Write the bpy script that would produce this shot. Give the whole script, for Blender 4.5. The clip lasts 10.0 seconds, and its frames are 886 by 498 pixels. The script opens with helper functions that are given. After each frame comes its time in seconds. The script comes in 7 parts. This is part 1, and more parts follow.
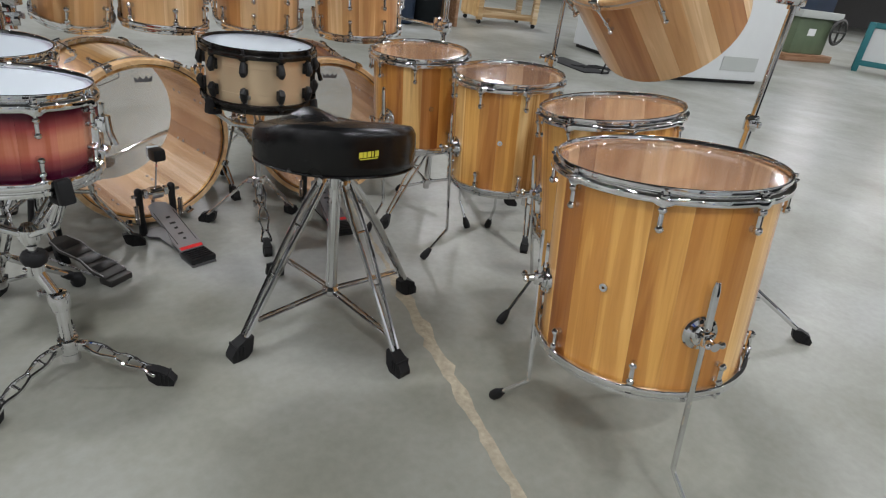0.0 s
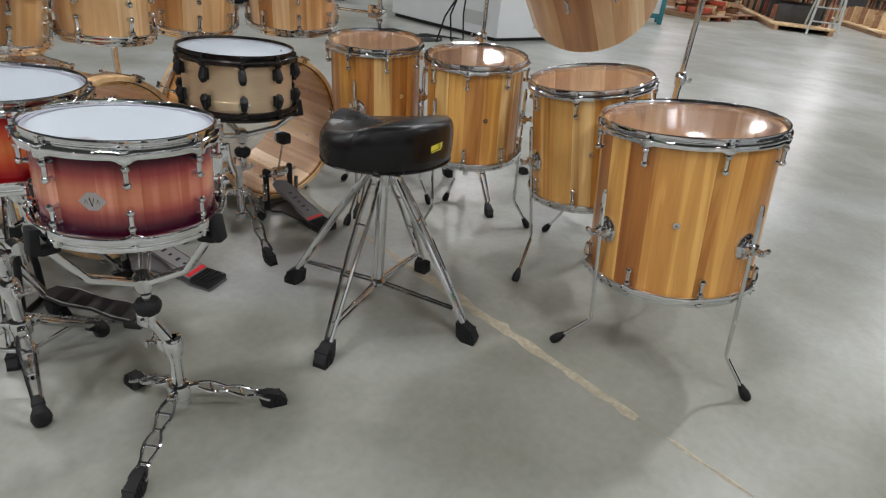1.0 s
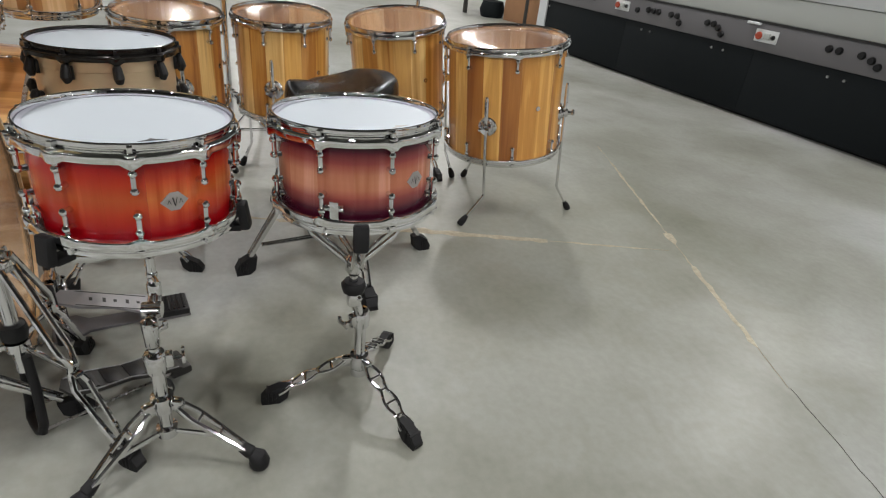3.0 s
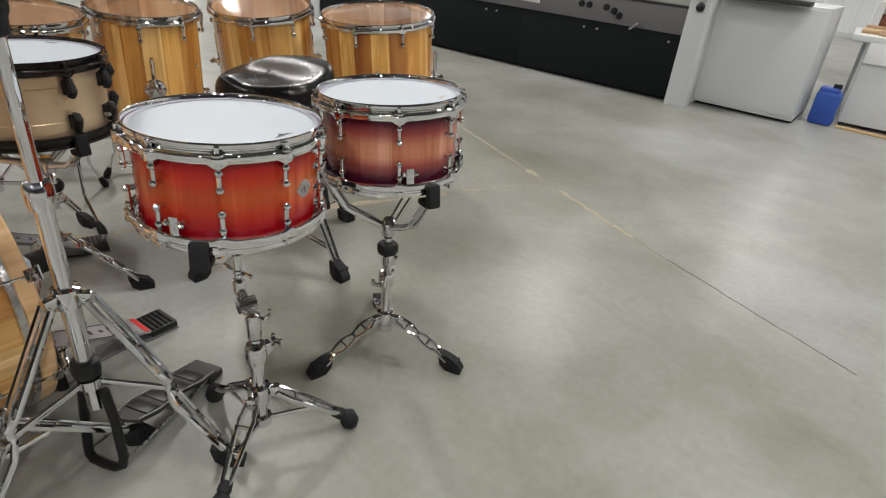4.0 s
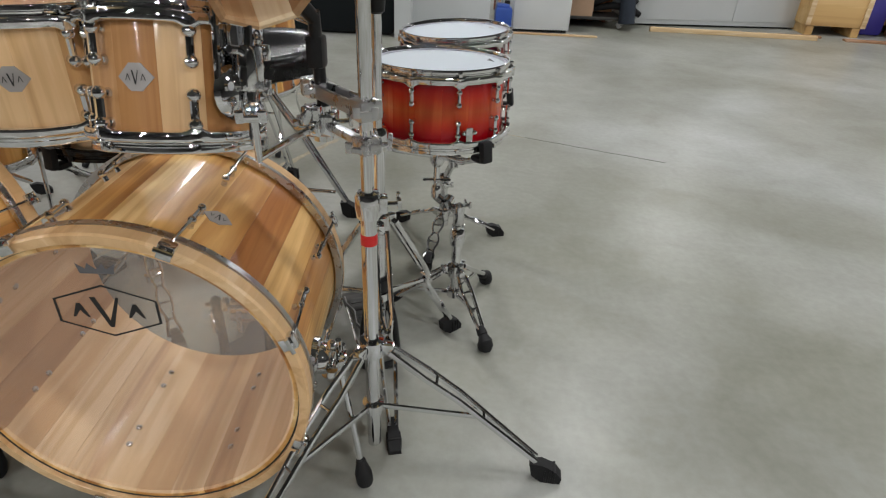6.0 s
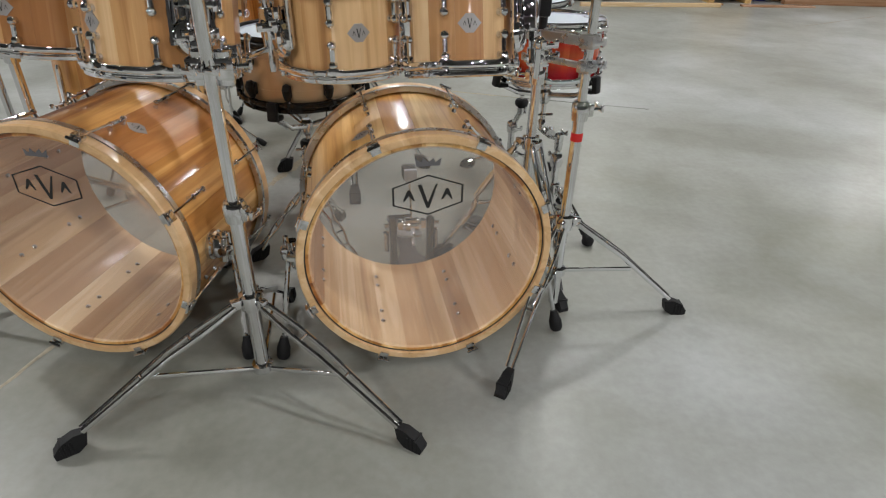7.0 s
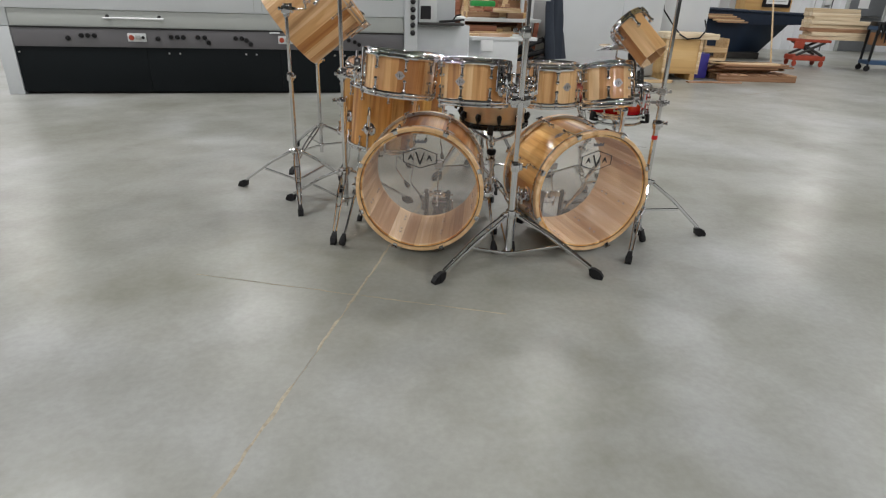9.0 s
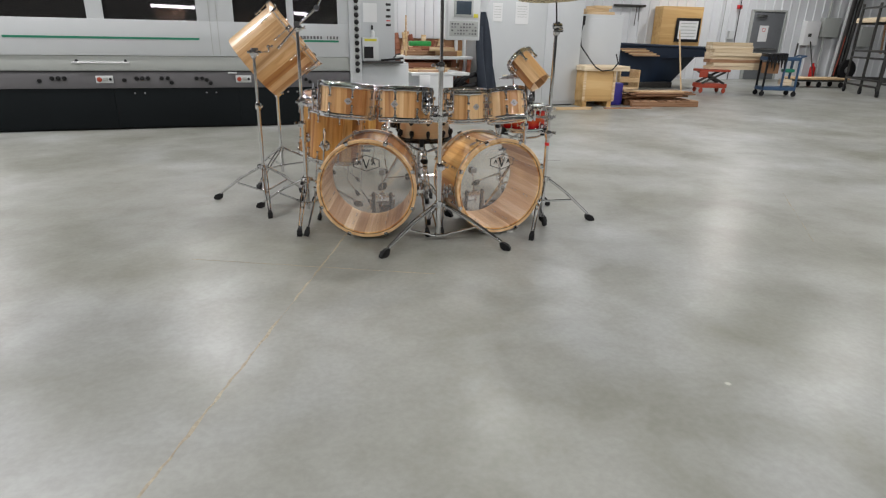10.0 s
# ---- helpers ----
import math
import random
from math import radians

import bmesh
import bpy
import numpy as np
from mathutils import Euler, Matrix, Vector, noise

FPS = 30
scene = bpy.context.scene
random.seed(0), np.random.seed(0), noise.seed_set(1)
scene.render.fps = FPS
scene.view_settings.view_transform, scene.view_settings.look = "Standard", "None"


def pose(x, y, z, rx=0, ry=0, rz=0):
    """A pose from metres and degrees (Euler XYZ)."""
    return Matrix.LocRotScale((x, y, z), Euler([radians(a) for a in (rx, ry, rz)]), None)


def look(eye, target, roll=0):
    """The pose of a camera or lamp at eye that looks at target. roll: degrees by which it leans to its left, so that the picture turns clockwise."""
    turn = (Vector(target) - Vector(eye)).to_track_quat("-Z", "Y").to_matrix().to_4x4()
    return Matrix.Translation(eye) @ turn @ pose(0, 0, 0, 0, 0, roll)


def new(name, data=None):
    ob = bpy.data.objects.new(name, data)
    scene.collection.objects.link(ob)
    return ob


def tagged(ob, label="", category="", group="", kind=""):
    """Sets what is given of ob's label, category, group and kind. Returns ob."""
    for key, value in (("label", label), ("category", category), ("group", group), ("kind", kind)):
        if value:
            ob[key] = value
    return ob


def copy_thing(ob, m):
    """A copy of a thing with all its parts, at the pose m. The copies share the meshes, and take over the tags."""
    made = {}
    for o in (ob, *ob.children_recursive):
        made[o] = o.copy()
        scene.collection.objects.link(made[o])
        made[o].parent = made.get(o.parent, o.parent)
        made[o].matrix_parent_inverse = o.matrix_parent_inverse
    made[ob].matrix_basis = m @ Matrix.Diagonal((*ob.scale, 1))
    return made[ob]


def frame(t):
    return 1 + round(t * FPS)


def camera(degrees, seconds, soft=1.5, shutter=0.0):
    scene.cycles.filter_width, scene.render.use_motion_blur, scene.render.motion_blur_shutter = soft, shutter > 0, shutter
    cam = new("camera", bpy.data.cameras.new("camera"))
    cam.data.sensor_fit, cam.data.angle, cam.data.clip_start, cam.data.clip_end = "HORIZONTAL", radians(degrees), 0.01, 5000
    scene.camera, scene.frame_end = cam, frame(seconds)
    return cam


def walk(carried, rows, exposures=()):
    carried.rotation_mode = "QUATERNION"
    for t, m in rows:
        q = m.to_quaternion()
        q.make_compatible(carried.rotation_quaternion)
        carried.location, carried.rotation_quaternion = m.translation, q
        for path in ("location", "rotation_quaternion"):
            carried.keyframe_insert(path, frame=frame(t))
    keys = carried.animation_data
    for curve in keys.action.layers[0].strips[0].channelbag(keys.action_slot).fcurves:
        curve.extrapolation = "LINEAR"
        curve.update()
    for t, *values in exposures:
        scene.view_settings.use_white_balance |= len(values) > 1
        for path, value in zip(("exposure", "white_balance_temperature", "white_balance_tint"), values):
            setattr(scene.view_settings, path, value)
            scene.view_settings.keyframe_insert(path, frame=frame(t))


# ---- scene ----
cam = camera(74.59, 10.0, soft=1.2)
PATH = [
    (0, (2.773, 2.966, 1.044), (1.569, 1.652, 0.13), 7.8),
    (0.5, (3.059, 2.764, 1.052), (1.651, 1.686, 0.128), 6.9),
    (1, (3.297, 2.542, 1.052), (1.715, 1.73, 0.119), 6.4),
    (1.5, (3.505, 2.238, 1.05), (1.789, 1.791, 0.111), 6.2),
    (2, (3.652, 1.928, 1.043), (1.887, 1.831, 0.089), 6.6),
    (2.5, (3.746, 1.656, 1.042), (1.997, 1.91, 0.094), 6.9),
    (2.7, (3.765, 1.522, 1.035), (2.055, 1.962, 0.082), 6.9),
    (3.8, (3.723, 0.897, 1.03), (2.379, 2.04, 0.073), 5.3),
    (4, (3.659, 0.757, 1.031), (2.454, 2.036, 0.072), 5.6),
    (4.5, (3.54, 0.496, 1.032), (2.585, 1.968, 0.069), 4.9),
    (5, (3.384, 0.279, 1.026), (2.66, 1.861, 0.061), 3.9),
    (5.2, (3.287, 0.163, 1.028), (2.668, 1.79, 0.056), 3.4),
    (6.3, (2.75, -0.331, 1.014), (2.632, 1.382, -0.012), 2.6),
    (6.5, (2.619, -0.436, 1.025), (2.556, 1.269, -0.018), 2.4),
    (7, (2.321, -0.702, 1.014), (2.383, 1.016, -0.011), 1.4),
    (7.5, (2.033, -0.97, 1.04), (2.23, 0.761, 0.046), 1.2),
    (8, (1.674, -1.328, 1.086), (1.888, 0.441, 0.168), 0.9),
    (8.5, (1.449, -1.679, 1.119), (1.646, 0.105, 0.228), 1.6),
    (9, (1.315, -2.092, 1.156), (1.54, -0.27, 0.347), 2.1),
    (9.5, (1.283, -2.506, 1.17), (1.606, -0.668, 0.425), 2.6),
    (10, (1.277, -2.912, 1.192), (1.661, -1.067, 0.493), 1.2),
]
walk(cam, [(t, look(eye, target, roll)) for t, eye, target, roll in PATH], [(0, 0.03, 6280, 11), (1.5, -0.05, 6400, 11), (2.5, 0.01, 6460, 10), (2.7, 0.01, 6500, 10), (3.8, 0.04, 6760, 11), (4.5, 0.0, 6740, 11), (5.0, -0.16, 6620, 9), (5.2, -0.16, 6600, 9), (6.5, -0.04, 6500, 10), (7.2, -0.03, 6470, 10), (7.6, -0.07, 6460, 10), (8.2, -0.06, 6480, 10), (9.0, -0.05, 6500, 11), (10, 0.03, 6500, 12)])

# ---- light ----
world = bpy.data.worlds.new("world")
scene.world = world
world.use_nodes = True
world.node_tree.nodes["Background"].inputs[0].default_value = (0.8, 0.85, 0.9, 1)
world.node_tree.nodes["Background"].inputs[1].default_value = 0.3
scene.view_settings.exposure = 0.0
LAMP_POWER = 170.0
LAMP_HEIGHT = 5.3
LAMP_TURN = math.atan2(-0.304, 0.953)
# lamp rows along the floor joints: some set from floor highlights, others added unseen
# the lone 2.9 lamp is shifted off the rows to fill light by the kit
LAMP_ROWS = {-22.0: (-9, -3, 3, 8.5), -16.0: (-9, -3, 3, 8.5), -9.7: (-8, -2.5, 3, 8.5), -3.7: (-8.2, -2.6, 2.6, 7.9, 13.4), 2.3: (-12, -5.6, 6.3, 13.6), 2.9: (2.0,), 8.8: (-8, -3, 2.6, 8.2, 15.2), 15.0: (-5, 1, 7.5)}
# per-lamp power factors, hand-tuned to balance brightness over floor, walls and kit
LAMP_GAIN = {(2.9, 2.0): 0.45, (-3.7, 2.6): 1.32, (-3.7, -2.6): 0.3, (-9.7, -2.5): 0.7, (2.3, 6.3): 0.9, (2.3, -5.6): 1.2, (2.3, 13.6): 0.6, (-3.7, 13.4): 0.55, (8.8, 2.6): 1.3, (8.8, -3): 1.8, (8.8, 8.2): 0.85, (-22.0, 3): 0.9, (-22.0, -3): 1.6, (-16.0, -3): 1.4, (-9.7, -8): 1.6}
LAMPS = [(0.953 * u + 0.304 * v, -0.304 * u + 0.953 * v, LAMP_GAIN[u, v] if (u, v) in LAMP_GAIN else 1.0) for u, row in LAMP_ROWS.items() for v in row]


def turn(a):
    return Matrix.Rotation(a, 4, "Z")


# ---- materials ----
def material(name):
    m = bpy.data.materials.new(name)
    m.use_nodes = True
    m.node_tree.nodes.clear()
    return m, m.node_tree.nodes, m.node_tree.links


def node(nodes, kind, **values):
    n = nodes.new(kind)
    for key, value in values.items():
        n.inputs[key.replace("_", " ")].default_value = value
    return n


def ramp(nodes, stops, mode="LINEAR"):
    r = nodes.new("ShaderNodeValToRGB")
    r.color_ramp.interpolation = mode
    while len(r.color_ramp.elements) < len(stops):
        r.color_ramp.elements.new(0.5)
    for e, (at, colour) in zip(r.color_ramp.elements, stops):
        e.position, e.color = at, (*colour, 1)
    return r


def mixed(nodes, links, factor, a, b, blend="MIX"):
    m = nodes.new("ShaderNodeMix")
    m.data_type, m.blend_type = "RGBA", blend
    for socket, value in ((0, factor), (6, a), (7, b)):
        if isinstance(value, (int, float)):
            m.inputs[socket].default_value = value
        elif isinstance(value, tuple):
            m.inputs[socket].default_value = (*value, 1)
        else:
            links.new(value, m.inputs[socket])
    return m.outputs[2]


def ending(m, nodes, links, shader):
    out = nodes.new("ShaderNodeOutputMaterial")
    links.new(shader, out.inputs["Surface"])
    return m


def plain(name, colour, rough=0.5, metal=0.0, vary=0.12, scale=14.0, bump=0.0, coat=0.0, spread=0.0, shine=0.5):
    """A surface of one colour with fine unevenness in colour, gloss and relief. spread: lighter or darker from piece to piece."""
    m, nodes, links = material(name)
    co = nodes.new("ShaderNodeTexCoord")
    n = node(nodes, "ShaderNodeTexNoise", Scale=scale, Detail=6.0, Roughness=0.6)
    links.new(co.outputs["Object"], n.inputs["Vector"])
    n2 = node(nodes, "ShaderNodeTexNoise", Scale=scale * 0.17, Detail=3.0)
    links.new(co.outputs["Object"], n2.inputs["Vector"])
    dark, light = tuple(c * (1 - vary) for c in colour), tuple(min(1, c * (1 + vary)) for c in colour)
    r = ramp(nodes, [(0.3, dark), (0.7, light)])
    links.new(n.outputs["Fac"], r.inputs[0])
    c = mixed(nodes, links, n2.outputs["Fac"], r.outputs[0], tuple(k * (1 - vary) for k in colour))
    if spread:
        info = nodes.new("ShaderNodeObjectInfo")
        rr = ramp(nodes, [(0, (1 - spread,) * 3), (1, (1 + spread,) * 3)])
        links.new(info.outputs["Random"], rr.inputs[0])
        c = mixed(nodes, links, 1.0, c, rr.outputs[0], "MULTIPLY")
    p = node(nodes, "ShaderNodeBsdfPrincipled", Metallic=metal)
    p.inputs["Coat Weight"].default_value = coat
    p.inputs["Specular IOR Level"].default_value = shine
    links.new(c, p.inputs["Base Color"])
    rm = node(nodes, "ShaderNodeMapRange")
    slack = min(0.08, rough * 0.5)
    rm.inputs[3].default_value, rm.inputs[4].default_value = rough - slack, min(1, rough + slack)
    links.new(n.outputs["Fac"], rm.inputs[0])
    links.new(rm.outputs[0], p.inputs["Roughness"])
    if bump:
        b = node(nodes, "ShaderNodeBump", Strength=bump, Distance=0.004)
        links.new(n.outputs["Fac"], b.inputs["Height"])
        links.new(b.outputs[0], p.inputs["Normal"])
    return ending(m, nodes, links, p.outputs[0])


def wood(name, stops, gloss=0.40, coat=0.55, grain=1.0, along=2, size=1.0):
    """Varnished wood, each piece of its own tone; the grain runs along one axis of the piece."""
    m, nodes, links = material(name)
    co = nodes.new("ShaderNodeTexCoord")
    info = nodes.new("ShaderNodeObjectInfo")
    shift = nodes.new("ShaderNodeVectorMath")
    shift.operation = "MULTIPLY_ADD"
    comb = nodes.new("ShaderNodeCombineXYZ")
    for k in range(3):
        links.new(info.outputs["Random"], comb.inputs[k])
    links.new(comb.outputs[0], shift.inputs[0])
    shift.inputs[1].default_value = (17.3, 31.7, 23.1)
    links.new(co.outputs["Object"], shift.inputs[2])
    mp = nodes.new("ShaderNodeMapping")
    s = [26.0 / size] * 3
    s[along] = 1.6 / size
    mp.inputs["Scale"].default_value = s
    links.new(shift.outputs[0], mp.inputs["Vector"])
    fine = node(nodes, "ShaderNodeTexNoise", Scale=3.0, Detail=8.0, Roughness=0.65, Distortion=0.6)
    links.new(mp.outputs[0], fine.inputs["Vector"])
    mp2 = nodes.new("ShaderNodeMapping")
    s2 = [13.0 / size] * 3
    s2[along] = 0.7 / size
    mp2.inputs["Scale"].default_value = s2
    links.new(shift.outputs[0], mp2.inputs["Vector"])
    broad = node(nodes, "ShaderNodeTexNoise", Scale=1.2, Detail=3.0, Distortion=1.4)
    links.new(mp2.outputs[0], broad.inputs["Vector"])
    r = ramp(nodes, stops)
    links.new(info.outputs["Random"], r.inputs[0])
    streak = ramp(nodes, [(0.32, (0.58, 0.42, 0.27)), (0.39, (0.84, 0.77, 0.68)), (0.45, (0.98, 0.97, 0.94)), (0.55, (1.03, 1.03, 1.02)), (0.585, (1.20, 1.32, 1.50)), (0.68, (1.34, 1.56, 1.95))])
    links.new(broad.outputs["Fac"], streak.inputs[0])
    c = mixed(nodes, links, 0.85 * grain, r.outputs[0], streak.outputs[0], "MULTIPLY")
    lines = ramp(nodes, [(0.36, (0.74, 0.64, 0.52)), (0.58, (1, 1, 1))])
    links.new(fine.outputs["Fac"], lines.inputs[0])
    c = mixed(nodes, links, 0.38 * grain, c, lines.outputs[0], "MULTIPLY")
    # knots and mineral streaks on a few pieces
    knot = node(nodes, "ShaderNodeTexNoise", Scale=0.55, Detail=2.0, Distortion=0.8)
    links.new(mp2.outputs[0], knot.inputs["Vector"])
    kr = ramp(nodes, [(0.66, (1, 1, 1)), (0.72, (0.34, 0.20, 0.11))])
    links.new(knot.outputs["Fac"], kr.inputs[0])
    c = mixed(nodes, links, 0.8 * grain, c, kr.outputs[0], "MULTIPLY")
    p = node(nodes, "ShaderNodeBsdfPrincipled", Roughness=gloss)
    p.inputs["Coat Weight"].default_value = coat
    p.inputs["Coat Roughness"].default_value = 0.09
    links.new(c, p.inputs["Base Color"])
    b = node(nodes, "ShaderNodeBump", Strength=0.08, Distance=0.002)
    links.new(fine.outputs["Fac"], b.inputs["Height"])
    links.new(b.outputs[0], p.inputs["Normal"])
    return ending(m, nodes, links, p.outputs[0]), c, p


def burst(name, edge, mid, height, stops, fade):
    """Lacquer that fades from a dark edge colour at both ends of the shell to bare wood in its middle."""
    m, c, p = wood(name, stops, gloss=0.22, coat=0.22, grain=0.9)
    p.inputs["Specular IOR Level"].default_value = 0.28
    nodes, links = m.node_tree.nodes, m.node_tree.links
    co = nodes.new("ShaderNodeTexCoord")
    sep = nodes.new("ShaderNodeSeparateXYZ")
    links.new(co.outputs["Object"], sep.inputs[0])
    mr = nodes.new("ShaderNodeMapRange")
    mr.inputs[1].default_value, mr.inputs[2].default_value = 0.0, height
    links.new(sep.outputs[2], mr.inputs[0])
    colour = ramp(nodes, [(0.14, edge), (0.36, mid), (0.66, mid), (0.88, edge)])
    links.new(mr.outputs[0], colour.inputs[0])
    cover = ramp(nodes, [(0.0, (1.0,) * 3), (0.16, (0.98,) * 3), (0.29, (0.78,) * 3), (0.41, (fade,) * 3), (0.50, (fade * 0.6,) * 3), (0.58, (fade,) * 3), (0.71, (0.78,) * 3), (0.84, (0.98,) * 3), (1.0, (1.0,) * 3)])
    links.new(mr.outputs[0], cover.inputs[0])
    links.new(mixed(nodes, links, cover.outputs[0], c, mixed(nodes, links, 0.35, colour.outputs[0], c, "MULTIPLY")), p.inputs["Base Color"])
    return m


def clear(name, tint=(1, 1, 1), haze=0.04, ior=1.45):
    """A thin clear film: it lets the view through and mirrors the lamps."""
    m, nodes, links = material(name)
    t = nodes.new("ShaderNodeBsdfTransparent")
    t.inputs[0].default_value = (*tint, 1)
    g = node(nodes, "ShaderNodeBsdfGlossy", Roughness=0.13)
    g.inputs[0].default_value = (1, 1, 1, 1)
    d = node(nodes, "ShaderNodeBsdfDiffuse")
    d.inputs[0].default_value = (0.75, 0.74, 0.72, 1)
    f = node(nodes, "ShaderNodeFresnel", IOR=ior)
    a = nodes.new("ShaderNodeMixShader")
    a.inputs[0].default_value = haze
    links.new(t.outputs[0], a.inputs[1])
    links.new(d.outputs[0], a.inputs[2])
    b = nodes.new("ShaderNodeMixShader")
    links.new(f.outputs[0], b.inputs[0])
    links.new(a.outputs[0], b.inputs[1])
    links.new(g.outputs[0], b.inputs[2])
    return ending(m, nodes, links, b.outputs[0])


def concrete(name):
    """Worn, sealed concrete: broad clouds, trowel mottling, specks and uneven gloss."""
    m, nodes, links = material(name)
    co = nodes.new("ShaderNodeTexCoord")

    def cloud(scale, detail, distortion=0.0, rough=0.55):
        n = node(nodes, "ShaderNodeTexNoise", Scale=scale, Detail=detail, Distortion=distortion, Roughness=rough)
        links.new(co.outputs["Object"], n.inputs["Vector"])
        return n.outputs["Fac"]

    broad, mid, fine = cloud(0.55, 3, 0.2), cloud(1.7, 3, 0.2, 0.5), cloud(38, 5)
    base = ramp(nodes, [(0.36, (0.262, 0.265, 0.232)), (0.5, (0.308, 0.313, 0.287)), (0.62, (0.352, 0.362, 0.348))], "EASE")
    links.new(broad, base.inputs[0])
    mott = ramp(nodes, [(0.36, (0.70, 0.69, 0.63)), (0.46, (0.90, 0.895, 0.865)), (0.54, (1.0, 1.0, 1.0)), (0.64, (1.15, 1.155, 1.17))], "EASE")
    links.new(mid, mott.inputs[0])
    c = mixed(nodes, links, 0.50, base.outputs[0], mott.outputs[0], "MULTIPLY")
    smear = ramp(nodes, [(0.38, (0.78, 0.775, 0.73)), (0.48, (0.96, 0.96, 0.95)), (0.56, (1.0, 1.0, 1.0)), (0.64, (1.13, 1.14, 1.16))])
    links.new(cloud(4.2, 6, 0.5, 0.58), smear.inputs[0])
    c = mixed(nodes, links, 0.34, c, smear.outputs[0], "MULTIPLY")
    grain = ramp(nodes, [(0.35, (0.9, 0.9, 0.89)), (0.65, (1.05, 1.05, 1.05))])
    links.new(fine, grain.inputs[0])
    c = mixed(nodes, links, 0.6, c, grain.outputs[0], "MULTIPLY")
    vor = node(nodes, "ShaderNodeTexVoronoi", Scale=1.6)
    links.new(co.outputs["Object"], vor.inputs["Vector"])
    chips = ramp(nodes, [(0.010, (1, 1, 1)), (0.022, (0, 0, 0))])
    links.new(vor.outputs["Distance"], chips.inputs[0])
    c = mixed(nodes, links, chips.outputs[0], c, (0.56, 0.55, 0.50))
    stain = cloud(0.9, 2, 0.8)
    sr = ramp(nodes, [(0.40, (1, 1, 1)), (0.72, (0.72, 0.71, 0.67))])
    links.new(stain, sr.inputs[0])
    c = mixed(nodes, links, 0.7, c, sr.outputs[0], "MULTIPLY")
    p = node(nodes, "ShaderNodeBsdfPrincipled")
    links.new(c, p.inputs["Base Color"])
    rr = nodes.new("ShaderNodeMapRange")
    rr.inputs[1].default_value, rr.inputs[2].default_value = 0.25, 0.75
    rr.inputs[3].default_value, rr.inputs[4].default_value = 0.36, 0.27
    links.new(cloud(11, 6, 0.3, 0.7), rr.inputs[0])
    links.new(rr.outputs[0], p.inputs["Roughness"])
    p.inputs["IOR"].default_value = 1.24
    b = node(nodes, "ShaderNodeBump", Strength=0.05, Distance=0.001)
    links.new(fine, b.inputs["Height"])
    links.new(b.outputs[0], p.inputs["Normal"])
    return ending(m, nodes, links, p.outputs[0])


def glow(name, colour, strength):
    m, nodes, links = material(name)
    e = nodes.new("ShaderNodeEmission")
    e.inputs[0].default_value = (*colour, 1)
    e.inputs[1].default_value = strength
    return ending(m, nodes, links, e.outputs[0])


CHROME = plain("chrome", (0.75, 0.755, 0.77), 0.05, 1.0, 0.05, 9)
HOOPCHROME = plain("hoop_chrome", (0.82, 0.825, 0.84), 0.035, 1.0, 0.04, 26, 0.05)
STEEL = plain("brushed_steel", (0.58, 0.58, 0.59), 0.28, 1.0, 0.10, 30)
NICKEL = plain("black_nickel", (0.040, 0.037, 0.035), 0.18, 0.85, 0.2, 20)
RUBBER = plain("black_rubber", (0.010, 0.010, 0.011), 0.62, 0, 0.25, 60, 0.2, shine=0.3)
PLASTIC = plain("black_plastic", (0.009, 0.009, 0.010), 0.4, 0, 0.2, 40, shine=0.35)
VINYL = plain("black_vinyl", (0.0045, 0.0045, 0.005), 0.27, 0, 0.1, 3.0, 0, shine=0.36)
BRASS = plain("champagne_shell", (0.74, 0.57, 0.375), 0.36, 0.65, 0.05, 7)
HEAD = plain("coated_head", (0.455, 0.505, 0.55), 0.55, 0, 0.025, 30, 0.05)
COLLAR = plain("head_collar", (0.42, 0.43, 0.50), 0.3, 0, 0.05, 20)
FILM = clear("clear_head", (0.96, 0.95, 0.935), 0.12)
FILM_DIM = clear("clear_batter_head", (0.82, 0.76, 0.72), 0.07)
GLASS = clear("window_glass", (0.16, 0.15, 0.155), 0.02)
RED = plain("red_tape", (0.62, 0.02, 0.02), 0.5)
BLACK = plain("black_print", (0.012, 0.012, 0.012), 0.5)
YELLOW = plain("yellow_print", (0.66, 0.60, 0.05), 0.5)
BADGE = plain("badge_metal", (0.40, 0.375, 0.36), 0.5, 0.35, 0.1, 60)
WHITE = plain("white_enamel", (0.54, 0.565, 0.575), 0.42, 0, 0.035, 3)
CREAM = plain("warm_white_enamel", (0.60, 0.62, 0.62), 0.5, 0, 0.05, 4)
GREY = plain("grey_enamel", (0.40, 0.42, 0.40), 0.45, 0, 0.04, 3)
MIDGREY = plain("dark_grey_enamel", (0.125, 0.122, 0.128), 0.5, 0, 0.06, 5)
CHARCOAL = plain("charcoal_panel", (0.006, 0.0085, 0.010), 0.62, 0, 0.15, 4, shine=0.15)
SILVER = plain("satin_alloy", (0.34, 0.34, 0.35), 0.36, 0.55, 0.08, 40)
GREEN = plain("green_stripe", (0.01, 0.21, 0.12), 0.45)
BLUE = plain("blue_plastic", (0.02, 0.075, 0.36), 0.4)
NAVY = plain("navy_steel", (0.010, 0.024, 0.052), 0.5, 0.1, 0.35, 3, 0.1)
CARTBLUE = plain("cart_blue", (0.035, 0.085, 0.17), 0.5, 0, 0.25, 8)
REDSTEEL = plain("red_steel", (0.42, 0.06, 0.025), 0.5, 0, 0.3, 8)
MACHGREEN = plain("machine_green", (0.11, 0.15, 0.085), 0.5, 0, 0.2, 6)
TEAL = plain("teal_paint", (0.015, 0.15, 0.17), 0.5, 0, 0.15, 8)
CARDBOARD = plain("cardboard", (0.30, 0.155, 0.075), 0.8, 0, 0.12, 12)
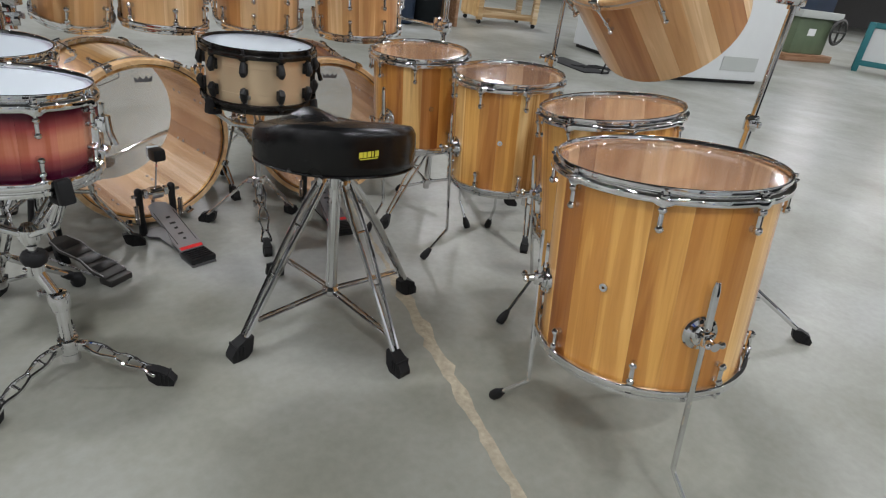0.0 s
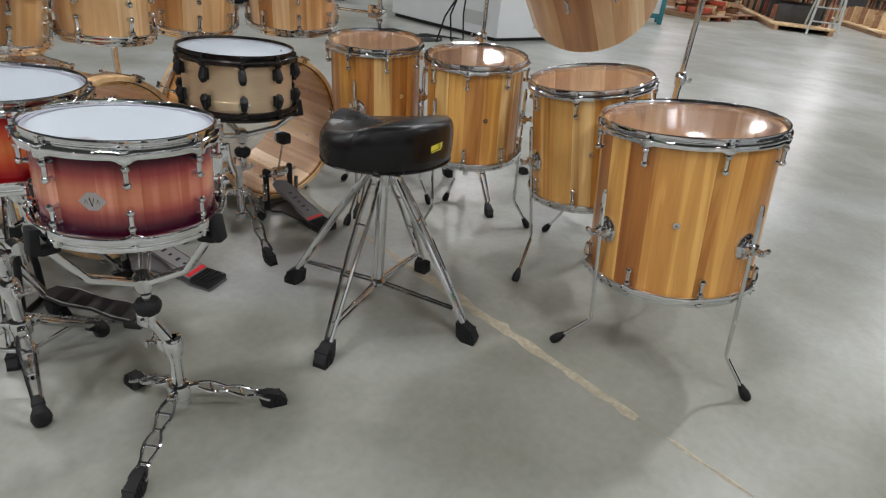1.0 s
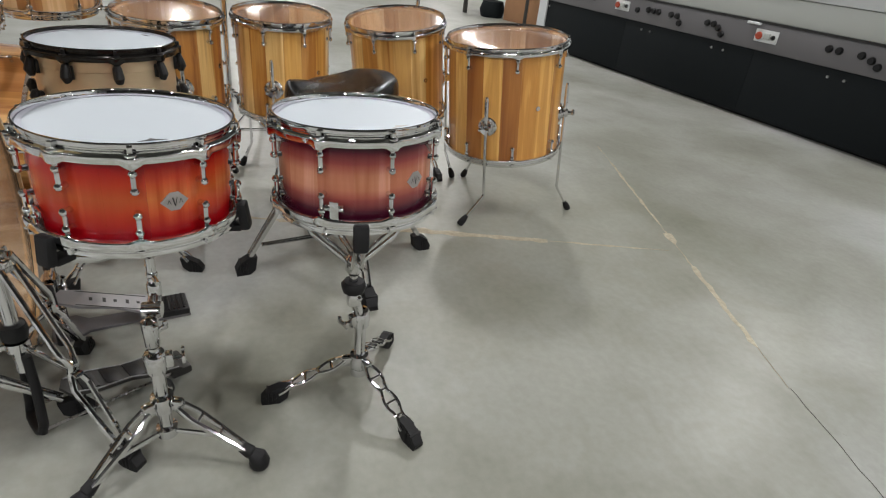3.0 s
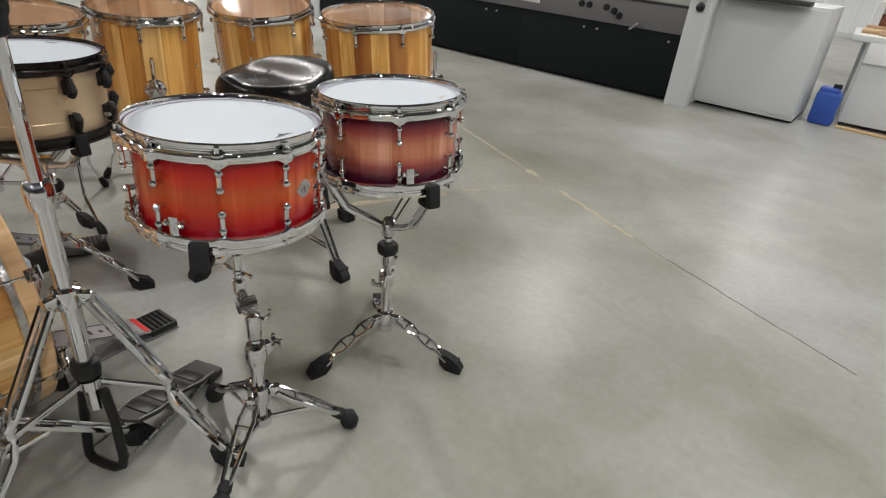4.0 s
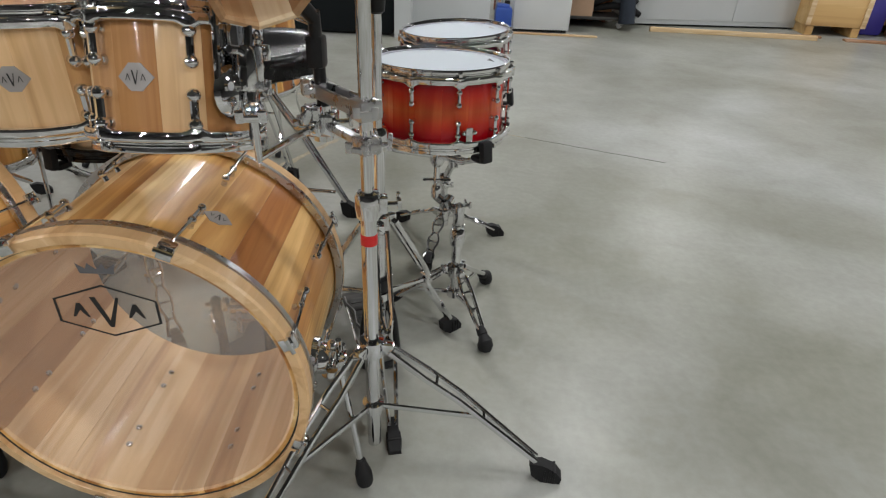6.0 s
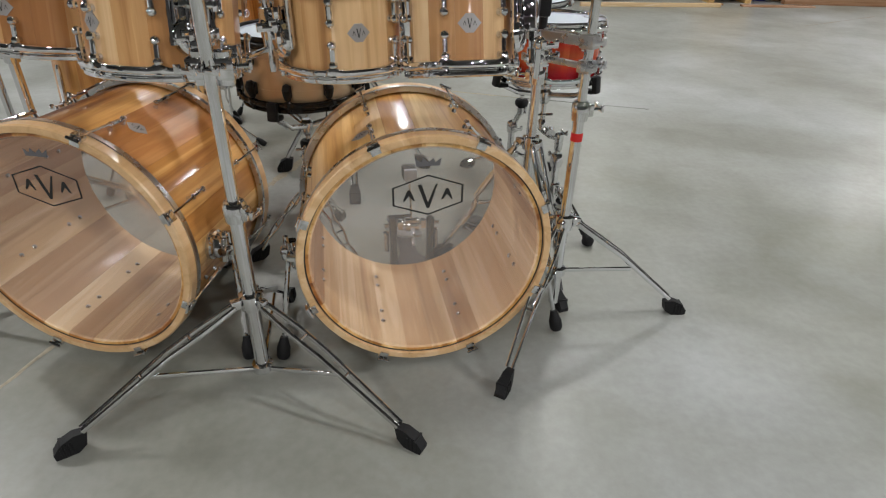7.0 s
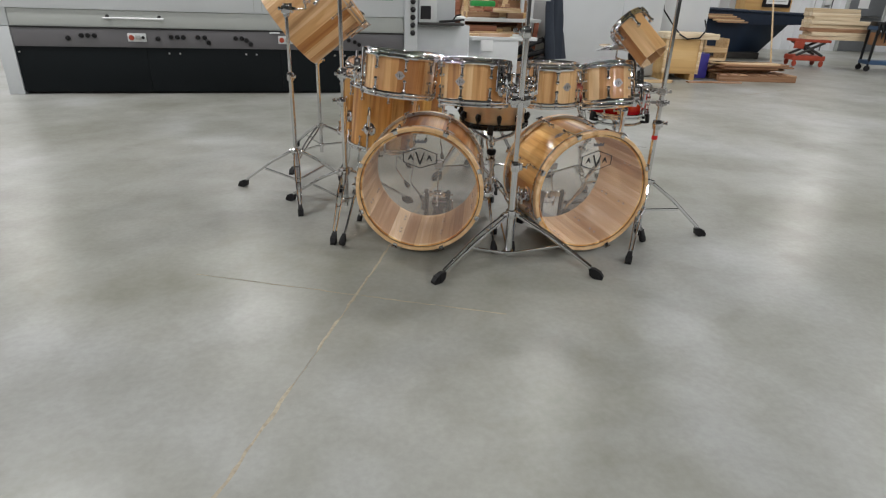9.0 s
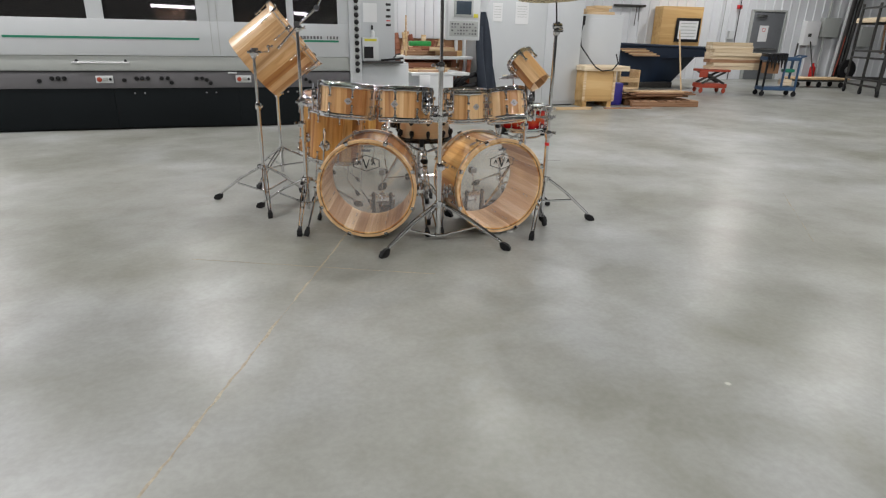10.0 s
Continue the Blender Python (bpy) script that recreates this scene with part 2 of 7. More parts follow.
WALLPAINT = plain("wall_paint", (0.68, 0.70, 0.72), 0.6, 0, 0.06, 1.2)
# mostly out-of-view walls, coloured dark to deepen chrome reflections and shadows
DIMWALL = plain("darkened_wall", (0.16, 0.157, 0.153), 0.8, 0, 0.1, 1.5)
CLOTH = plain("dark_cloth", (0.022, 0.03, 0.045), 0.9, 0, 0.3, 30, 0.4)
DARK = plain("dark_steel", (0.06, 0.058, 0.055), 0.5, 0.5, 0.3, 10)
PAPER = plain("paper", (0.72, 0.73, 0.73), 0.7, 0, 0.02, 10)
JOINT = plain("joint_filler", (0.45, 0.395, 0.295), 0.85, 0, 0.35, 55, 0.6)
FLOORMAT = concrete("sealed_concrete")
ORANGE_STAVES = [(0.0, (0.40, 0.155, 0.032)), (0.12, (0.52, 0.225, 0.046)), (0.45, (0.61, 0.295, 0.064)), (0.70, (0.67, 0.355, 0.090)), (0.84, (0.78, 0.490, 0.175)), (1.0, (0.82, 0.56, 0.24))]
PALE_STAVES = [(0.0, (0.36, 0.145, 0.042)), (0.14, (0.54, 0.265, 0.09)), (0.36, (0.68, 0.395, 0.165)), (0.6, (0.76, 0.485, 0.235)), (0.86, (0.80, 0.545, 0.29)), (1.0, (0.52, 0.24, 0.076))]
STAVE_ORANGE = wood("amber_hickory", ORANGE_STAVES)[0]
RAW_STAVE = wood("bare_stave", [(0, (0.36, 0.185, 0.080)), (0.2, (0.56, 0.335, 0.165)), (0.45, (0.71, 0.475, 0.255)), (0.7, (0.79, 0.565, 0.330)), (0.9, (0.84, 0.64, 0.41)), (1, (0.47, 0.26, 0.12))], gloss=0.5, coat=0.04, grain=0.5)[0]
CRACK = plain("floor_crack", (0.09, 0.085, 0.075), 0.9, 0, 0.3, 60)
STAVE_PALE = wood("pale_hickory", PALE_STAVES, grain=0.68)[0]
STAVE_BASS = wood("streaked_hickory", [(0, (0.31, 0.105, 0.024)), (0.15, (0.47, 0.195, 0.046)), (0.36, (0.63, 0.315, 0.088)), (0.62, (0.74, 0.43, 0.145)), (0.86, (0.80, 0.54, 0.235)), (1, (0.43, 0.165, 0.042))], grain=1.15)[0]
HOOPWOOD = wood("maple_hoop", [(0, (0.70, 0.45, 0.225)), (1, (0.76, 0.51, 0.275))], gloss=0.3, coat=0.3, grain=0.5)[0]
PINE = wood("raw_pine", [(0, (0.50, 0.33, 0.16)), (0.5, (0.60, 0.43, 0.24)), (1, (0.66, 0.49, 0.29))], gloss=0.6, coat=0, grain=0.7, along=0)[0]
PALEPINE = wood("pale_pine", [(0, (0.60, 0.47, 0.30)), (0.5, (0.68, 0.55, 0.37)), (1, (0.74, 0.62, 0.44))], gloss=0.65, coat=0, grain=0.4, along=0)[0]
PLY = wood("plywood", [(0, (0.58, 0.36, 0.14)), (1, (0.64, 0.42, 0.18))], gloss=0.55, coat=0.05, grain=0.5, along=0, size=4)[0]
ROUGHWOOD = wood("rough_lumber", [(0, (0.22, 0.115, 0.06)), (0.5, (0.36, 0.20, 0.11)), (1, (0.50, 0.32, 0.19))], gloss=0.7, coat=0, along=0)[0]
REDWOOD = wood("stained_lumber", [(0, (0.20, 0.035, 0.022)), (0.6, (0.30, 0.12, 0.06)), (1, (0.42, 0.26, 0.14))], gloss=0.6, coat=0, along=0)[0]
BURST_RED = burst("red_burst", (0.34, 0.001, 0.008), (0.58, 0.010, 0.010), 0.152, [(0.0, (0.34, 0.060, 0.014)), (0.3, (0.56, 0.165, 0.035)), (0.7, (0.68, 0.27, 0.075)), (1.0, (0.42, 0.085, 0.018))], 0.46)
BURST_PLUM = burst("plum_burst", (0.045, 0.002, 0.018), (0.27, 0.020, 0.050), 0.158, [(0.0, (0.46, 0.155, 0.085)), (0.4, (0.60, 0.255, 0.145)), (0.75, (0.70, 0.35, 0.21)), (1.0, (0.50, 0.18, 0.10))], 0.20)


# ---- mesh building ----
class Shape:
    """Gathers vertices and faces of one mesh."""

    def __init__(self):
        self.v, self.f = [], []

    def add(self, verts, faces, m=None):
        n = len(self.v)
        self.v += [tuple(m @ Vector(p)) for p in verts] if m is not None else [tuple(p) for p in verts]
        self.f += [tuple(i + n for i in face) for face in faces]
        return self

    def lathe(self, profile, seg=48, m=None, closed=False, arc=None):
        """Turns (radius, height) pairs round z."""
        k = len(profile)
        full = arc is None
        a0, a1 = (0, 2 * math.pi) if full else arc
        count = seg if full else seg + 1
        verts = []
        for s in range(count):
            a = a0 + (a1 - a0) * s / seg
            verts += [(r * math.cos(a), r * math.sin(a), z) for r, z in profile]
        faces = []
        rows = k if closed else k - 1
        for s in range(seg):
            t = (s + 1) % count
            for i in range(rows):
                j = (i + 1) % k
                faces.append((s * k + i, t * k + i, t * k + j, s * k + j))
        if not full and closed:
            faces += [tuple(range(k)), tuple(reversed([seg * k + i for i in range(k)]))]
        return self.add(verts, faces, m)

    def rod(self, points, r, seg=10, m=None, flat=1.0):
        """A round bar along points; r may be a list with a radius for each point."""
        pts = [Vector(p) for p in points]
        rs = list(r) if isinstance(r, (list, tuple)) else [r] * len(pts)
        verts, faces = [], []
        side = None
        for i, p in enumerate(pts):
            d = (pts[min(i + 1, len(pts) - 1)] - pts[max(i - 1, 0)]).normalized()
            if side is None:
                side = d.orthogonal().normalized() if abs(d.z) > 0.95 else d.cross(Vector((0, 0, 1))).normalized()
            side = (side - d * side.dot(d)).normalized()
            other = d.cross(side)
            for s in range(seg):
                a = 2 * math.pi * s / seg
                verts.append(p + rs[i] * (math.cos(a) * side + flat * math.sin(a) * other))
        for i in range(len(pts) - 1):
            for s in range(seg):
                t = (s + 1) % seg
                faces.append((i * seg + s, i * seg + t, (i + 1) * seg + t, (i + 1) * seg + s))
        faces += [tuple(reversed(range(seg))), tuple((len(pts) - 1) * seg + s for s in range(seg))]
        return self.add(verts, faces, m)

    def box(self, x, y, z, at=(0, 0, 0), bevel=0.0, m=None):
        """A box of full sizes x, y, z round a middle, with its edges taken off."""
        b = min(bevel, 0.49 * min(x, y, z))
        if b <= 0:
            v = [(at[0] + x / 2 * i, at[1] + y / 2 * j, at[2] + z / 2 * k) for i in (-1, 1) for j in (-1, 1) for k in (-1, 1)]
            return self.add(v, [(0, 1, 3, 2), (4, 6, 7, 5), (0, 4, 5, 1), (2, 3, 7, 6), (0, 2, 6, 4), (1, 5, 7, 3)], m)
        bm = bmesh.new()
        bmesh.ops.create_cube(bm, size=1, matrix=Matrix.Translation(at) @ Matrix.Diagonal((x, y, z, 1)))
        bmesh.ops.bevel(bm, geom=bm.edges[:], offset=b, segments=2, affect="EDGES", profile=0.6)
        bm.verts.index_update()
        self.add([p.co for p in bm.verts], [[q.index for q in f.verts] for f in bm.faces], m)
        bm.free()
        return self

    def plate(self, outline, z0, z1, m=None):
        """A flat outline in x, y given a thickness."""
        n = len(outline)
        v = [(x, y, z0) for x, y in outline] + [(x, y, z1) for x, y in outline]
        f = [tuple(reversed(range(n))), tuple(range(n, 2 * n))] + [(i, (i + 1) % n, n + (i + 1) % n, n + i) for i in range(n)]
        return self.add(v, f, m)

    def ball(self, r, at=(0, 0, 0), seg=12, m=None, squash=1.0):
        prof = [(r * math.sin(math.pi * i / 8), -squash * r * math.cos(math.pi * i / 8)) for i in range(9)]
        t = Matrix.Translation(at)
        return self.lathe(prof, seg, (m @ t) if m is not None else t)

    def mesh(self, name, mat, angle=35):
        me = bpy.data.meshes.new(name)
        me.from_pydata(self.v, [], self.f)
        me.materials.append(mat)
        bm = bmesh.new()
        bm.from_mesh(me)
        bmesh.ops.remove_doubles(bm, verts=bm.verts[:], dist=1e-6)
        bmesh.ops.recalc_face_normals(bm, faces=bm.faces[:])
        bm.to_mesh(me)
        bm.free()
        me.polygons.foreach_set("use_smooth", [True] * len(me.polygons))
        me.set_sharp_from_angle(angle=radians(angle))
        return me


def thing(name, label, category, m=None, group="", kind=""):
    ob = new(name)
    ob.empty_display_size = 0.1
    ob.matrix_basis = m if m is not None else Matrix()
    return tagged(ob, label, category, group, kind)


def part(name, shape, mat, parent, label="", m=None, world=False):
    """One mesh under a thing or a part. world: its vertices are given in the world's axes."""
    data = shape if isinstance(shape, bpy.types.Mesh) else shape.mesh(name, mat)
    ob = new(name, data)
    ob.parent = parent
    if world:
        whole = parent.matrix_basis if parent.parent is None else parent.parent.matrix_basis @ parent.matrix_basis
        ob.matrix_basis = whole.inverted()
    elif m is not None:
        ob.matrix_basis = m
    return tagged(ob, label)


def solo(name, shape, mat, label, category, m=None, group="", kind=""):
    ob = new(name, shape.mesh(name, mat))
    if m is not None:
        ob.matrix_basis = m
    return tagged(ob, label, category, group, kind)


def axis_pose(bottom, axis, spin=0.0):
    """A pose whose z runs along axis, from a place."""
    z = Vector(axis).normalized()
    x = Vector((1, 0, 0)) - z * z.x
    x.normalize()
    y = z.cross(x)
    return Matrix.Translation(bottom) @ Matrix((x, y, z)).transposed().to_4x4() @ turn(spin)


# ---- the hall ----
floor = Shape()
floor.box(62, 44, 0.2, (-4, 2, -0.1))
tagged(new("floor", floor.mesh("floor", FLOORMAT)), "grey sealed concrete floor, mottled and worn glossy", "floor", kind="structure")


def joint(name, a, b, width, seed, gaps=0.0, mat=JOINT):
    """A saw-cut joint whose filler is ragged and partly broken out."""
    rng = random.Random(seed)
    a, b = Vector((*a, 0)), Vector((*b, 0))
    d = b - a
    side = Vector((-d.y, d.x, 0)).normalized()
    n = max(4, int(d.length / 0.035))
    s = Shape()
    row = []
    for i in range(n + 1):
        p = a + d * (i / n) + side * rng.uniform(-0.003, 0.003)
        w = width * (0.55 + 0.9 * noise.noise((i * 0.13, seed, 0.0)) ** 2 + rng.uniform(0, 0.55))
        if rng.random() < gaps or noise.noise((i * 0.09, seed + 5.0, 0)) > 0.34 - gaps:
            w *= 0.16
        row.append((p + side * w * rng.uniform(0.35, 0.65), p - side * w * rng.uniform(0.35, 0.65)))
    for (l0, r0), (l1, r1) in zip(row, row[1:]):
        s.add([l0 + Vector((0, 0, 0.0005)), r0 + Vector((0, 0, 0.0005)), r1 + Vector((0, 0, 0.0005)), l1 + Vector((0, 0, 0.0005)),
               (l0 + r0) / 2 + Vector((0, 0, 0.0022)), (l1 + r1) / 2 + Vector((0, 0, 0.0022))], [(0, 4, 5, 3), (4, 1, 2, 5)])
    label = "chipped beige filler in a saw-cut floor joint" if mat is JOINT else "dark hairline crack in the concrete floor"
    return tagged(new(name, s.mesh(name, mat)), label, "floor joint", kind="structure")


JOINT_DIR, JOINT_ACROSS = Vector((0.304, 0.953)), Vector((0.953, -0.304))
X1, X2 = Vector((2.165, 3.025)), Vector((1.247, 0.048))
CRACK_FROM, CRACK_TO = Vector((2.93, 2.785)), Vector((3.62, 2.60))
for k, (p, q, w, gaps, mat) in enumerate([
        (X1 - JOINT_DIR * 1.60, X1 - JOINT_DIR * 0.55, 0.042, 0.0, JOINT), (X1 - JOINT_DIR * 0.55, X1 - JOINT_DIR * 0.05, 0.013, 0.35, JOINT),
        (X1 - JOINT_DIR * 2.6, X1 - JOINT_DIR * 1.60, 0.018, 0.05, JOINT), (X2 - JOINT_DIR * 1.9, X1 - JOINT_DIR * 2.6, 0.012, 0.05, JOINT),
        (X1 - JOINT_ACROSS * 1.30, X1 - JOINT_ACROSS * 0.16, 0.016, 0.05, JOINT), (X1 - JOINT_ACROSS * 0.16, X1 + JOINT_ACROSS * 0.12, 0.036, 0.0, JOINT),
        (X1 + JOINT_ACROSS * 0.12, X1 + JOINT_ACROSS * 0.80, 0.024, 0.0, JOINT), (CRACK_FROM, CRACK_TO, 0.005, 0.55, CRACK),
        (X2 - JOINT_ACROSS * 0.75, X2 + JOINT_ACROSS * 0.6, 0.008, 0.2, JOINT), (X2 + JOINT_ACROSS * 2.9 + JOINT_DIR * 0.9, X2 + JOINT_ACROSS * 3.25 + JOINT_DIR * 2.2, 0.006, 0.3, JOINT),
        (Vector((6.2, 5.5)), Vector((7.4, 6.2)), 0.02, 0.1, JOINT)]):
    joint("trim", p, q, w, 3 + k, gaps, mat)


def ribbed(name, a, b, height, mat=WALLPAINT, label="white ribbed steel cladding on a workshop wall", ribs=True):
    """A wall clad in ribbed sheet, thick, from a to b."""
    a, b = Vector((*a, 0)), Vector((*b, 0))
    d = b - a
    s = Shape()
    outline, step, x = [], 0.30, 0.0
    while x < d.length:
        outline += [(x, 0), (x + step - 0.075, 0), (x + step - 0.055, -0.022), (x + step - 0.02, -0.022)] if ribs else [(x, 0), (x + step, 0)]
        x += step
    outline += [(d.length, 0), (d.length, 0.2), (0, 0.2)]
    n = len(outline)
    v = [(px, py, 0) for px, py in outline] + [(px, py, height) for px, py in outline]
    f = [(i, (i + 1) % n, n + (i + 1) % n, n + i) for i in range(n)]
    s.add(v, f, Matrix.Translation(a) @ turn(math.atan2(d.y, d.x)))
    return tagged(new(name, s.mesh(name, mat, 20)), label, "wall", kind="structure")


WALL_Y = 14.2
ribbed("wall_north", (-34, WALL_Y), (26, WALL_Y), 7.4)
PLAIN_WALL = "plain closing wall, coloured dark for chrome reflections and shadows"
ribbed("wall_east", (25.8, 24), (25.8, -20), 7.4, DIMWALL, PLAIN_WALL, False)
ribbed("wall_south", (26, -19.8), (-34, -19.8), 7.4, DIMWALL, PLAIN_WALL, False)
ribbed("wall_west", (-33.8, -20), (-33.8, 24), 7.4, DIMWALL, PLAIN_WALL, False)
# ceiling out of view, coloured near-black so chrome gains contrast and shadows deepen
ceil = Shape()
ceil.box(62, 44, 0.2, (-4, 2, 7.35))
tagged(new("ceiling", ceil.mesh("ceiling", plain("darkened_ceiling", (0.075, 0.075, 0.072), 0.7, 0, 0.08, 1.0))), "unseen workshop ceiling, coloured dark for chrome contrast and deeper shadows", "ceiling", kind="structure")
TUBE_GLOW = glow("lamp_diffuser", (0.93, 0.97, 1.0), 9.0)
lamp_made = None
# fixtures out of view; those without a floor highlight are added fill
for x, y, gain in LAMPS:
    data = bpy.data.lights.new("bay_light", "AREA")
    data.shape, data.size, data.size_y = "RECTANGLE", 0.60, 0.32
    data.energy, data.color = LAMP_POWER * gain, (0.992, 0.985, 0.98)
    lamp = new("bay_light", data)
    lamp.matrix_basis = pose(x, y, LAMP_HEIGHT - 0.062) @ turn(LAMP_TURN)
    if lamp_made is None:
        lamp_made = thing("ceiling_light", "unseen white rectangular high-bay light with a bright diffuser on chains", "ceiling light", pose(x, y, LAMP_HEIGHT) @ turn(LAMP_TURN), "high-bay lights")
        part("housing", Shape().box(0.68, 0.40, 0.085, (0, 0, 0.012), 0.012), CREAM, lamp_made)
        part("diffuser", Shape().box(0.61, 0.33, 0.014, (0, 0, -0.036), 0.004), TUBE_GLOW, lamp_made)
        for dx in (-0.28, 0.28):
            part("chain", Shape().rod([(dx, 0, 0.05), (dx, 0, 2.0)], 0.006, 6), STEEL, lamp_made)
    else:
        copy_thing(lamp_made, pose(x, y, LAMP_HEIGHT) @ turn(LAMP_TURN))


# ---- drum parts ----
def stave(r_out, r_in, length, count, steps=4):
    """One board of a shell, from z = 0 to length, with slightly eased edges."""
    s = Shape()
    half = math.pi / count - 0.0006
    prof = [(r_in, 0.004), (r_in + 0.004, 0), (r_out - 0.0015, 0), (r_out, 0.0015), (r_out, length - 0.0015), (r_out - 0.0015, length), (r_in + 0.004, length), (r_in, length - 0.004)]
    s.lathe(prof, steps, closed=True, arc=(-half, half))
    return s


def shell(parent, r, length, count, mat, z=0.0, thick=0.014, spin=0.0, steps=4):
    me = stave(r, r - thick, length, count, steps).mesh("stave", mat, 40)
    me.materials.append(RAW_STAVE)
    for face in me.polygons:
        if math.hypot(face.center.x, face.center.y) < r - thick * 0.6:
            face.material_index = 1
    for k in range(count):
        part("stave", me, mat, parent, m=Matrix.Translation((0, 0, z)) @ turn(spin + 2 * math.pi * k / count))


def steel_hoop(r, ears=8, up=1.0, spin=0.0):
    """A two-step rolled hoop round a head at z = 0: an upright band and a lower flange that dips round each tension rod."""
    p = [(0.0000, -0.0040, 0), (0.0004, 0.0108, 0), (0.0016, 0.0128, 0), (0.0036, 0.0132, 0), (0.0052, 0.0122, 0), (0.0056, 0.0104, 0), (0.0055, 0.0048, 0), (0.0032, 0.0034, 0), (0.0030, 0.0010, 0), (0.0058, -0.0004, 0.1),
         (0.0082, -0.0016, 0.5), (0.0108, -0.0028, 0.9), (0.0122, -0.0046, 1), (0.0126, -0.0070, 1), (0.0126, -0.0140, 1), (0.0118, -0.0166, 1), (0.0098, -0.0178, 1), (0.0014, -0.0172, 0.6)]
    s, k, steps = Shape(), len(p), 20
    seg = ears * steps
    verts, faces = [], []
    for i in range(seg):
        a = spin + 2 * math.pi * i / seg
        off = min(i % steps, steps - i % steps) / steps * 2 * math.pi / ears * r
        swell = math.exp(-(off / 0.0110) ** 4)
        for q, z, w in p:
            rad = r + q + 0.0046 * w * swell
            verts.append((rad * math.cos(a), rad * math.sin(a), up * (z - (0.0060 * w * swell if z < -0.01 else 0.0012 * w * swell))))
    for i in range(seg):
        j = (i + 1) % seg
        faces += [(i * k + n, j * k + n, j * k + (n + 1) % k, i * k + (n + 1) % k) for n in range(k)]
    return s.add(verts, faces)


def lug_mesh(size=1.0):
    """A slim post lug: a bar with a ball at both ends, on two feet."""
    s = Shape()
    h = 0.0140 * size
    s.rod([(0.013, 0, -h), (0.013, 0, h + 0.010)], 0.0042 * size, 10)
    for z in (-h, h):
        s.rod([(0.0, 0, z), (0.013, 0, z)], [0.0056 * size, 0.0040 * size], 10)
        s.ball(0.0068 * size, (0.014, 0, z), 10)
    return s


def rod_mesh(length, head=1.0):
    """A tension rod with a square head, hanging down from z = 0."""
    s = Shape()
    s.rod([(0, 0, 0), (0, 0, -length)], 0.0027, 8)
    s.box(0.0075, 0.0075, 0.012, (0, 0, 0.0075), 0.001)
    s.lathe([(0.0, -0.001), (0.0088, -0.001), (0.0092, 0.0005), (0.0088, 0.002), (0.0, 0.002)], 12)
    return s


def fittings(parent, r, z_top, z_bottom, count, spin, lug_mat=None, top_gap=0.055, lug_size=1.0, top=True, bottom=True, fat=False):
    mat = lug_mat or CHROME
    if fat:
        body = Shape()
        body.rod([(0.008, 0, 0.021), (0.013, 0, 0.017), (0.017, 0, 0.004), (0.020, 0, -0.008), (0.016, 0, -0.017), (0.010, 0, -0.019)], [0.006, 0.0095, 0.0115, 0.0125, 0.0105, 0.006], 10)
        body.box(0.012, 0.020, 0.034, (0.004, 0, -0.001), 0.004)
        lug_data = body.mesh("lug", mat)
    else:
        lug_data = lug_mesh(lug_size).mesh("lug", mat)
    rod_data = rod_mesh(top_gap - 0.012).mesh("tension_rod", mat)
    for k in range(count):
        a = spin + 2 * math.pi * k / count
        for side, on in ((1, top), (-1, bottom)):
            if not on:
                continue
            z_edge = z_top if side > 0 else z_bottom
            flip = Matrix() if side > 0 else Matrix.Rotation(math.pi, 4, "X")
            part("lug", lug_data, mat, parent, m=turn(a) @ Matrix.Translation((r, 0, z_edge - side * top_gap)) @ flip)
            part("tension_rod", rod_data, mat, parent, m=turn(a) @ Matrix.Translation((r + 0.0150, 0, z_edge - side * 0.0035)) @ flip)


def head_disc(r, mat, z, up=1, collar=None, parent=None, name="head"):
    s = Shape()
    s.lathe([(0, z), (r * 0.5, z), (r - 0.012, z), (r - 0.003, z - up * 0.002), (r, z - up * 0.008)], 64)
    ob = part(name, s, mat, parent)
    if mat in (FILM, FILM_DIM):
        ob.visible_shadow = False
    if collar:
        c = Shape()
        c.lathe([(r - 0.009, z + up * 0.0006), (r - 0.0005, z + up * 0.0012), (r, z - up * 0.004)], 64)
        part("head_collar", c, collar, parent)
    return ob


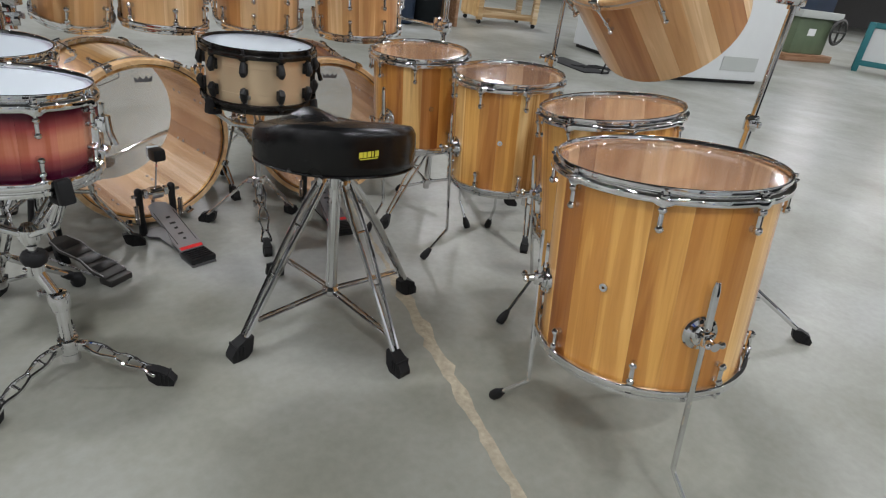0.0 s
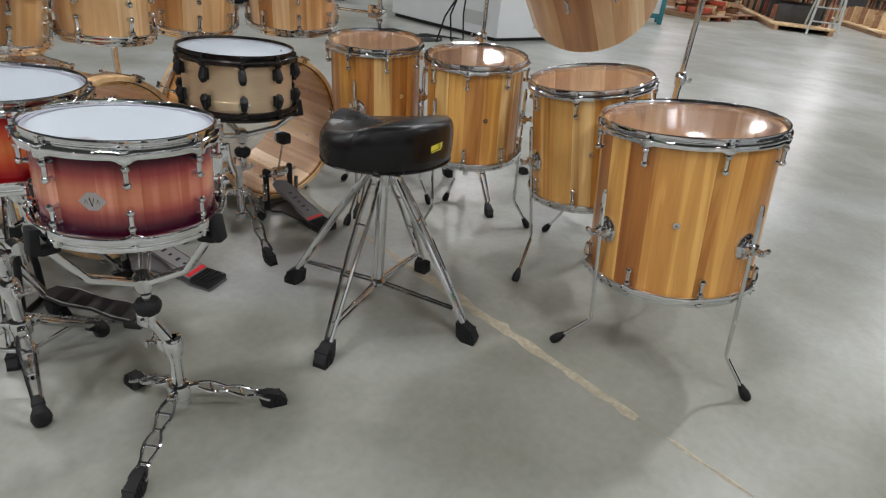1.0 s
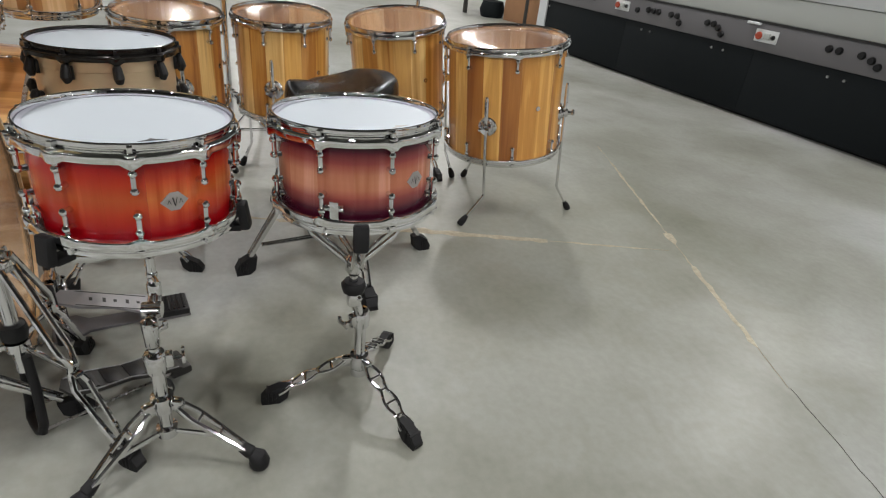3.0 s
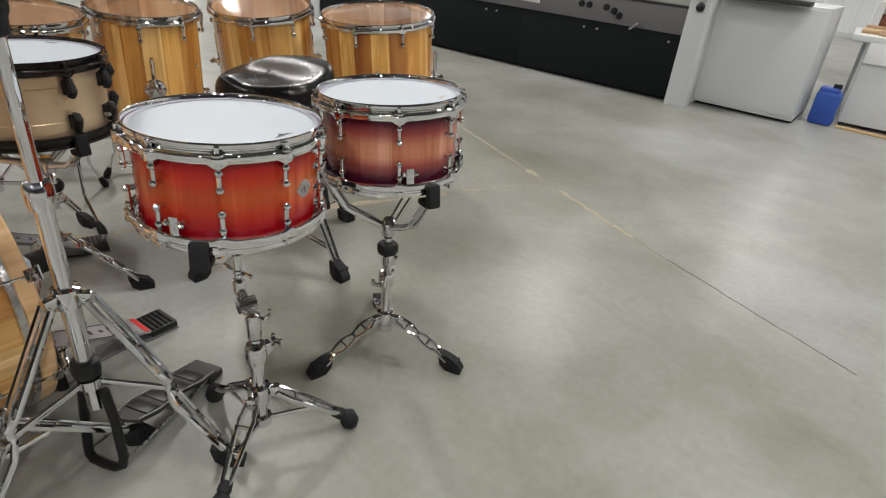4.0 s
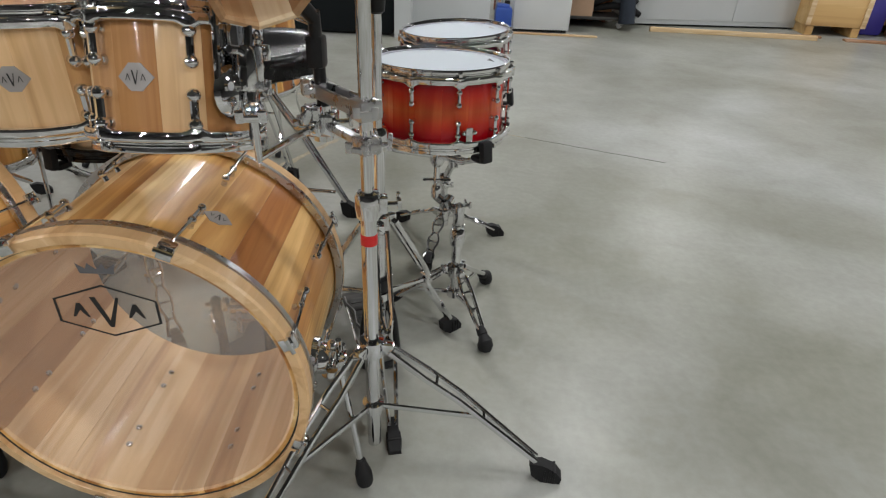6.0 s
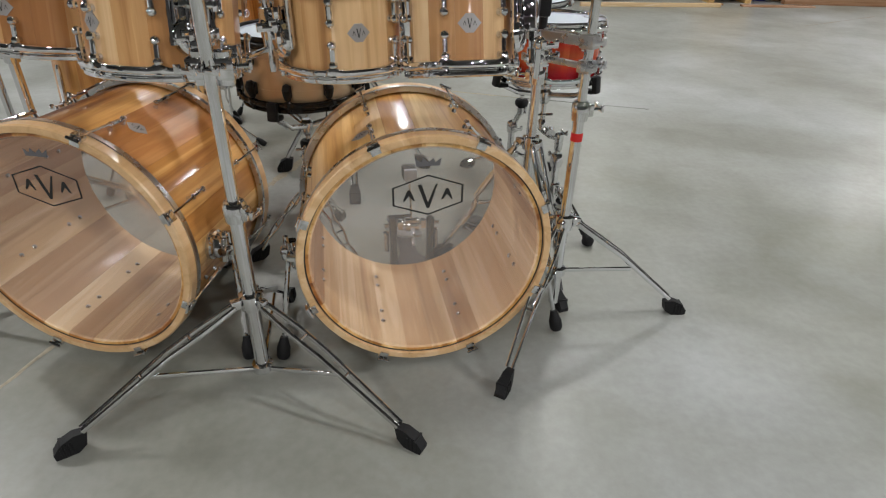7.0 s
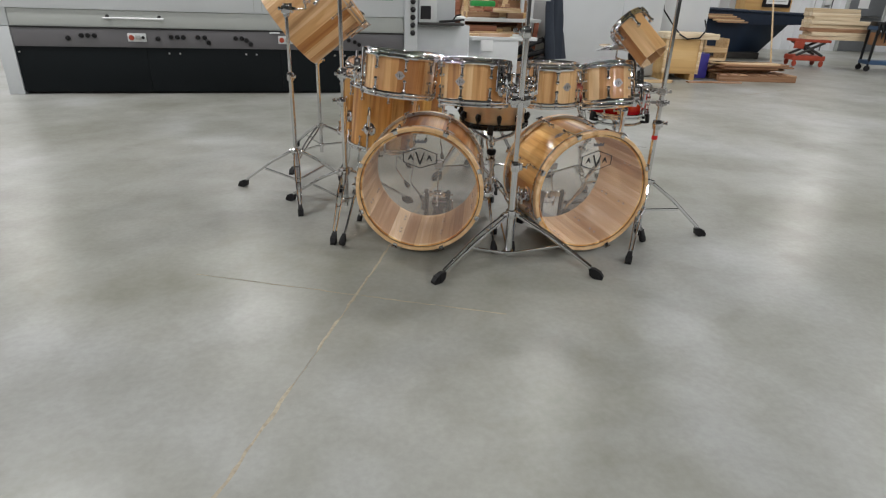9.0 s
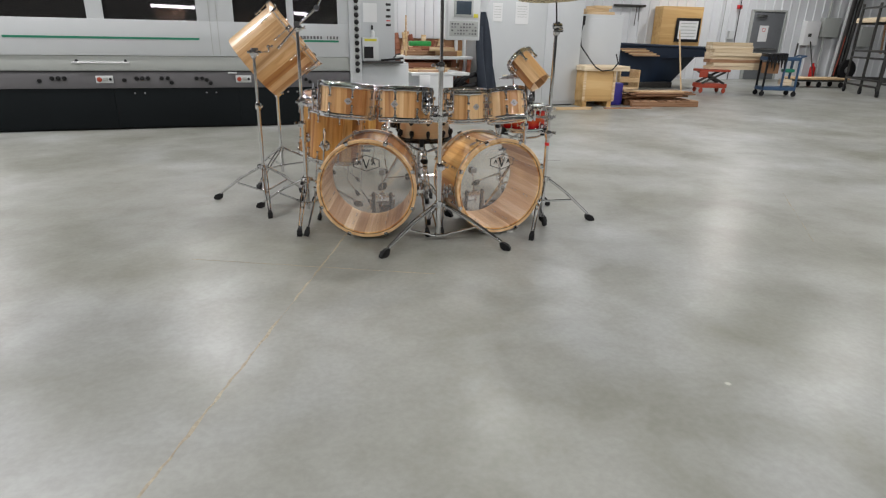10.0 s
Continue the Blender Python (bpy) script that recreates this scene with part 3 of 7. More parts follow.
def badge(parent, r, z, angle, w=0.05, h=0.034, name="badge"):
    """A small six-sided metal badge, bent to the shell."""
    s = Shape()
    pts = [(-w / 2, 0), (-w * 0.16, h / 2), (w * 0.16, h / 2), (w / 2, 0), (w * 0.16, -h / 2), (-w * 0.16, -h / 2)]
    front = [((r + 0.0016) * math.cos(x / r), (r + 0.0016) * math.sin(x / r), y) for x, y in pts]
    back = [((r - 0.001) * math.cos(x / r), (r - 0.001) * math.sin(x / r), y) for x, y in pts]
    mid = (r + 0.0018, 0, 0)
    v = front + back + [mid]
    f = [(i, (i + 1) % 6, 12) for i in range(6)] + [(i, 6 + i, 6 + (i + 1) % 6, (i + 1) % 6) for i in range(6)]
    s.add(v, f)
    plate = part(name, s, BADGE, parent, m=Matrix.Translation((0, 0, z)) @ turn(angle))
    mk = Shape()
    for x0, y0, x1, y1, k in ((-0.08, 0.24, 0.0, -0.26, 0.022), (0.08, 0.24, 0.0, -0.26, 0.012), (-0.27, -0.12, -0.21, 0.12, 0.010), (-0.15, -0.12, -0.21, 0.12, 0.010), (0.15, -0.12, 0.21, 0.12, 0.010), (0.27, -0.12, 0.21, 0.12, 0.010)):
        quad = [((x0 - k) * w, y0 * h), ((x1 - k) * w, y1 * h), ((x1 + k) * w, y1 * h), ((x0 + k) * w, y0 * h)]
        mk.add([((r + 0.0024) * math.cos(x / r), (r + 0.0024) * math.sin(x / r), y) for x, y in quad], [(0, 1, 2, 3)])
    part("badge_print", mk, BLACK, plate)


def vent(parent, r, z, angle):
    s = Shape()
    s.lathe([(0.003, 0.003), (0.0085, 0.003), (0.0095, 0.001), (0.0095, -0.001)], 16, Matrix.Translation((r, 0, 0)) @ Matrix.Rotation(math.pi / 2, 4, "Y"))
    part("air_vent", s, CHROME, parent, m=Matrix.Translation((0, 0, z)) @ turn(angle))


def rubber_tip(a, b, r, flare=1.25, length=0.045):
    """A rubber foot on the end b of a leg that comes from a, flat on the floor."""
    a, b = Vector(a), Vector(b)
    d = (a - b).normalized()
    s = Shape()
    s.rod([b - d * 0.004, b + d * 0.003, b + d * length * 0.45, b + d * length * 0.8, b + d * length], [r * flare * 0.8, r * flare, r * flare * 1.02, r * 0.9, r * 0.72], 14)
    return s


def wedge_foot(a, b, w=0.030, length=0.062, h=0.046):
    """A ribbed rubber block that ends a flat double leg."""
    a, b = Vector(a), Vector(b)
    d = Vector((b.x - a.x, b.y - a.y, 0)).normalized()
    side = Vector((-d.y, d.x, 0))
    s = Shape()
    prof = [(-length * 0.62, h * 0.95, 0.72), (-length * 0.2, h, 0.92), (length * 0.25, h * 0.72, 1.0), (length * 0.5, h * 0.28, 0.95)]
    low = [(-length * 0.5, 0.012), (-length * 0.2, 0.0), (length * 0.25, 0.0), (length * 0.46, 0.0)]
    v, f = [], []
    for (u, z, k), (ul, zl) in zip(prof, low):
        base = Vector((b.x, b.y, 0))
        v += [base + d * ul - side * w * 0.5 * k + Vector((0, 0, zl)), base + d * ul + side * w * 0.5 * k + Vector((0, 0, zl)),
              base + d * u + side * w * 0.42 * k + Vector((0, 0, z)), base + d * u - side * w * 0.42 * k + Vector((0, 0, z))]
    for i in range(3):
        for j in range(4):
            f.append((4 * i + j, 4 * i + (j + 1) % 4, 4 * i + 4 + (j + 1) % 4, 4 * i + 4 + j))
    f += [(3, 2, 1, 0), (12, 13, 14, 15)]
    s.add(v, f)
    for t in (-0.05, 0.10, 0.24):
        p = Vector((b.x, b.y, 0)) + d * length * t
        s.box(0.005, w * 1.04, h * 0.72, (0, 0, 0), 0.001, Matrix.Translation(p + Vector((0, 0, h * 0.38))) @ turn(math.atan2(d.y, d.x)))
    return s


# ---- floor toms ----
def leg(parent, m, r, z_bracket, angle, foot, top_extra=0.115):
    """A floor tom's leg: round bracket with a wing screw on the shell, a bent rod and a rubber tip on the floor."""
    a = Matrix.Translation((0, 0, z_bracket)) @ turn(angle)
    b = Shape()
    b.lathe([(0.0, 0.020), (0.013, 0.020), (0.017, 0.016), (0.023, 0.014), (0.025, 0.009), (0.034, 0.007), (0.037, 0.003), (0.037, -0.003)], 28, Matrix.Translation((r, 0, 0)) @ Matrix.Rotation(math.pi / 2, 4, "Y"))
    b.box(0.024, 0.022, 0.030, (r + 0.022, 0, 0), 0.006)
    b.rod([(r + 0.030, 0, 0), (r + 0.050, 0, 0)], [0.008, 0.0075], 12)
    b.rod([(r + 0.050, 0, 0), (r + 0.056, 0, 0)], 0.0095, 12)
    for y in (-0.014, 0.014):
        b.ball(0.0075, (r + 0.053, y, 0.003), 10)
    b.rod([(r + 0.020, -0.019, 0.004), (r + 0.020, 0.019, 0.004)], 0.0055, 10)
    bracket = part("leg_bracket", b, CHROME, parent, m=a)
    place = m @ a @ Vector((r + 0.020, 0, 0))
    up = (m.to_3x3() @ Vector((0, 0, 1))).normalized()
    foot = Vector(foot)
    knee = place - up * max(0.12, place.z - 0.118)
    out = Shape()
    out.rod([place + up * top_extra, place, knee + up * 0.016, knee + up * 0.004, knee * 0.93 + foot * 0.07, foot + (knee - foot) * 0.06], 0.0058, 10)
    part("leg", out, CHROME, parent, world=True)
    kn = Shape()
    kn.rod([place + up * 0.012, place + up * (top_extra - 0.012), place + up * (top_extra + 0.004)], [0.0078, 0.0078, 0.0050], 10)
    part("leg_sleeve", kn, CHROME, parent, world=True)
    part("rubber_foot", rubber_tip(knee, foot, 0.011), RUBBER, parent, world=True)


def floor_tom(bottom, axis, length, dia, staves, lugs, spin, legs, label, vent_angle, stave_spin=0.0):
    m = axis_pose(bottom, axis)
    t = thing("floor_tom", label, "floor tom", m, "floor toms in a row")
    r = dia / 2 - 0.0125
    shell(t, r - 0.004, length - 0.022, staves, STAVE_ORANGE, 0.011, spin=stave_spin)
    part("top_hoop", steel_hoop(r, lugs, 1, spin).mesh("top_hoop", HOOPCHROME, 40), HOOPCHROME, t, m=Matrix.Translation((0, 0, length - 0.012)))
    part("bottom_hoop", steel_hoop(r, lugs, -1, spin).mesh("bottom_hoop", HOOPCHROME, 40), HOOPCHROME, t, m=Matrix.Translation((0, 0, 0.012)))
    head_disc(r - 0.001, FILM_DIM, length - 0.008, 1, None, t, "batter_head")
    head_disc(r - 0.001, FILM, 0.008, -1, None, t, "resonant_head")
    fittings(t, r - 0.005, length - 0.012, 0.012, lugs, spin, top_gap=0.047, lug_size=1.3)
    vent(t, r - 0.003, length * 0.5, vent_angle)
    for angle, foot in legs:
        leg(t, m, r - 0.004, length * 0.355, angle, foot)
    return t


def leg_towards(bottom, feet):
    """Each foot with the turn of its bracket on the shell, in degrees where it does not point at the foot."""
    c = Vector(bottom)
    return [(radians(f[2]) if len(f) > 2 else math.atan2(f[1] - c.y, f[0] - c.x), (f[0], f[1], 0.006)) for f in feet]


FT = [
    ((1.347, 1.166, 0.348), (0.082, 0.002, 1.0), 0.355, 0.379, 16, 8, 0.06, [(1.60, 1.22), (1.18, 1.36), (1.22, 0.90)], "smallest amber hickory stave floor tom with chrome legs", 1.2),
    ((1.267, 1.575, 0.320), (0.084, -0.022, 1.0), 0.385, 0.389, 17, 8, 0.33, [(1.520, 1.492), (1.09, 1.39), (1.10, 1.81)], "amber hickory stave floor tom with chrome lugs and three legs", 0.72),
    ((1.291, 2.065, 0.309), (0.103, -0.135, 1.0), 0.408, 0.417, 18, 8, 0.09, [(1.556, 1.952, -45), (1.08, 1.88), (1.32, 2.34)], "darker amber stave floor tom with a clear head", 0.35),
    ((1.620, 2.429, 0.266), (0.020, -0.115, 1.0), 0.448, 0.483, 20, 8, -0.262, [(1.815, 2.195, -40), (1.730, 2.745, 59), (1.31, 2.40, 187)], "large amber hickory floor tom with wide grain streaks, on chrome legs", 0.157),
]
for k, (bottom, axis, length, dia, staves, lugs, spin, feet, label, va) in enumerate(FT):
    floor_tom(bottom, axis, length, dia, staves, lugs, spin, leg_towards(bottom, feet), label, va, 0.1 * k)


# ---- snare drums ----
def snare(bottom, axis, length, dia, mat, count, lugs, spin, label, badge_angle, throw_angle, dark=False):
    m = axis_pose(bottom, axis)
    metal = NICKEL if dark else CHROME
    rim = NICKEL if dark else HOOPCHROME
    t = thing("snare_drum", label, "snare drum", m, "snare drums on stands")
    r = dia / 2 - 0.0125
    if count:
        shell(t, r - 0.005, length - 0.034, count, mat, 0.017)
    else:
        s = Shape()
        s.lathe([(r - 0.008, 0.017), (r - 0.005, 0.017), (r - 0.005, length - 0.017), (r - 0.008, length - 0.017)], 72, closed=True)
        part("shell", s, mat, t)
        for z in (0.30, 0.70):
            part("bead", Shape().lathe([(r - 0.0055, z * length - 0.0012), (r - 0.0042, z * length), (r - 0.0055, z * length + 0.0012)], 72), mat, t)
    part("top_hoop", steel_hoop(r, lugs, 1, spin).mesh("top_hoop", rim, 40), rim, t, m=Matrix.Translation((0, 0, length - 0.013)))
    part("bottom_hoop", steel_hoop(r, lugs, -1, spin).mesh("bottom_hoop", rim, 40), rim, t, m=Matrix.Translation((0, 0, 0.013)))
    head_disc(r - 0.001, HEAD, length - 0.010, 1, COLLAR, t, "batter_head")
    head_disc(r - 0.001, FILM, 0.010, -1, None, t, "snare_head")
    fittings(t, r - 0.006, length - 0.013, 0.013, lugs, spin, lug_mat=PLASTIC if dark else CHROME, top_gap=0.046, fat=dark, lug_size=1.0)
    if not dark:
        badge(t, r - 0.005, length * 0.46, badge_angle, 0.043, 0.030)
        # printed mark on the head: a bar and a wedge
        mk = Shape()
        mk.plate([(-0.022, -0.002), (0.022, -0.002), (0.006, 0.004), (0.0, 0.010), (-0.006, 0.004)], 0, 0.0005)
        part("head_mark", mk, BLACK if mat is BURST_RED else BADGE, t, m=turn(badge_angle - 0.1) @ Matrix.Translation((r - 0.035, 0, length - 0.0098)) @ turn(math.pi / 2))
    else:
        mk = Shape()
        mk.plate([(-0.016, -0.0015), (0.016, -0.0015), (0.012, 0.002), (-0.008, 0.005)], 0, 0.0005)
        part("head_mark", mk, BLACK, t, m=turn(badge_angle) @ Matrix.Translation((r - 0.035, 0, length - 0.0098)) @ turn(math.pi / 2))
    # strainer, butt plate and snare wires
    st = Shape()
    st.box(0.020, 0.036, 0.070, (r + 0.004, 0, -0.004), 0.005)
    st.box(0.016, 0.026, 0.034, (r + 0.018, 0, 0.018), 0.005)
    st.rod([(r + 0.026, 0.0, 0.034), (r + 0.030, 0.0, 0.0), (r + 0.038, 0.0, -0.026)], [0.007, 0.0065, 0.008], 12)
    st.rod([(r + 0.016, -0.022, 0.022), (r + 0.016, 0.022, 0.022)], 0.0075, 12)
    st.rod([(r + 0.014, 0, 0.034), (r + 0.014, 0, 0.058)], [0.007, 0.010], 12)
    st.box(0.026, 0.040, 0.010, (r + 0.012, 0, -0.038), 0.003)
    for y in (-0.012, 0.012):
        st.rod([(r + 0.014, y, -0.030), (r + 0.014, y, -0.054)], 0.004, 8)
    part("strainer", st, metal, t, m=turn(throw_angle) @ Matrix.Translation((0, 0, length * 0.52)))
    bp = Shape()
    bp.box(0.010, 0.034, 0.012, (r + 0.003, 0, 0), 0.003)
    bp.box(0.004, 0.016, 0.040, (r + 0.007, 0, -0.008), 0.001)
    for y in (-0.013, 0.013):
        bp.ball(0.005, (r + 0.009, y, 0), 8)
    part("butt_plate", bp, STEEL if dark else metal, t, m=turn(0.92 if dark else throw_angle + math.pi) @ Matrix.Translation((0, 0, length * 0.27)))
    w = Shape()
    for k in range(12):
        y = -0.022 + 0.004 * k
        w.rod([(-r * 0.8, y, 0), (r * 0.8, y, 0)], 0.0009, 5)
    part("snare_wires", w, STEEL, t, m=turn(throw_angle) @ Matrix.Translation((0, 0, 0.004)))
    return t


SR_BOTTOM, SB_BOTTOM, SG_BOTTOM = (2.711, 1.186, 0.536), (2.702, 1.575, 0.534), (1.954, 1.046, 0.504)
snare(SR_BOTTOM, (-0.016, 0.028, 1), 0.186, 0.342, BURST_RED, 16, 10, 0.10, "snare drum in red sunburst lacquer over wood staves, white coated head", 0.45, 2.15)
snare(SB_BOTTOM, (-0.054, -0.021, 1), 0.192, 0.327, BURST_PLUM, 14, 8, 0.20, "snare drum in plum sunburst lacquer over wood staves, white coated head", 0.62, 2.7)
snare(SG_BOTTOM, (-0.005, 0.004, 1), 0.199, 0.369, BRASS, 0, 10, 0.28, "champagne metal snare drum with black lugs and hoops, white head", 2.4, 2.9, dark=True)


# ---- stands ----
def double_leg(top, foot, gap=0.013, r=0.0048, bend=0.012):
    """Two slim bars side by side that run from a collar to a foot, tied by a rivet plate."""
    top, foot = Vector(top), Vector(foot)
    d = foot - top
    side = Vector((-d.y, d.x, 0)).normalized() * gap
    s = Shape()
    end = foot - d.normalized() * 0.035 + Vector((0, 0, 0.012))
    mid = top + (end - top) * 0.45 + Vector((0, 0, bend))
    for k in (-1, 1):
        s.rod([top + side * k * 0.75, top + (mid - top) * 0.5 + side * k * 1.15, mid + side * k, end + side * k * 0.55], r, 8, flat=1.5)
    for u in (0.3, 0.62):
        p = top + (end - top) * u + Vector((0, 0, bend * 0.8))
        s.rod([p - side * 1.15, p + side * 1.15], 0.0035, 8)
    return s


def kinked_leg(top, foot, r=0.0055):
    """Two bars that pinch together at a riveted kink halfway and part again below it."""
    top, foot = Vector(top), Vector(foot)
    d = foot - top
    side = Vector((-d.y, d.x, 0)).normalized()
    out = Vector((d.x, d.y, 0)).normalized()
    s = Shape()
    for k in (-1, 1):
        s.rod([top + side * k * 0.013, top + d * 0.40 + side * k * 0.013 + out * 0.010, top + d * 0.47 + side * k * 0.006 + out * 0.012, top + d * 0.53 + side * k * 0.007 - out * 0.004,
               top + d * 0.60 + side * k * 0.016 - out * 0.006, top + d * 0.95 + side * k * 0.008 + Vector((0, 0, 0.010))], r, 8, flat=1.3)
    for u, w in ((0.47, 0.009), (0.53, 0.009)):
        p = top + d * u
        s.rod([p - side * w + out * 0.006, p + side * w + out * 0.006], 0.006, 8)
    return s


def chain_leg(top, foot, r=0.004):
    """A leg of two wavy bars that cross and part like links."""
    top, foot = Vector(top), Vector(foot)
    d = foot - top
    side = Vector((-d.y, d.x, 0)).normalized()
    s = Shape()
    n = 13
    for k in (-1, 1):
        s.rod([top + d * (0.93 * i / (n - 1)) + side * k * (0.006 + 0.011 * abs(math.sin(math.pi * 2.5 * i / (n - 1)))) + Vector((0, 0, 0.008)) for i in range(n)], r, 8, flat=1.3)
    for u in (0.2, 0.4, 0.6, 0.8):
        p = top + d * (0.93 * u) + Vector((0, 0, 0.008))
        s.rod([p - side * 0.012, p + side * 0.012], 0.0038, 8)
    return s


def tripod(t, centre, feet, z_top, z_low, ball_feet=False, wavy=False, pole_r=0.0125, braces=True, gap=0.013, bar=0.0048, kinked=False):
    """Legs, braces and collars of a stand, at world places."""
    c = Vector((centre[0], centre[1], 0))
    col = Shape()
    col.lathe([(pole_r, -0.020), (pole_r + 0.009, -0.018), (pole_r + 0.011, 0), (pole_r + 0.009, 0.018), (pole_r, 0.020)], 20, Matrix.Translation(c + Vector((0, 0, z_top))))
    for f in feet:
        a = math.atan2(f[1] - c.y, f[0] - c.x)
        col.box(0.026, 0.018, 0.024, (pole_r + 0.016, 0, 0), 0.004, Matrix.Translation(c + Vector((0, 0, z_top))) @ turn(a))
    part("leg_collar", col, CHROME, t, world=True)
    low = Shape()
    low.lathe([(pole_r, -0.012), (pole_r + 0.008, -0.010), (pole_r + 0.008, 0.010), (pole_r, 0.012)], 20, Matrix.Translation(c + Vector((0, 0, z_low))))
    part("brace_collar", low, CHROME, t, world=True)
    for f in feet:
        foot = Vector((f[0], f[1], 0.018))
        out = (foot - c)
        out.z = 0
        out.normalize()
        top = c + out * (pole_r + 0.022) + Vector((0, 0, z_top - 0.004))
        part("leg", chain_leg(top, foot) if wavy else kinked_leg(top, foot) if kinked else double_leg(top, foot, gap, bar, 0.0 if ball_feet else 0.012), CHROME, t, world=True)
        if braces:
            knee = top + (foot - top) * 0.52
            b = Shape()
            b.rod([c + out * (pole_r + 0.006) + Vector((0, 0, z_low)), knee], bar * 0.9, 8, flat=1.6)
            part("brace", b, CHROME, t, world=True)
        if ball_feet:
            s = Shape()
            d = (top - foot).normalized()
            s.rod([foot + Vector((0, 0, -0.017)), foot + Vector((0, 0, -0.010)), foot + Vector((0, 0, 0.002)), foot + Vector((0, 0, 0.012)) + d * 0.004, foot + d * 0.020 + Vector((0, 0, 0.010)), foot + d * 0.024 + Vector((0, 0, 0.010)), foot + d * 0.046 + Vector((0, 0, 0.008))], [0.010, 0.0185, 0.0215, 0.0190, 0.0125, 0.0145, 0.0120], 16)
            part("rubber_foot", s, RUBBER, t, world=True)
        else:
            part("rubber_foot", wedge_foot(top, foot), RUBBER, t, world=True)


def clamp_screw(s, at, a, size=1.0):
    m = Matrix.Translation(at) @ turn(a)
    s.rod([(0.010, 0, 0), (0.034 * size, 0, 0)], 0.0042, 8, m)
    s.box(0.006, 0.030 * size, 0.010, (0.036 * size, 0, 0.002), 0.0025, m)
    for y in (-0.013, 0.013):
        s.box(0.007, 0.011 * size, 0.018, (0.036 * size, y * size, 0.005), 0.003, m)


def pole(t, pts, r, name="pole"):
    part(name, Shape().rod(pts, r, 18), CHROME, t, world=True)


def height_clamp(t, at, r, a):
    s = Shape()
    s.lathe([(r, -0.024), (r + 0.006, -0.022), (r + 0.008, -0.004), (r + 0.008, 0.014), (r + 0.004, 0.022), (r * 0.7, 0.024)], 20, Matrix.Translation(at))
    s.box(0.020, 0.020, 0.030, (r + 0.008, 0, 0), 0.004, Matrix.Translation(at) @ turn(a))
    clamp_screw(s, Vector(at) + Vector((math.cos(a), math.sin(a), 0)) * r, a)
    part("height_clamp", s, CHROME, t, world=True)


def basket(t, hub, drum_bottom, radius, angles, with_nut=True):
    """Three arms with rubber claws that hold a snare from below."""
    hub, c = Vector(hub), Vector(drum_bottom)
    core = Shape()
    core.lathe([(0.0, -0.03), (0.012, -0.03), (0.020, -0.016), (0.020, 0.010), (0.012, 0.020), (0, 0.020)], 20, Matrix.Translation(hub))
    part("basket_hub", core, CHROME, t, world=True)
    if with_nut:
        nut = Shape()
        nut.lathe([(0.010, -0.014), (0.024, -0.013), (0.027, -0.004), (0.027, 0.006), (0.022, 0.013), (0.010, 0.014)], 10, Matrix.Translation(hub - Vector((0, 0, 0.060))))
        part("basket_nut", nut, RUBBER, t, world=True)
    for a in angles:
        d = Vector((math.cos(a), math.sin(a), 0))
        tip = c + d * (radius + 0.008) + Vector((0, 0, 0.004))
        s = Shape()
        reach = tip - hub
        knee = hub + Vector((reach.x * 0.62, reach.y * 0.62, reach.z * 0.34 - 0.004))
        side = Vector((-d.y, d.x, 0)) * 0.007
        for k in (-1, 1):
            s.rod([hub + d * 0.014 + side * k, knee + side * k * 1.3, tip - Vector((0, 0, 0.018)) - d * 0.01 + side * k], 0.0042, 8, flat=1.6)
        part("arm", s, CHROME, t, world=True)
        g = Shape()
        g.box(0.018, 0.029, 0.052, (0.009, 0, 0.003), 0.006, Matrix.Translation(tip) @ turn(a) @ Matrix.Rotation(radians(-8), 4, "Y"))
        g.box(0.034, 0.026, 0.014, (-0.012, 0, -0.018), 0.005, Matrix.Translation(tip) @ turn(a))
        part("claw", g, RUBBER, t, world=True)


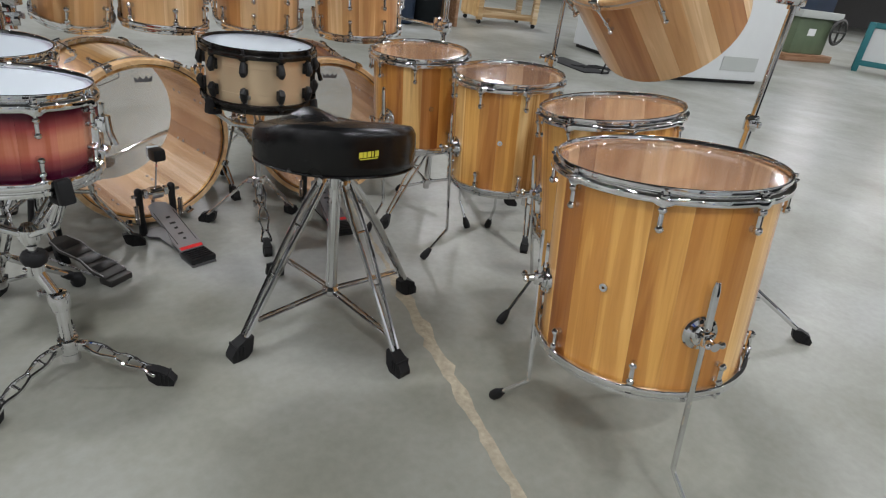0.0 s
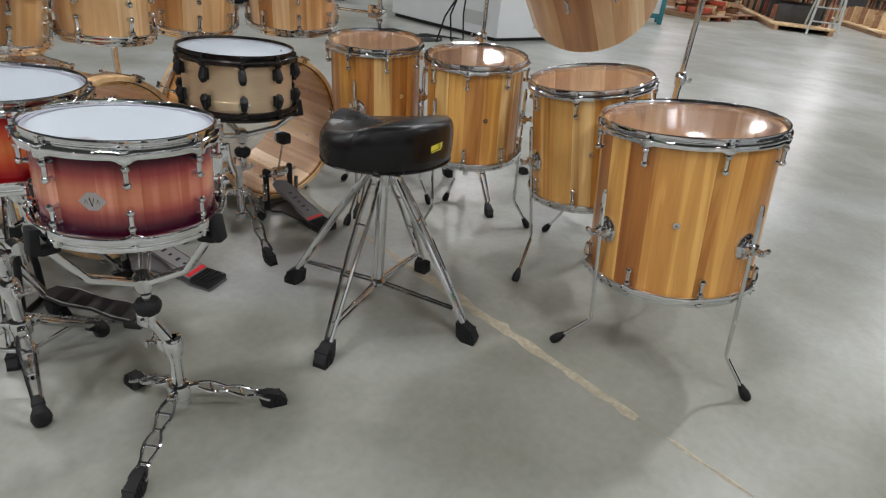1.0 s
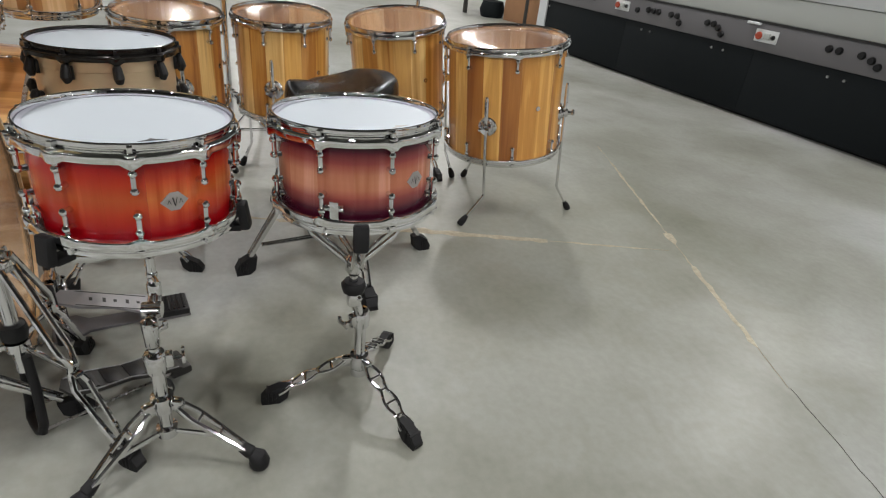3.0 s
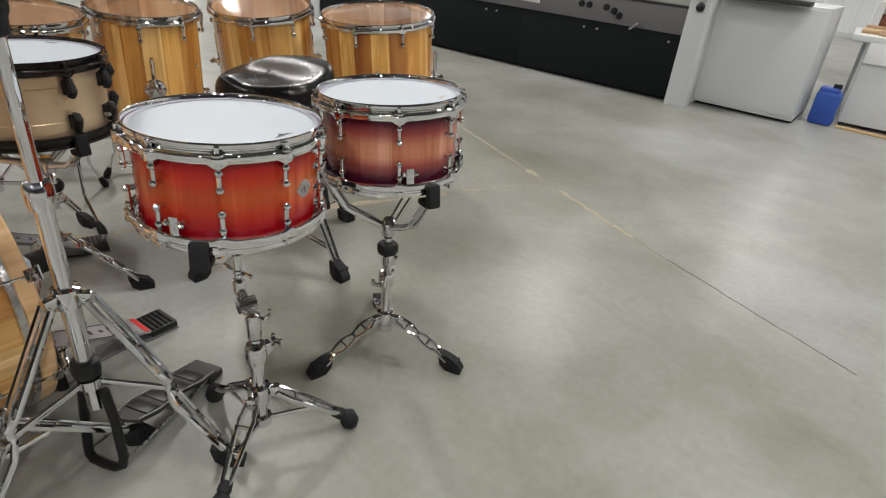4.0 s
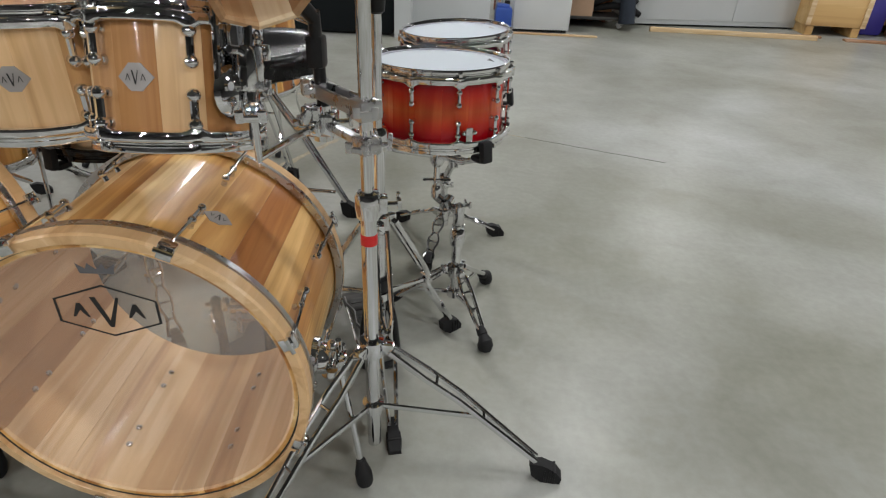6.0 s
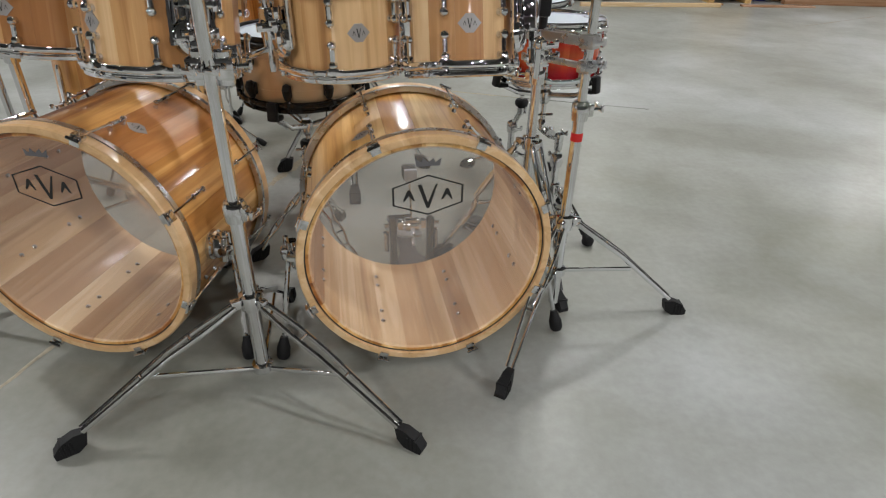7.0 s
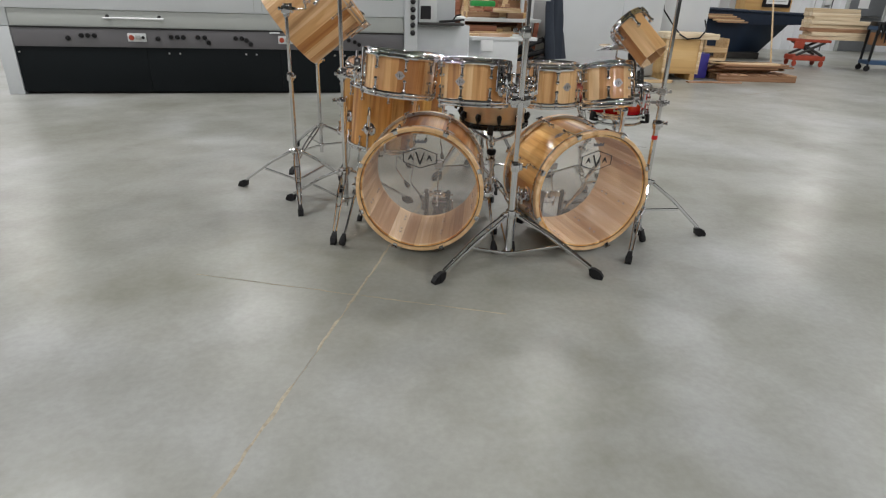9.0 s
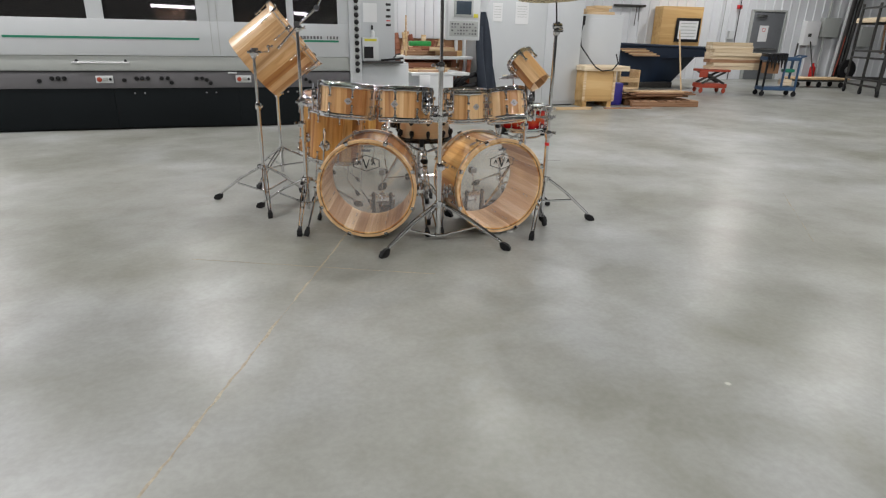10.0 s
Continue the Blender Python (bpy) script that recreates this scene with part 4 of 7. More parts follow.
def snare_stand(label, centre, feet, drum_bottom, drum_r, angles, ball_feet, wavy, z_top, angled=False, drop=0.055, rise=0.12):
    t = thing("snare_stand", label, "snare stand", pose(centre[0], centre[1], 0), "snare stands")
    c = Vector((*centre, 0))
    hub = Vector(drum_bottom) - Vector((0, 0, drop))
    tripod(t, centre, feet, z_top, max(0.075, z_top - 0.09), ball_feet, wavy, 0.013, braces=not wavy)
    zc = z_top + rise
    pole(t, [c + Vector((0, 0, max(0.06, z_top - 0.10))), c + Vector((0, 0, zc))], 0.0135)
    height_clamp(t, c + Vector((0, 0, zc)), 0.0135, math.atan2(feet[0][1] - c.y, feet[0][0] - c.x) + 0.5)
    if angled:
        k1 = c + Vector((0, 0, zc + 0.082))
        k2 = Vector((hub.x, hub.y, zc + 0.125))
        pole(t, [c + Vector((0, 0, zc)), k1], 0.0100, "inner_pole")
        j = Shape()
        elbow = (k1 + k2) / 2
        across = Vector((k2.y - k1.y, k1.x - k2.x, 0)).normalized()
        j.rod([k1 - Vector((0, 0, 0.048)), k1 - Vector((0, 0, 0.042)), k1, k1 + Vector((0, 0, 0.012)), k1 + Vector((0, 0, 0.018))], [0.010, 0.0135, 0.0155, 0.0145, 0.006], 16)
        j.rod([k1 - Vector((0, 0, 0.004)), elbow - Vector((0, 0, 0.014)), k2 - Vector((0, 0, 0.014))], [0.011, 0.013, 0.012], 14)
        j.rod([elbow - across * 0.017 - Vector((0, 0, 0.006)), elbow + across * 0.017 - Vector((0, 0, 0.006))], 0.016, 16)
        j.rod([k2 - Vector((0, 0, 0.022)), k2 - Vector((0, 0, 0.016)), k2 + Vector((0, 0, 0.010)), k2 + Vector((0, 0, 0.018))], [0.008, 0.013, 0.0135, 0.009], 16)
        clamp_screw(j, k1 + Vector((0, 0, 0.004)), 0.8, 0.8)
        j.rod([k2 + Vector((-0.034, -0.012, 0.034)), k2 + Vector((0.034, 0.012, 0.030))], 0.0042, 8)
        j.ball(0.011, k2 + Vector((0, 0, 0.032)), 12)
        part("tilter", j, CHROME, t, world=True)
        pole(t, [k2, hub - Vector((0, 0, 0.02))], 0.0088, "basket_rod")
    else:
        k = Vector((hub.x, hub.y, hub.z - 0.092))
        pole(t, [c + Vector((0, 0, zc)), k], 0.0120, "inner_pole")
        j = Shape()
        j.rod([k - Vector((0, 0, 0.018)), k - Vector((0, 0, 0.014)), k + Vector((0, 0, 0.012)), k + Vector((0, 0, 0.018))], [0.010, 0.0145, 0.0155, 0.011], 14)
        j.box(0.010, 0.026, 0.030, k + Vector((0.016, 0, 0.004)), 0.003)
        j.ball(0.006, k + Vector((0.022, 0.010, 0.010)), 8)
        part("tilter", j, CHROME, t, world=True)
        pole(t, [k, hub - Vector((0, 0, 0.02))], 0.0088, "basket_rod")
    basket(t, hub, drum_bottom, drum_r, angles, not angled)
    return t


snare_stand("chrome snare stand with ball feet holding the red snare drum", (2.775, 1.178), [(2.854, 1.353), (2.883, 1.027), (2.586, 1.156)], SR_BOTTOM, 0.160, [-0.75, 1.35, 3.45], True, False, 0.150, True, 0.055, 0.105)
snare_stand("chrome snare stand with wavy link legs holding the plum snare drum", (2.675, 1.600), [(2.658, 1.399), (2.859, 1.683), (2.506, 1.715)], SB_BOTTOM, 0.152, [-0.15, 1.95, 4.0], False, True, 0.105, False, 0.137, 0.125)
snare_stand("chrome snare stand with link legs holding the champagne snare drum", (1.955, 1.020), [(2.006, 1.205), (1.78, 0.93), (2.10, 0.87)], SG_BOTTOM, 0.176, [0.25, 2.35, 4.45], False, True, 0.20, False, 0.09, 0.10)


# ---- bass drums ----
def emblem(parent, at, w):
    """The printed emblem on a front head: a six-sided outline round three wedges."""
    h = w * 0.62
    outer = [(-w / 2, h * 0.22), (0, h / 2), (w / 2, h * 0.22), (w / 2, -h * 0.22), (0, -h / 2), (-w / 2, -h * 0.22)]
    ring = Shape()
    ring.add([(x, y, 0) for x, y in outer] + [(x * 0.945, y * 0.925, 0) for x, y in outer], [(i, (i + 1) % 6, 6 + (i + 1) % 6, 6 + i) for i in range(6)])
    outline = part("emblem", ring, BLACK, parent, m=at)

    def wedge(x, foot, tip, half, left, right):
        s = Shape()
        k = 1 if tip < foot else -1
        pts = [(x - half - left, foot), (x - half + left, foot), (x, tip + k * 0.085), (x + half - right, foot), (x + half + right, foot), (x + 0.020, tip), (x - 0.020, tip)]
        s.add([(px * w, py * w, 0) for px, py in pts], [(0, 1, 2, 6), (2, 3, 4, 5), (2, 5, 6)])
        part("wedge", s, BLACK, outline)
    wedge(0.0, 0.165, -0.195, 0.120, 0.028, 0.015)
    for x in (-0.27, 0.27):
        wedge(x, -0.075, 0.090, 0.072, 0.013, 0.013)


def crown(parent, at, w):
    """A small crown-shaped maker's print, without letters."""
    s = Shape()
    s.plate([(-w / 2, 0), (w / 2, 0), (w * 0.56, w * 0.34), (w * 0.3, w * 0.16), (w * 0.22, w * 0.36), (0, w * 0.16), (-w * 0.22, w * 0.36), (-w * 0.3, w * 0.16), (-w * 0.56, w * 0.34)], 0, 0.0003)
    part("crown_print", s, MIDGREY, parent, m=at)


def bass_drum(back, axis, length, dia, label, spurs, spin):
    """Lies on its side; its own z runs from the batter head to the front head."""
    z = Vector(axis).normalized()
    up = Vector((0, 0, 1))
    y = (up - z * up.dot(z)).normalized()
    x = y.cross(z)
    m = Matrix.Translation(back) @ Matrix((x, y, z)).transposed().to_4x4()
    t = thing("bass_drum", label, "bass drum", m, "pair of bass drums")
    R = dia / 2
    r = R - 0.014
    depth = 0.032
    shell(t, r - 0.004, length - 0.02, 26, STAVE_BASS, 0.01, 0.013, spin)
    hoop = [(r - 0.003, -depth / 2), (R - 0.003, -depth / 2), (R, -depth / 2 + 0.004), (R, depth / 2 - 0.004), (R - 0.003, depth / 2), (r - 0.003, depth / 2)]
    for name, zz in (("front_hoop", length - depth / 2), ("batter_hoop", depth / 2)):
        part(name, Shape().lathe(hoop, 96, Matrix.Translation((0, 0, zz)), closed=True), HOOPWOOD, t)
        ring = Shape().lathe([(r - 0.006, -0.004), (r - 0.001, -0.004), (r - 0.001, 0.003), (r - 0.006, 0.003)], 96, Matrix.Translation((0, 0, length - 0.012 if zz > 0.1 else 0.012)), closed=True)
        part("head_ring", ring, DARK, t)
        flesh = 1 if zz > 0.1 else -1
        band = Shape().lathe([(r + 0.001, 0), (R + 0.0008, 0), (R + 0.0008, flesh * -0.012), (r + 0.001, flesh * -0.012)], 96, Matrix.Translation((0, 0, zz - flesh * depth / 2)), closed=True)
        part("hoop_inlay", band, STEEL, t)
    for name, zz, s in (("front_head", length - 0.010, 1), ("batter_head", 0.010, -1)):
        head_disc(r - 0.002, FILM, zz, s, None, t, name)
    # lugs with tension rods and claws
    claw = Shape()
    claw.box(0.012, 0.026, 0.018, (R + 0.005, 0, -0.004), 0.004)
    claw.box(0.020, 0.022, 0.005, (R - 0.004, 0, 0.0045), 0.002)
    claw_data = claw.mesh("claw", CHROME)
    lug = Shape()
    lug.rod([(0.014, 0, -0.024), (0.014, 0, 0.024)], 0.0040, 10)
    for q in (-0.022, 0.022):
        lug.rod([(0, 0, q), (0.014, 0, q)], [0.006, 0.0042], 10)
        lug.ball(0.0072, (0.015, 0, q), 10)
    lug_data = lug.mesh("lug", CHROME)
    screw_data = Shape().rod([(0.001, 0, 0), (-0.002, 0, 0), (-0.004, 0, 0)], [0.0062, 0.0060, 0.0035], 8).mesh("screw", STEEL)
    rod_data = Shape().rod([(R + 0.004, 0, 0), (r + 0.012, 0, -0.13)], 0.0030, 8).rod([(R + 0.004, -0.014, 0.012), (R + 0.004, 0.014, 0.012)], 0.0036, 8).rod([(R + 0.004, 0, 0.0), (R + 0.004, 0, 0.012)], 0.0045, 8).mesh("tension_rod", CHROME)
    for k in range(8):
        a = turn(math.pi / 8 + 2 * math.pi * k / 8)
        for zz, flip in ((length, Matrix()), (0, Matrix.Rotation(math.pi, 4, "X"))):
            f = Matrix.Translation((0, 0, zz)) @ a @ flip
            part("claw", claw_data, CHROME, t, m=f)
            part("tension_rod", rod_data, CHROME, t, m=f)
            lug_at = Matrix.Translation((0, 0, length * (0.70 if zz else 0.30))) @ a
            part("lug", lug_data, CHROME, t, m=lug_at @ Matrix.Translation((r - 0.005, 0, 0)))
            for q in (-0.022, 0.022):
                part("screw", screw_data, STEEL, t, m=lug_at @ Matrix.Translation((r - 0.0175, 0, q)))
    badge(t, r - 0.004, length * 0.62, radians(62), 0.05, 0.034)
    badge(t, r - 0.004, length * 0.62, radians(118), 0.05, 0.034)
    vent(t, r - 0.004, length * 0.5, radians(270))
    emblem(t, Matrix.Translation((0, R * 0.53, length - 0.0085)), 0.155)
    crown(t, Matrix.Translation((0, R * 0.76, length - 0.0085)), 0.05)
    crown(t, Matrix.Translation((0, R * 0.74, 0.0085)), 0.055)
    for side, foot in spurs:
        b = Shape()
        tilt = math.pi - (-0.10) if side < 0 else -0.10
        on_shell = Matrix.Translation((0, 0, length * 0.68)) @ turn(tilt)
        face = on_shell @ Matrix.Translation((r - 0.006, 0, 0)) @ Matrix.Rotation(math.pi / 2, 4, "Y")
        b.lathe([(0.0, 0.040), (0.012, 0.040), (0.016, 0.036), (0.027, 0.034), (0.031, 0.028), (0.032, 0.014), (0.037, 0.010), (0.038, 0.0)], 28, face)
        b.rod([(r + 0.034, 0, -0.030), (r + 0.034, 0, 0.030)], 0.011, 14, on_shell)
        b.rod([(r + 0.028, -0.034, 0.006), (r + 0.028, 0.030, 0.006)], 0.014, 14, on_shell)
        b.box(0.026, 0.030, 0.026, (r + 0.046, 0.0, 0.0), 0.006, on_shell)
        b.ball(0.011, (r + 0.030, 0.036, 0.006), 12, on_shell)
        b.rod([(r + 0.046, -0.016, -0.024), (r + 0.046, 0.016, -0.024)], 0.0055, 10, on_shell)
        part("spur_bracket", b, CHROME, t)
        at = m @ (on_shell @ Vector((r + 0.044, 0, 0)))
        foot_v = Vector((*foot, 0.012))
        part("spur", Shape().rod([at + Vector((0, 0, 0.045)), at + Vector((0, 0, -0.02)), foot_v], 0.0062, 10), CHROME, t, world=True)
        part("rubber_foot", rubber_tip(at, foot_v, 0.013, 1.3, 0.055), RUBBER, t, world=True)
    return t


BR_BACK, BR_AXIS, BR_L, BR_D = (2.262, 0.838, 0.311), (0.160, -0.987, 0.007), 0.416, 0.588
BL_BACK, BL_AXIS, BL_L, BL_D = (1.585, 0.872, 0.312), (-0.176, -0.984, 0.011), 0.432, 0.590
bass_drum(BR_BACK, BR_AXIS, BR_L, BR_D, "hickory stave bass drum with clear heads and maple hoops", [(1, (2.684, 0.556)), (-1, (1.962, 0.44))], 0.05)
bass_drum(BL_BACK, BL_AXIS, BL_L, BL_D, "hickory stave bass drum with clear heads, beside the tom stand", [(1, (1.878, 0.44)), (-1, (1.142, 0.556))], 0.16)


# ---- rack toms and hung drums ----
def rack_tom(name, bottom, axis, length, dia, staves, lugs, spin, label, badge_angle, mat, open_end=False, bracket=None, steps=4):
    m = axis_pose(bottom, axis)
    t = thing(name, label, "tom drum", m, "rack toms" if name == "rack_tom" else "")
    r = dia / 2 - 0.0125
    top_in = 0.011
    low_in = 0.0 if open_end else 0.011
    shell(t, r - 0.004, length - top_in - low_in, staves, mat, low_in, 0.012, 0.1, steps=steps)
    part("top_hoop", steel_hoop(r, lugs, 1, spin).mesh("top_hoop", HOOPCHROME, 40), HOOPCHROME, t, m=Matrix.Translation((0, 0, length - 0.012)))
    head_disc(r - 0.001, FILM_DIM, length - 0.008, 1, None, t, "batter_head")
    if not open_end:
        part("bottom_hoop", steel_hoop(r, lugs, -1, spin).mesh("bottom_hoop", HOOPCHROME, 40), HOOPCHROME, t, m=Matrix.Translation((0, 0, 0.012)))
        head_disc(r - 0.001, FILM, 0.008, -1, None, t, "resonant_head")
    fittings(t, r - 0.005, length - 0.012, 0.012, lugs, spin, top_gap=0.046, bottom=not open_end, lug_size=1.4)
    if badge_angle is not None:
        badge(t, r - 0.004, length * 0.5, badge_angle, 0.048, 0.036)
    if bracket is not None:
        # isolation mount: a curved plate on the shell with a drum key block
        b = Shape()
        turned = turn(bracket)
        b.lathe([(r + 0.006, length * 0.36), (r + 0.0125, length * 0.38), (r + 0.0135, length * 0.70), (r + 0.012, length * 0.96), (r + 0.006, length * 0.96)], 10, turned, closed=True, arc=(-0.26, 0.26))
        for side in (-0.24, 0.24):
            b.rod([((r + 0.014) * math.cos(side), (r + 0.014) * math.sin(side), length * 0.34), ((r + 0.015) * math.cos(side), (r + 0.015) * math.sin(side), length * 0.98)], 0.0055, 10, turned)
        b.lathe([(0.0, 0.018), (0.022, 0.017), (0.036, 0.009), (0.040, 0.0)], 24, turned @ Matrix.Translation((r + 0.011, 0, length * 0.42)) @ Matrix.Rotation(math.pi / 2, 4, "Y"))
        b.box(0.030, 0.034, 0.062, (r + 0.036, 0, length * 0.58), 0.007, turned)
        b.rod([(r + 0.040, 0, length * 0.88), (r + 0.040, 0, length * 0.10)], 0.0062, 10, turned)
        for zz in (0.46, 0.70):
            b.rod([(r + 0.036, -0.032, length * zz), (r + 0.036, 0.032, length * zz)], 0.006, 10, turned)
            b.box(0.012, 0.010, 0.022, (r + 0.036, 0.034, length * zz), 0.003, turned)
        part("mount", b, HOOPCHROME, t)
    return t


rack_tom("rack_tom", (1.422, 0.790, 0.694), (0.10, 0.06, 0.993), 0.205, 0.360, 16, 8, 0.1, "largest hickory stave rack tom on the stand", radians(-92), STAVE_PALE, bracket=radians(178))
rack_tom("rack_tom", (1.761, 0.602, 0.683), (0.04, 0.13, 0.99), 0.205, 0.338, 15, 8, 0.28, "hickory stave rack tom hung from the middle stand", radians(-123), STAVE_PALE, bracket=radians(-50))
rack_tom("rack_tom", (2.134, 0.664, 0.678), (-0.017, 0.028, 1.0), 0.198, 0.292, 13, 6, 0.5, "small hickory stave rack tom hung from the middle stand", radians(-67), STAVE_PALE, bracket=radians(-141))
rack_tom("rack_tom", (2.400, 0.590, 0.686), (-0.05, 0.26, 0.964), 0.198, 0.252, 12, 6, 0.2, "smallest hickory stave rack tom on a bent arm", radians(-84), STAVE_PALE, bracket=radians(-20))
rack_tom("high_tom", (2.576, 0.559, 0.920), (-0.504, 0.600, 0.674), 0.217, 0.182, 8, 6, 0.2, "small open tom of flat hickory staves on a black clamp", None, STAVE_PALE, True, steps=1)


def gong_drum(bottom, axis, length, dia, label):
    """An open shell with a wooden hoop on its one head, held by claws on long rods."""
    m = axis_pose(bottom, axis)
    t = thing("gong_drum", label, "gong drum", m)
    R = dia / 2
    r = R - 0.0165
    shell(t, r, length - 0.012, 24, STAVE_PALE, 0.0, 0.014, 0.05)
    hoop = [(r + 0.002, -0.040), (R - 0.003, -0.040), (R, -0.036), (R, -0.004), (R - 0.003, 0.0), (r + 0.002, 0.0)]
    part("hoop", Shape().lathe(hoop, 96, Matrix.Translation((0, 0, length)), closed=True), HOOPWOOD, t)
    part("hoop_inlay", Shape().lathe([(R - 0.001, -0.024), (R + 0.0009, -0.024), (R + 0.0009, -0.017), (R - 0.001, -0.017)], 96, Matrix.Translation((0, 0, length)), closed=True), STEEL, t)
    head_disc(r + 0.001, FILM_DIM, length - 0.008, 1, None, t, "batter_head")
    claw = Shape()
    claw.box(0.012, 0.026, 0.030, (R + 0.005, 0, -0.012), 0.004)
    claw.box(0.022, 0.022, 0.006, (R - 0.005, 0, 0.0035), 0.002)
    claw_data = claw.mesh("claw", CHROME)
    rod_data = Shape().rod([(R + 0.009, 0, 0.006), (R + 0.008, 0, -0.02), (r + 0.014, 0, -0.10)], 0.0030, 8).rod([(R + 0.009, -0.014, 0.008), (R + 0.009, 0.014, 0.008)], 0.0036, 8).mesh("tension_rod", CHROME)
    lug = Shape()
    lug.rod([(0.014, 0, -0.020), (0.014, 0, 0.020)], 0.0045, 10)
    for q in (-0.019, 0.019):
        lug.rod([(0, 0, q), (0.014, 0, q)], [0.007, 0.005], 10)
        lug.ball(0.0080, (0.015, 0, q), 10)
    lug_data = lug.mesh("lug", CHROME)
    for k in range(10):
        a = turn(2 * math.pi * (k + 0.2) / 10)
        top = Matrix.Translation((0, 0, length)) @ a
        part("claw", claw_data, CHROME, t, m=top)
        part("tension_rod", rod_data, CHROME, t, m=top)
        part("lug", lug_data, CHROME, t, m=Matrix.Translation((0, 0, length - 0.115)) @ a @ Matrix.Translation((r - 0.001, 0, 0)))
    return t


gong_drum((0.792, 1.801, 0.919), (0.829, 0.0, 0.652), 0.407, 0.539, "large single-headed hickory gong drum with a maple hoop, tilted on stands")


# ---- large stands ----
def tall_stand(name, label, centre, feet, z_top, z_low, poles, clamps, category="drum stand", ball_feet=False):
    """poles: (from z, to z, radius); clamps: (z, angle)."""
    t = thing(name, label, category, pose(centre[0], centre[1], 0), "tall stands")
    c = Vector((*centre, 0))
    tripod(t, centre, feet, z_top, z_low, ball_feet, False, poles[0][2])
    for z0, z1, r in poles:
        pole(t, [c + Vector((0, 0, z0)), c + Vector((0, 0, z1))], r)
    for z, a in clamps:
        rr = [r for z0, z1, r in poles if z0 <= z <= z1 + 0.001]
        height_clamp(t, c + Vector((0, 0, z)), rr[0] if rr else 0.012, a)
    return t


def tom_arm(t, a, b, r=0.0062):
    """A bent bar from a clamp block on a pole to a mount."""
    a, b = Vector(a), Vector(b)
    s = Shape()
    s.rod([a, Vector((b.x, b.y, a.z)), b], r, 10)
    part("tom_arm", s, CHROME, t, world=True)
    c = Shape()
    c.box(0.048, 0.042, 0.040, a, 0.006)
    c.rod([a + Vector((0, 0, -0.030)), a + Vector((0, 0, 0.030))], 0.017, 14)
    c.box(0.030, 0.026, 0.05, a + (b - a).normalized() * 0.034, 0.005)
    clamp_screw(c, a, -1.9, 1.25)
    clamp_screw(c, a, 0.4, 1.25)
    end = Shape().ball(0.014, b, 12)
    clamp_screw(end, b, -1.2, 1.1)
    part("arm_end", end, CHROME, t, world=True)
    part("arm_clamp", c, CHROME, t, world=True)


C_AT = (1.930, 0.375)
mid_stand = tall_stand("tom_stand", "heavy chrome double tom stand between the two bass drums", C_AT, [(2.295, 0.165), (1.577, 0.154), (1.925, 0.70)], 0.235, 0.040,
                       [(0.03, 0.46, 0.0165), (0.44, 1.02, 0.0128), (1.0, 1.75, 0.0095)], [(0.46, -0.4), (1.02, 2.6)])
for side, end in ((-1, (1.897, 0.452, 0.79)), (1, (1.993, 0.550, 0.79))):
    tom_arm(mid_stand, (C_AT[0] + 0.02 * side, C_AT[1] + 0.02, 0.745), end)

R_AT = (2.684, 0.630)
right_stand = tall_stand("cymbal_stand", "chrome boom stand with a strip of red tape on its pole", R_AT, [(3.046, 0.647), (2.514, 0.329), (2.60, 0.98)], 0.305, 0.155,
                         [(0.05, 0.60, 0.0136), (0.58, 1.22, 0.0108)], [(0.60, 0.3), (1.215, 0.6)])
part("tape_band", Shape().lathe([(0.0140, -0.010), (0.0142, -0.009), (0.0142, 0.009), (0.0140, 0.010)], 20, Matrix.Translation((*R_AT, 0.537))), RED, right_stand, "red tape", world=True)
ext = Shape()
# two plates run from the pole to a second upright
EXT = Matrix.Translation((R_AT[0], R_AT[1], 0)) @ turn(math.atan2(0.106, -0.124))
ext.box(0.175, 0.008, 0.022, (0.070, -0.014, 0.757), 0.003, EXT)
ext.box(0.175, 0.008, 0.022, (0.070, 0.014, 0.757), 0.003, EXT)
ext.box(0.036, 0.040, 0.032, (0.0, 0, 0.757), 0.006, EXT)
ext.box(0.034, 0.038, 0.032, (0.150, 0, 0.757), 0.006, EXT)
ext.box(0.165, 0.016, 0.014, (0.060, 0, 0.702), 0.005, EXT)
ext.box(0.036, 0.036, 0.028, (0.0, 0, 0.702), 0.006, EXT)
for u, z, a in ((0.0, 0.757, -1.3), (0.0, 0.702, 0.2), (0.0, 0.702, -1.7), (0.150, 0.757, -1.2), (0.130, 0.702, -2.4)):
    clamp_screw(ext, EXT @ Vector((u, 0, z)), a)
part("multi_clamp", ext, STEEL, right_stand, "brushed steel multi clamp", world=True)
tom_arm(right_stand, (2.585, 0.715, 0.702), (2.553, 0.535, 0.77))
up = Shape()
up.rod([(2.588, 0.718, 0.69), (2.590, 0.690, 0.88)], 0.010, 12)
up.box(0.028, 0.028, 0.05, (2.588, 0.700, 0.82), 0.007)
up.rod([(2.590, 0.690, 0.87), (2.545, 0.600, 0.965)], 0.011, 12)
part("black_clamp", up, PLASTIC, right_stand, "black plastic clamp", world=True)
top = Shape()
top.rod([(R_AT[0], R_AT[1], 1.20), (R_AT[0] + 0.004, R_AT[1], 1.27)], 0.016, 14)
top.rod([(R_AT[0] - 0.02, R_AT[1], 1.245), (R_AT[0] + 0.03, R_AT[1], 1.245)], 0.017, 14)
top.rod([(R_AT[0], R_AT[1], 1.25), (R_AT[0] - 0.012, R_AT[1] + 0.02, 1.445)], 0.005, 10)
clamp_screw(top, Vector((R_AT[0], R_AT[1], 1.225)), -0.5)
part("tilter", top, CHROME, right_stand, world=True)


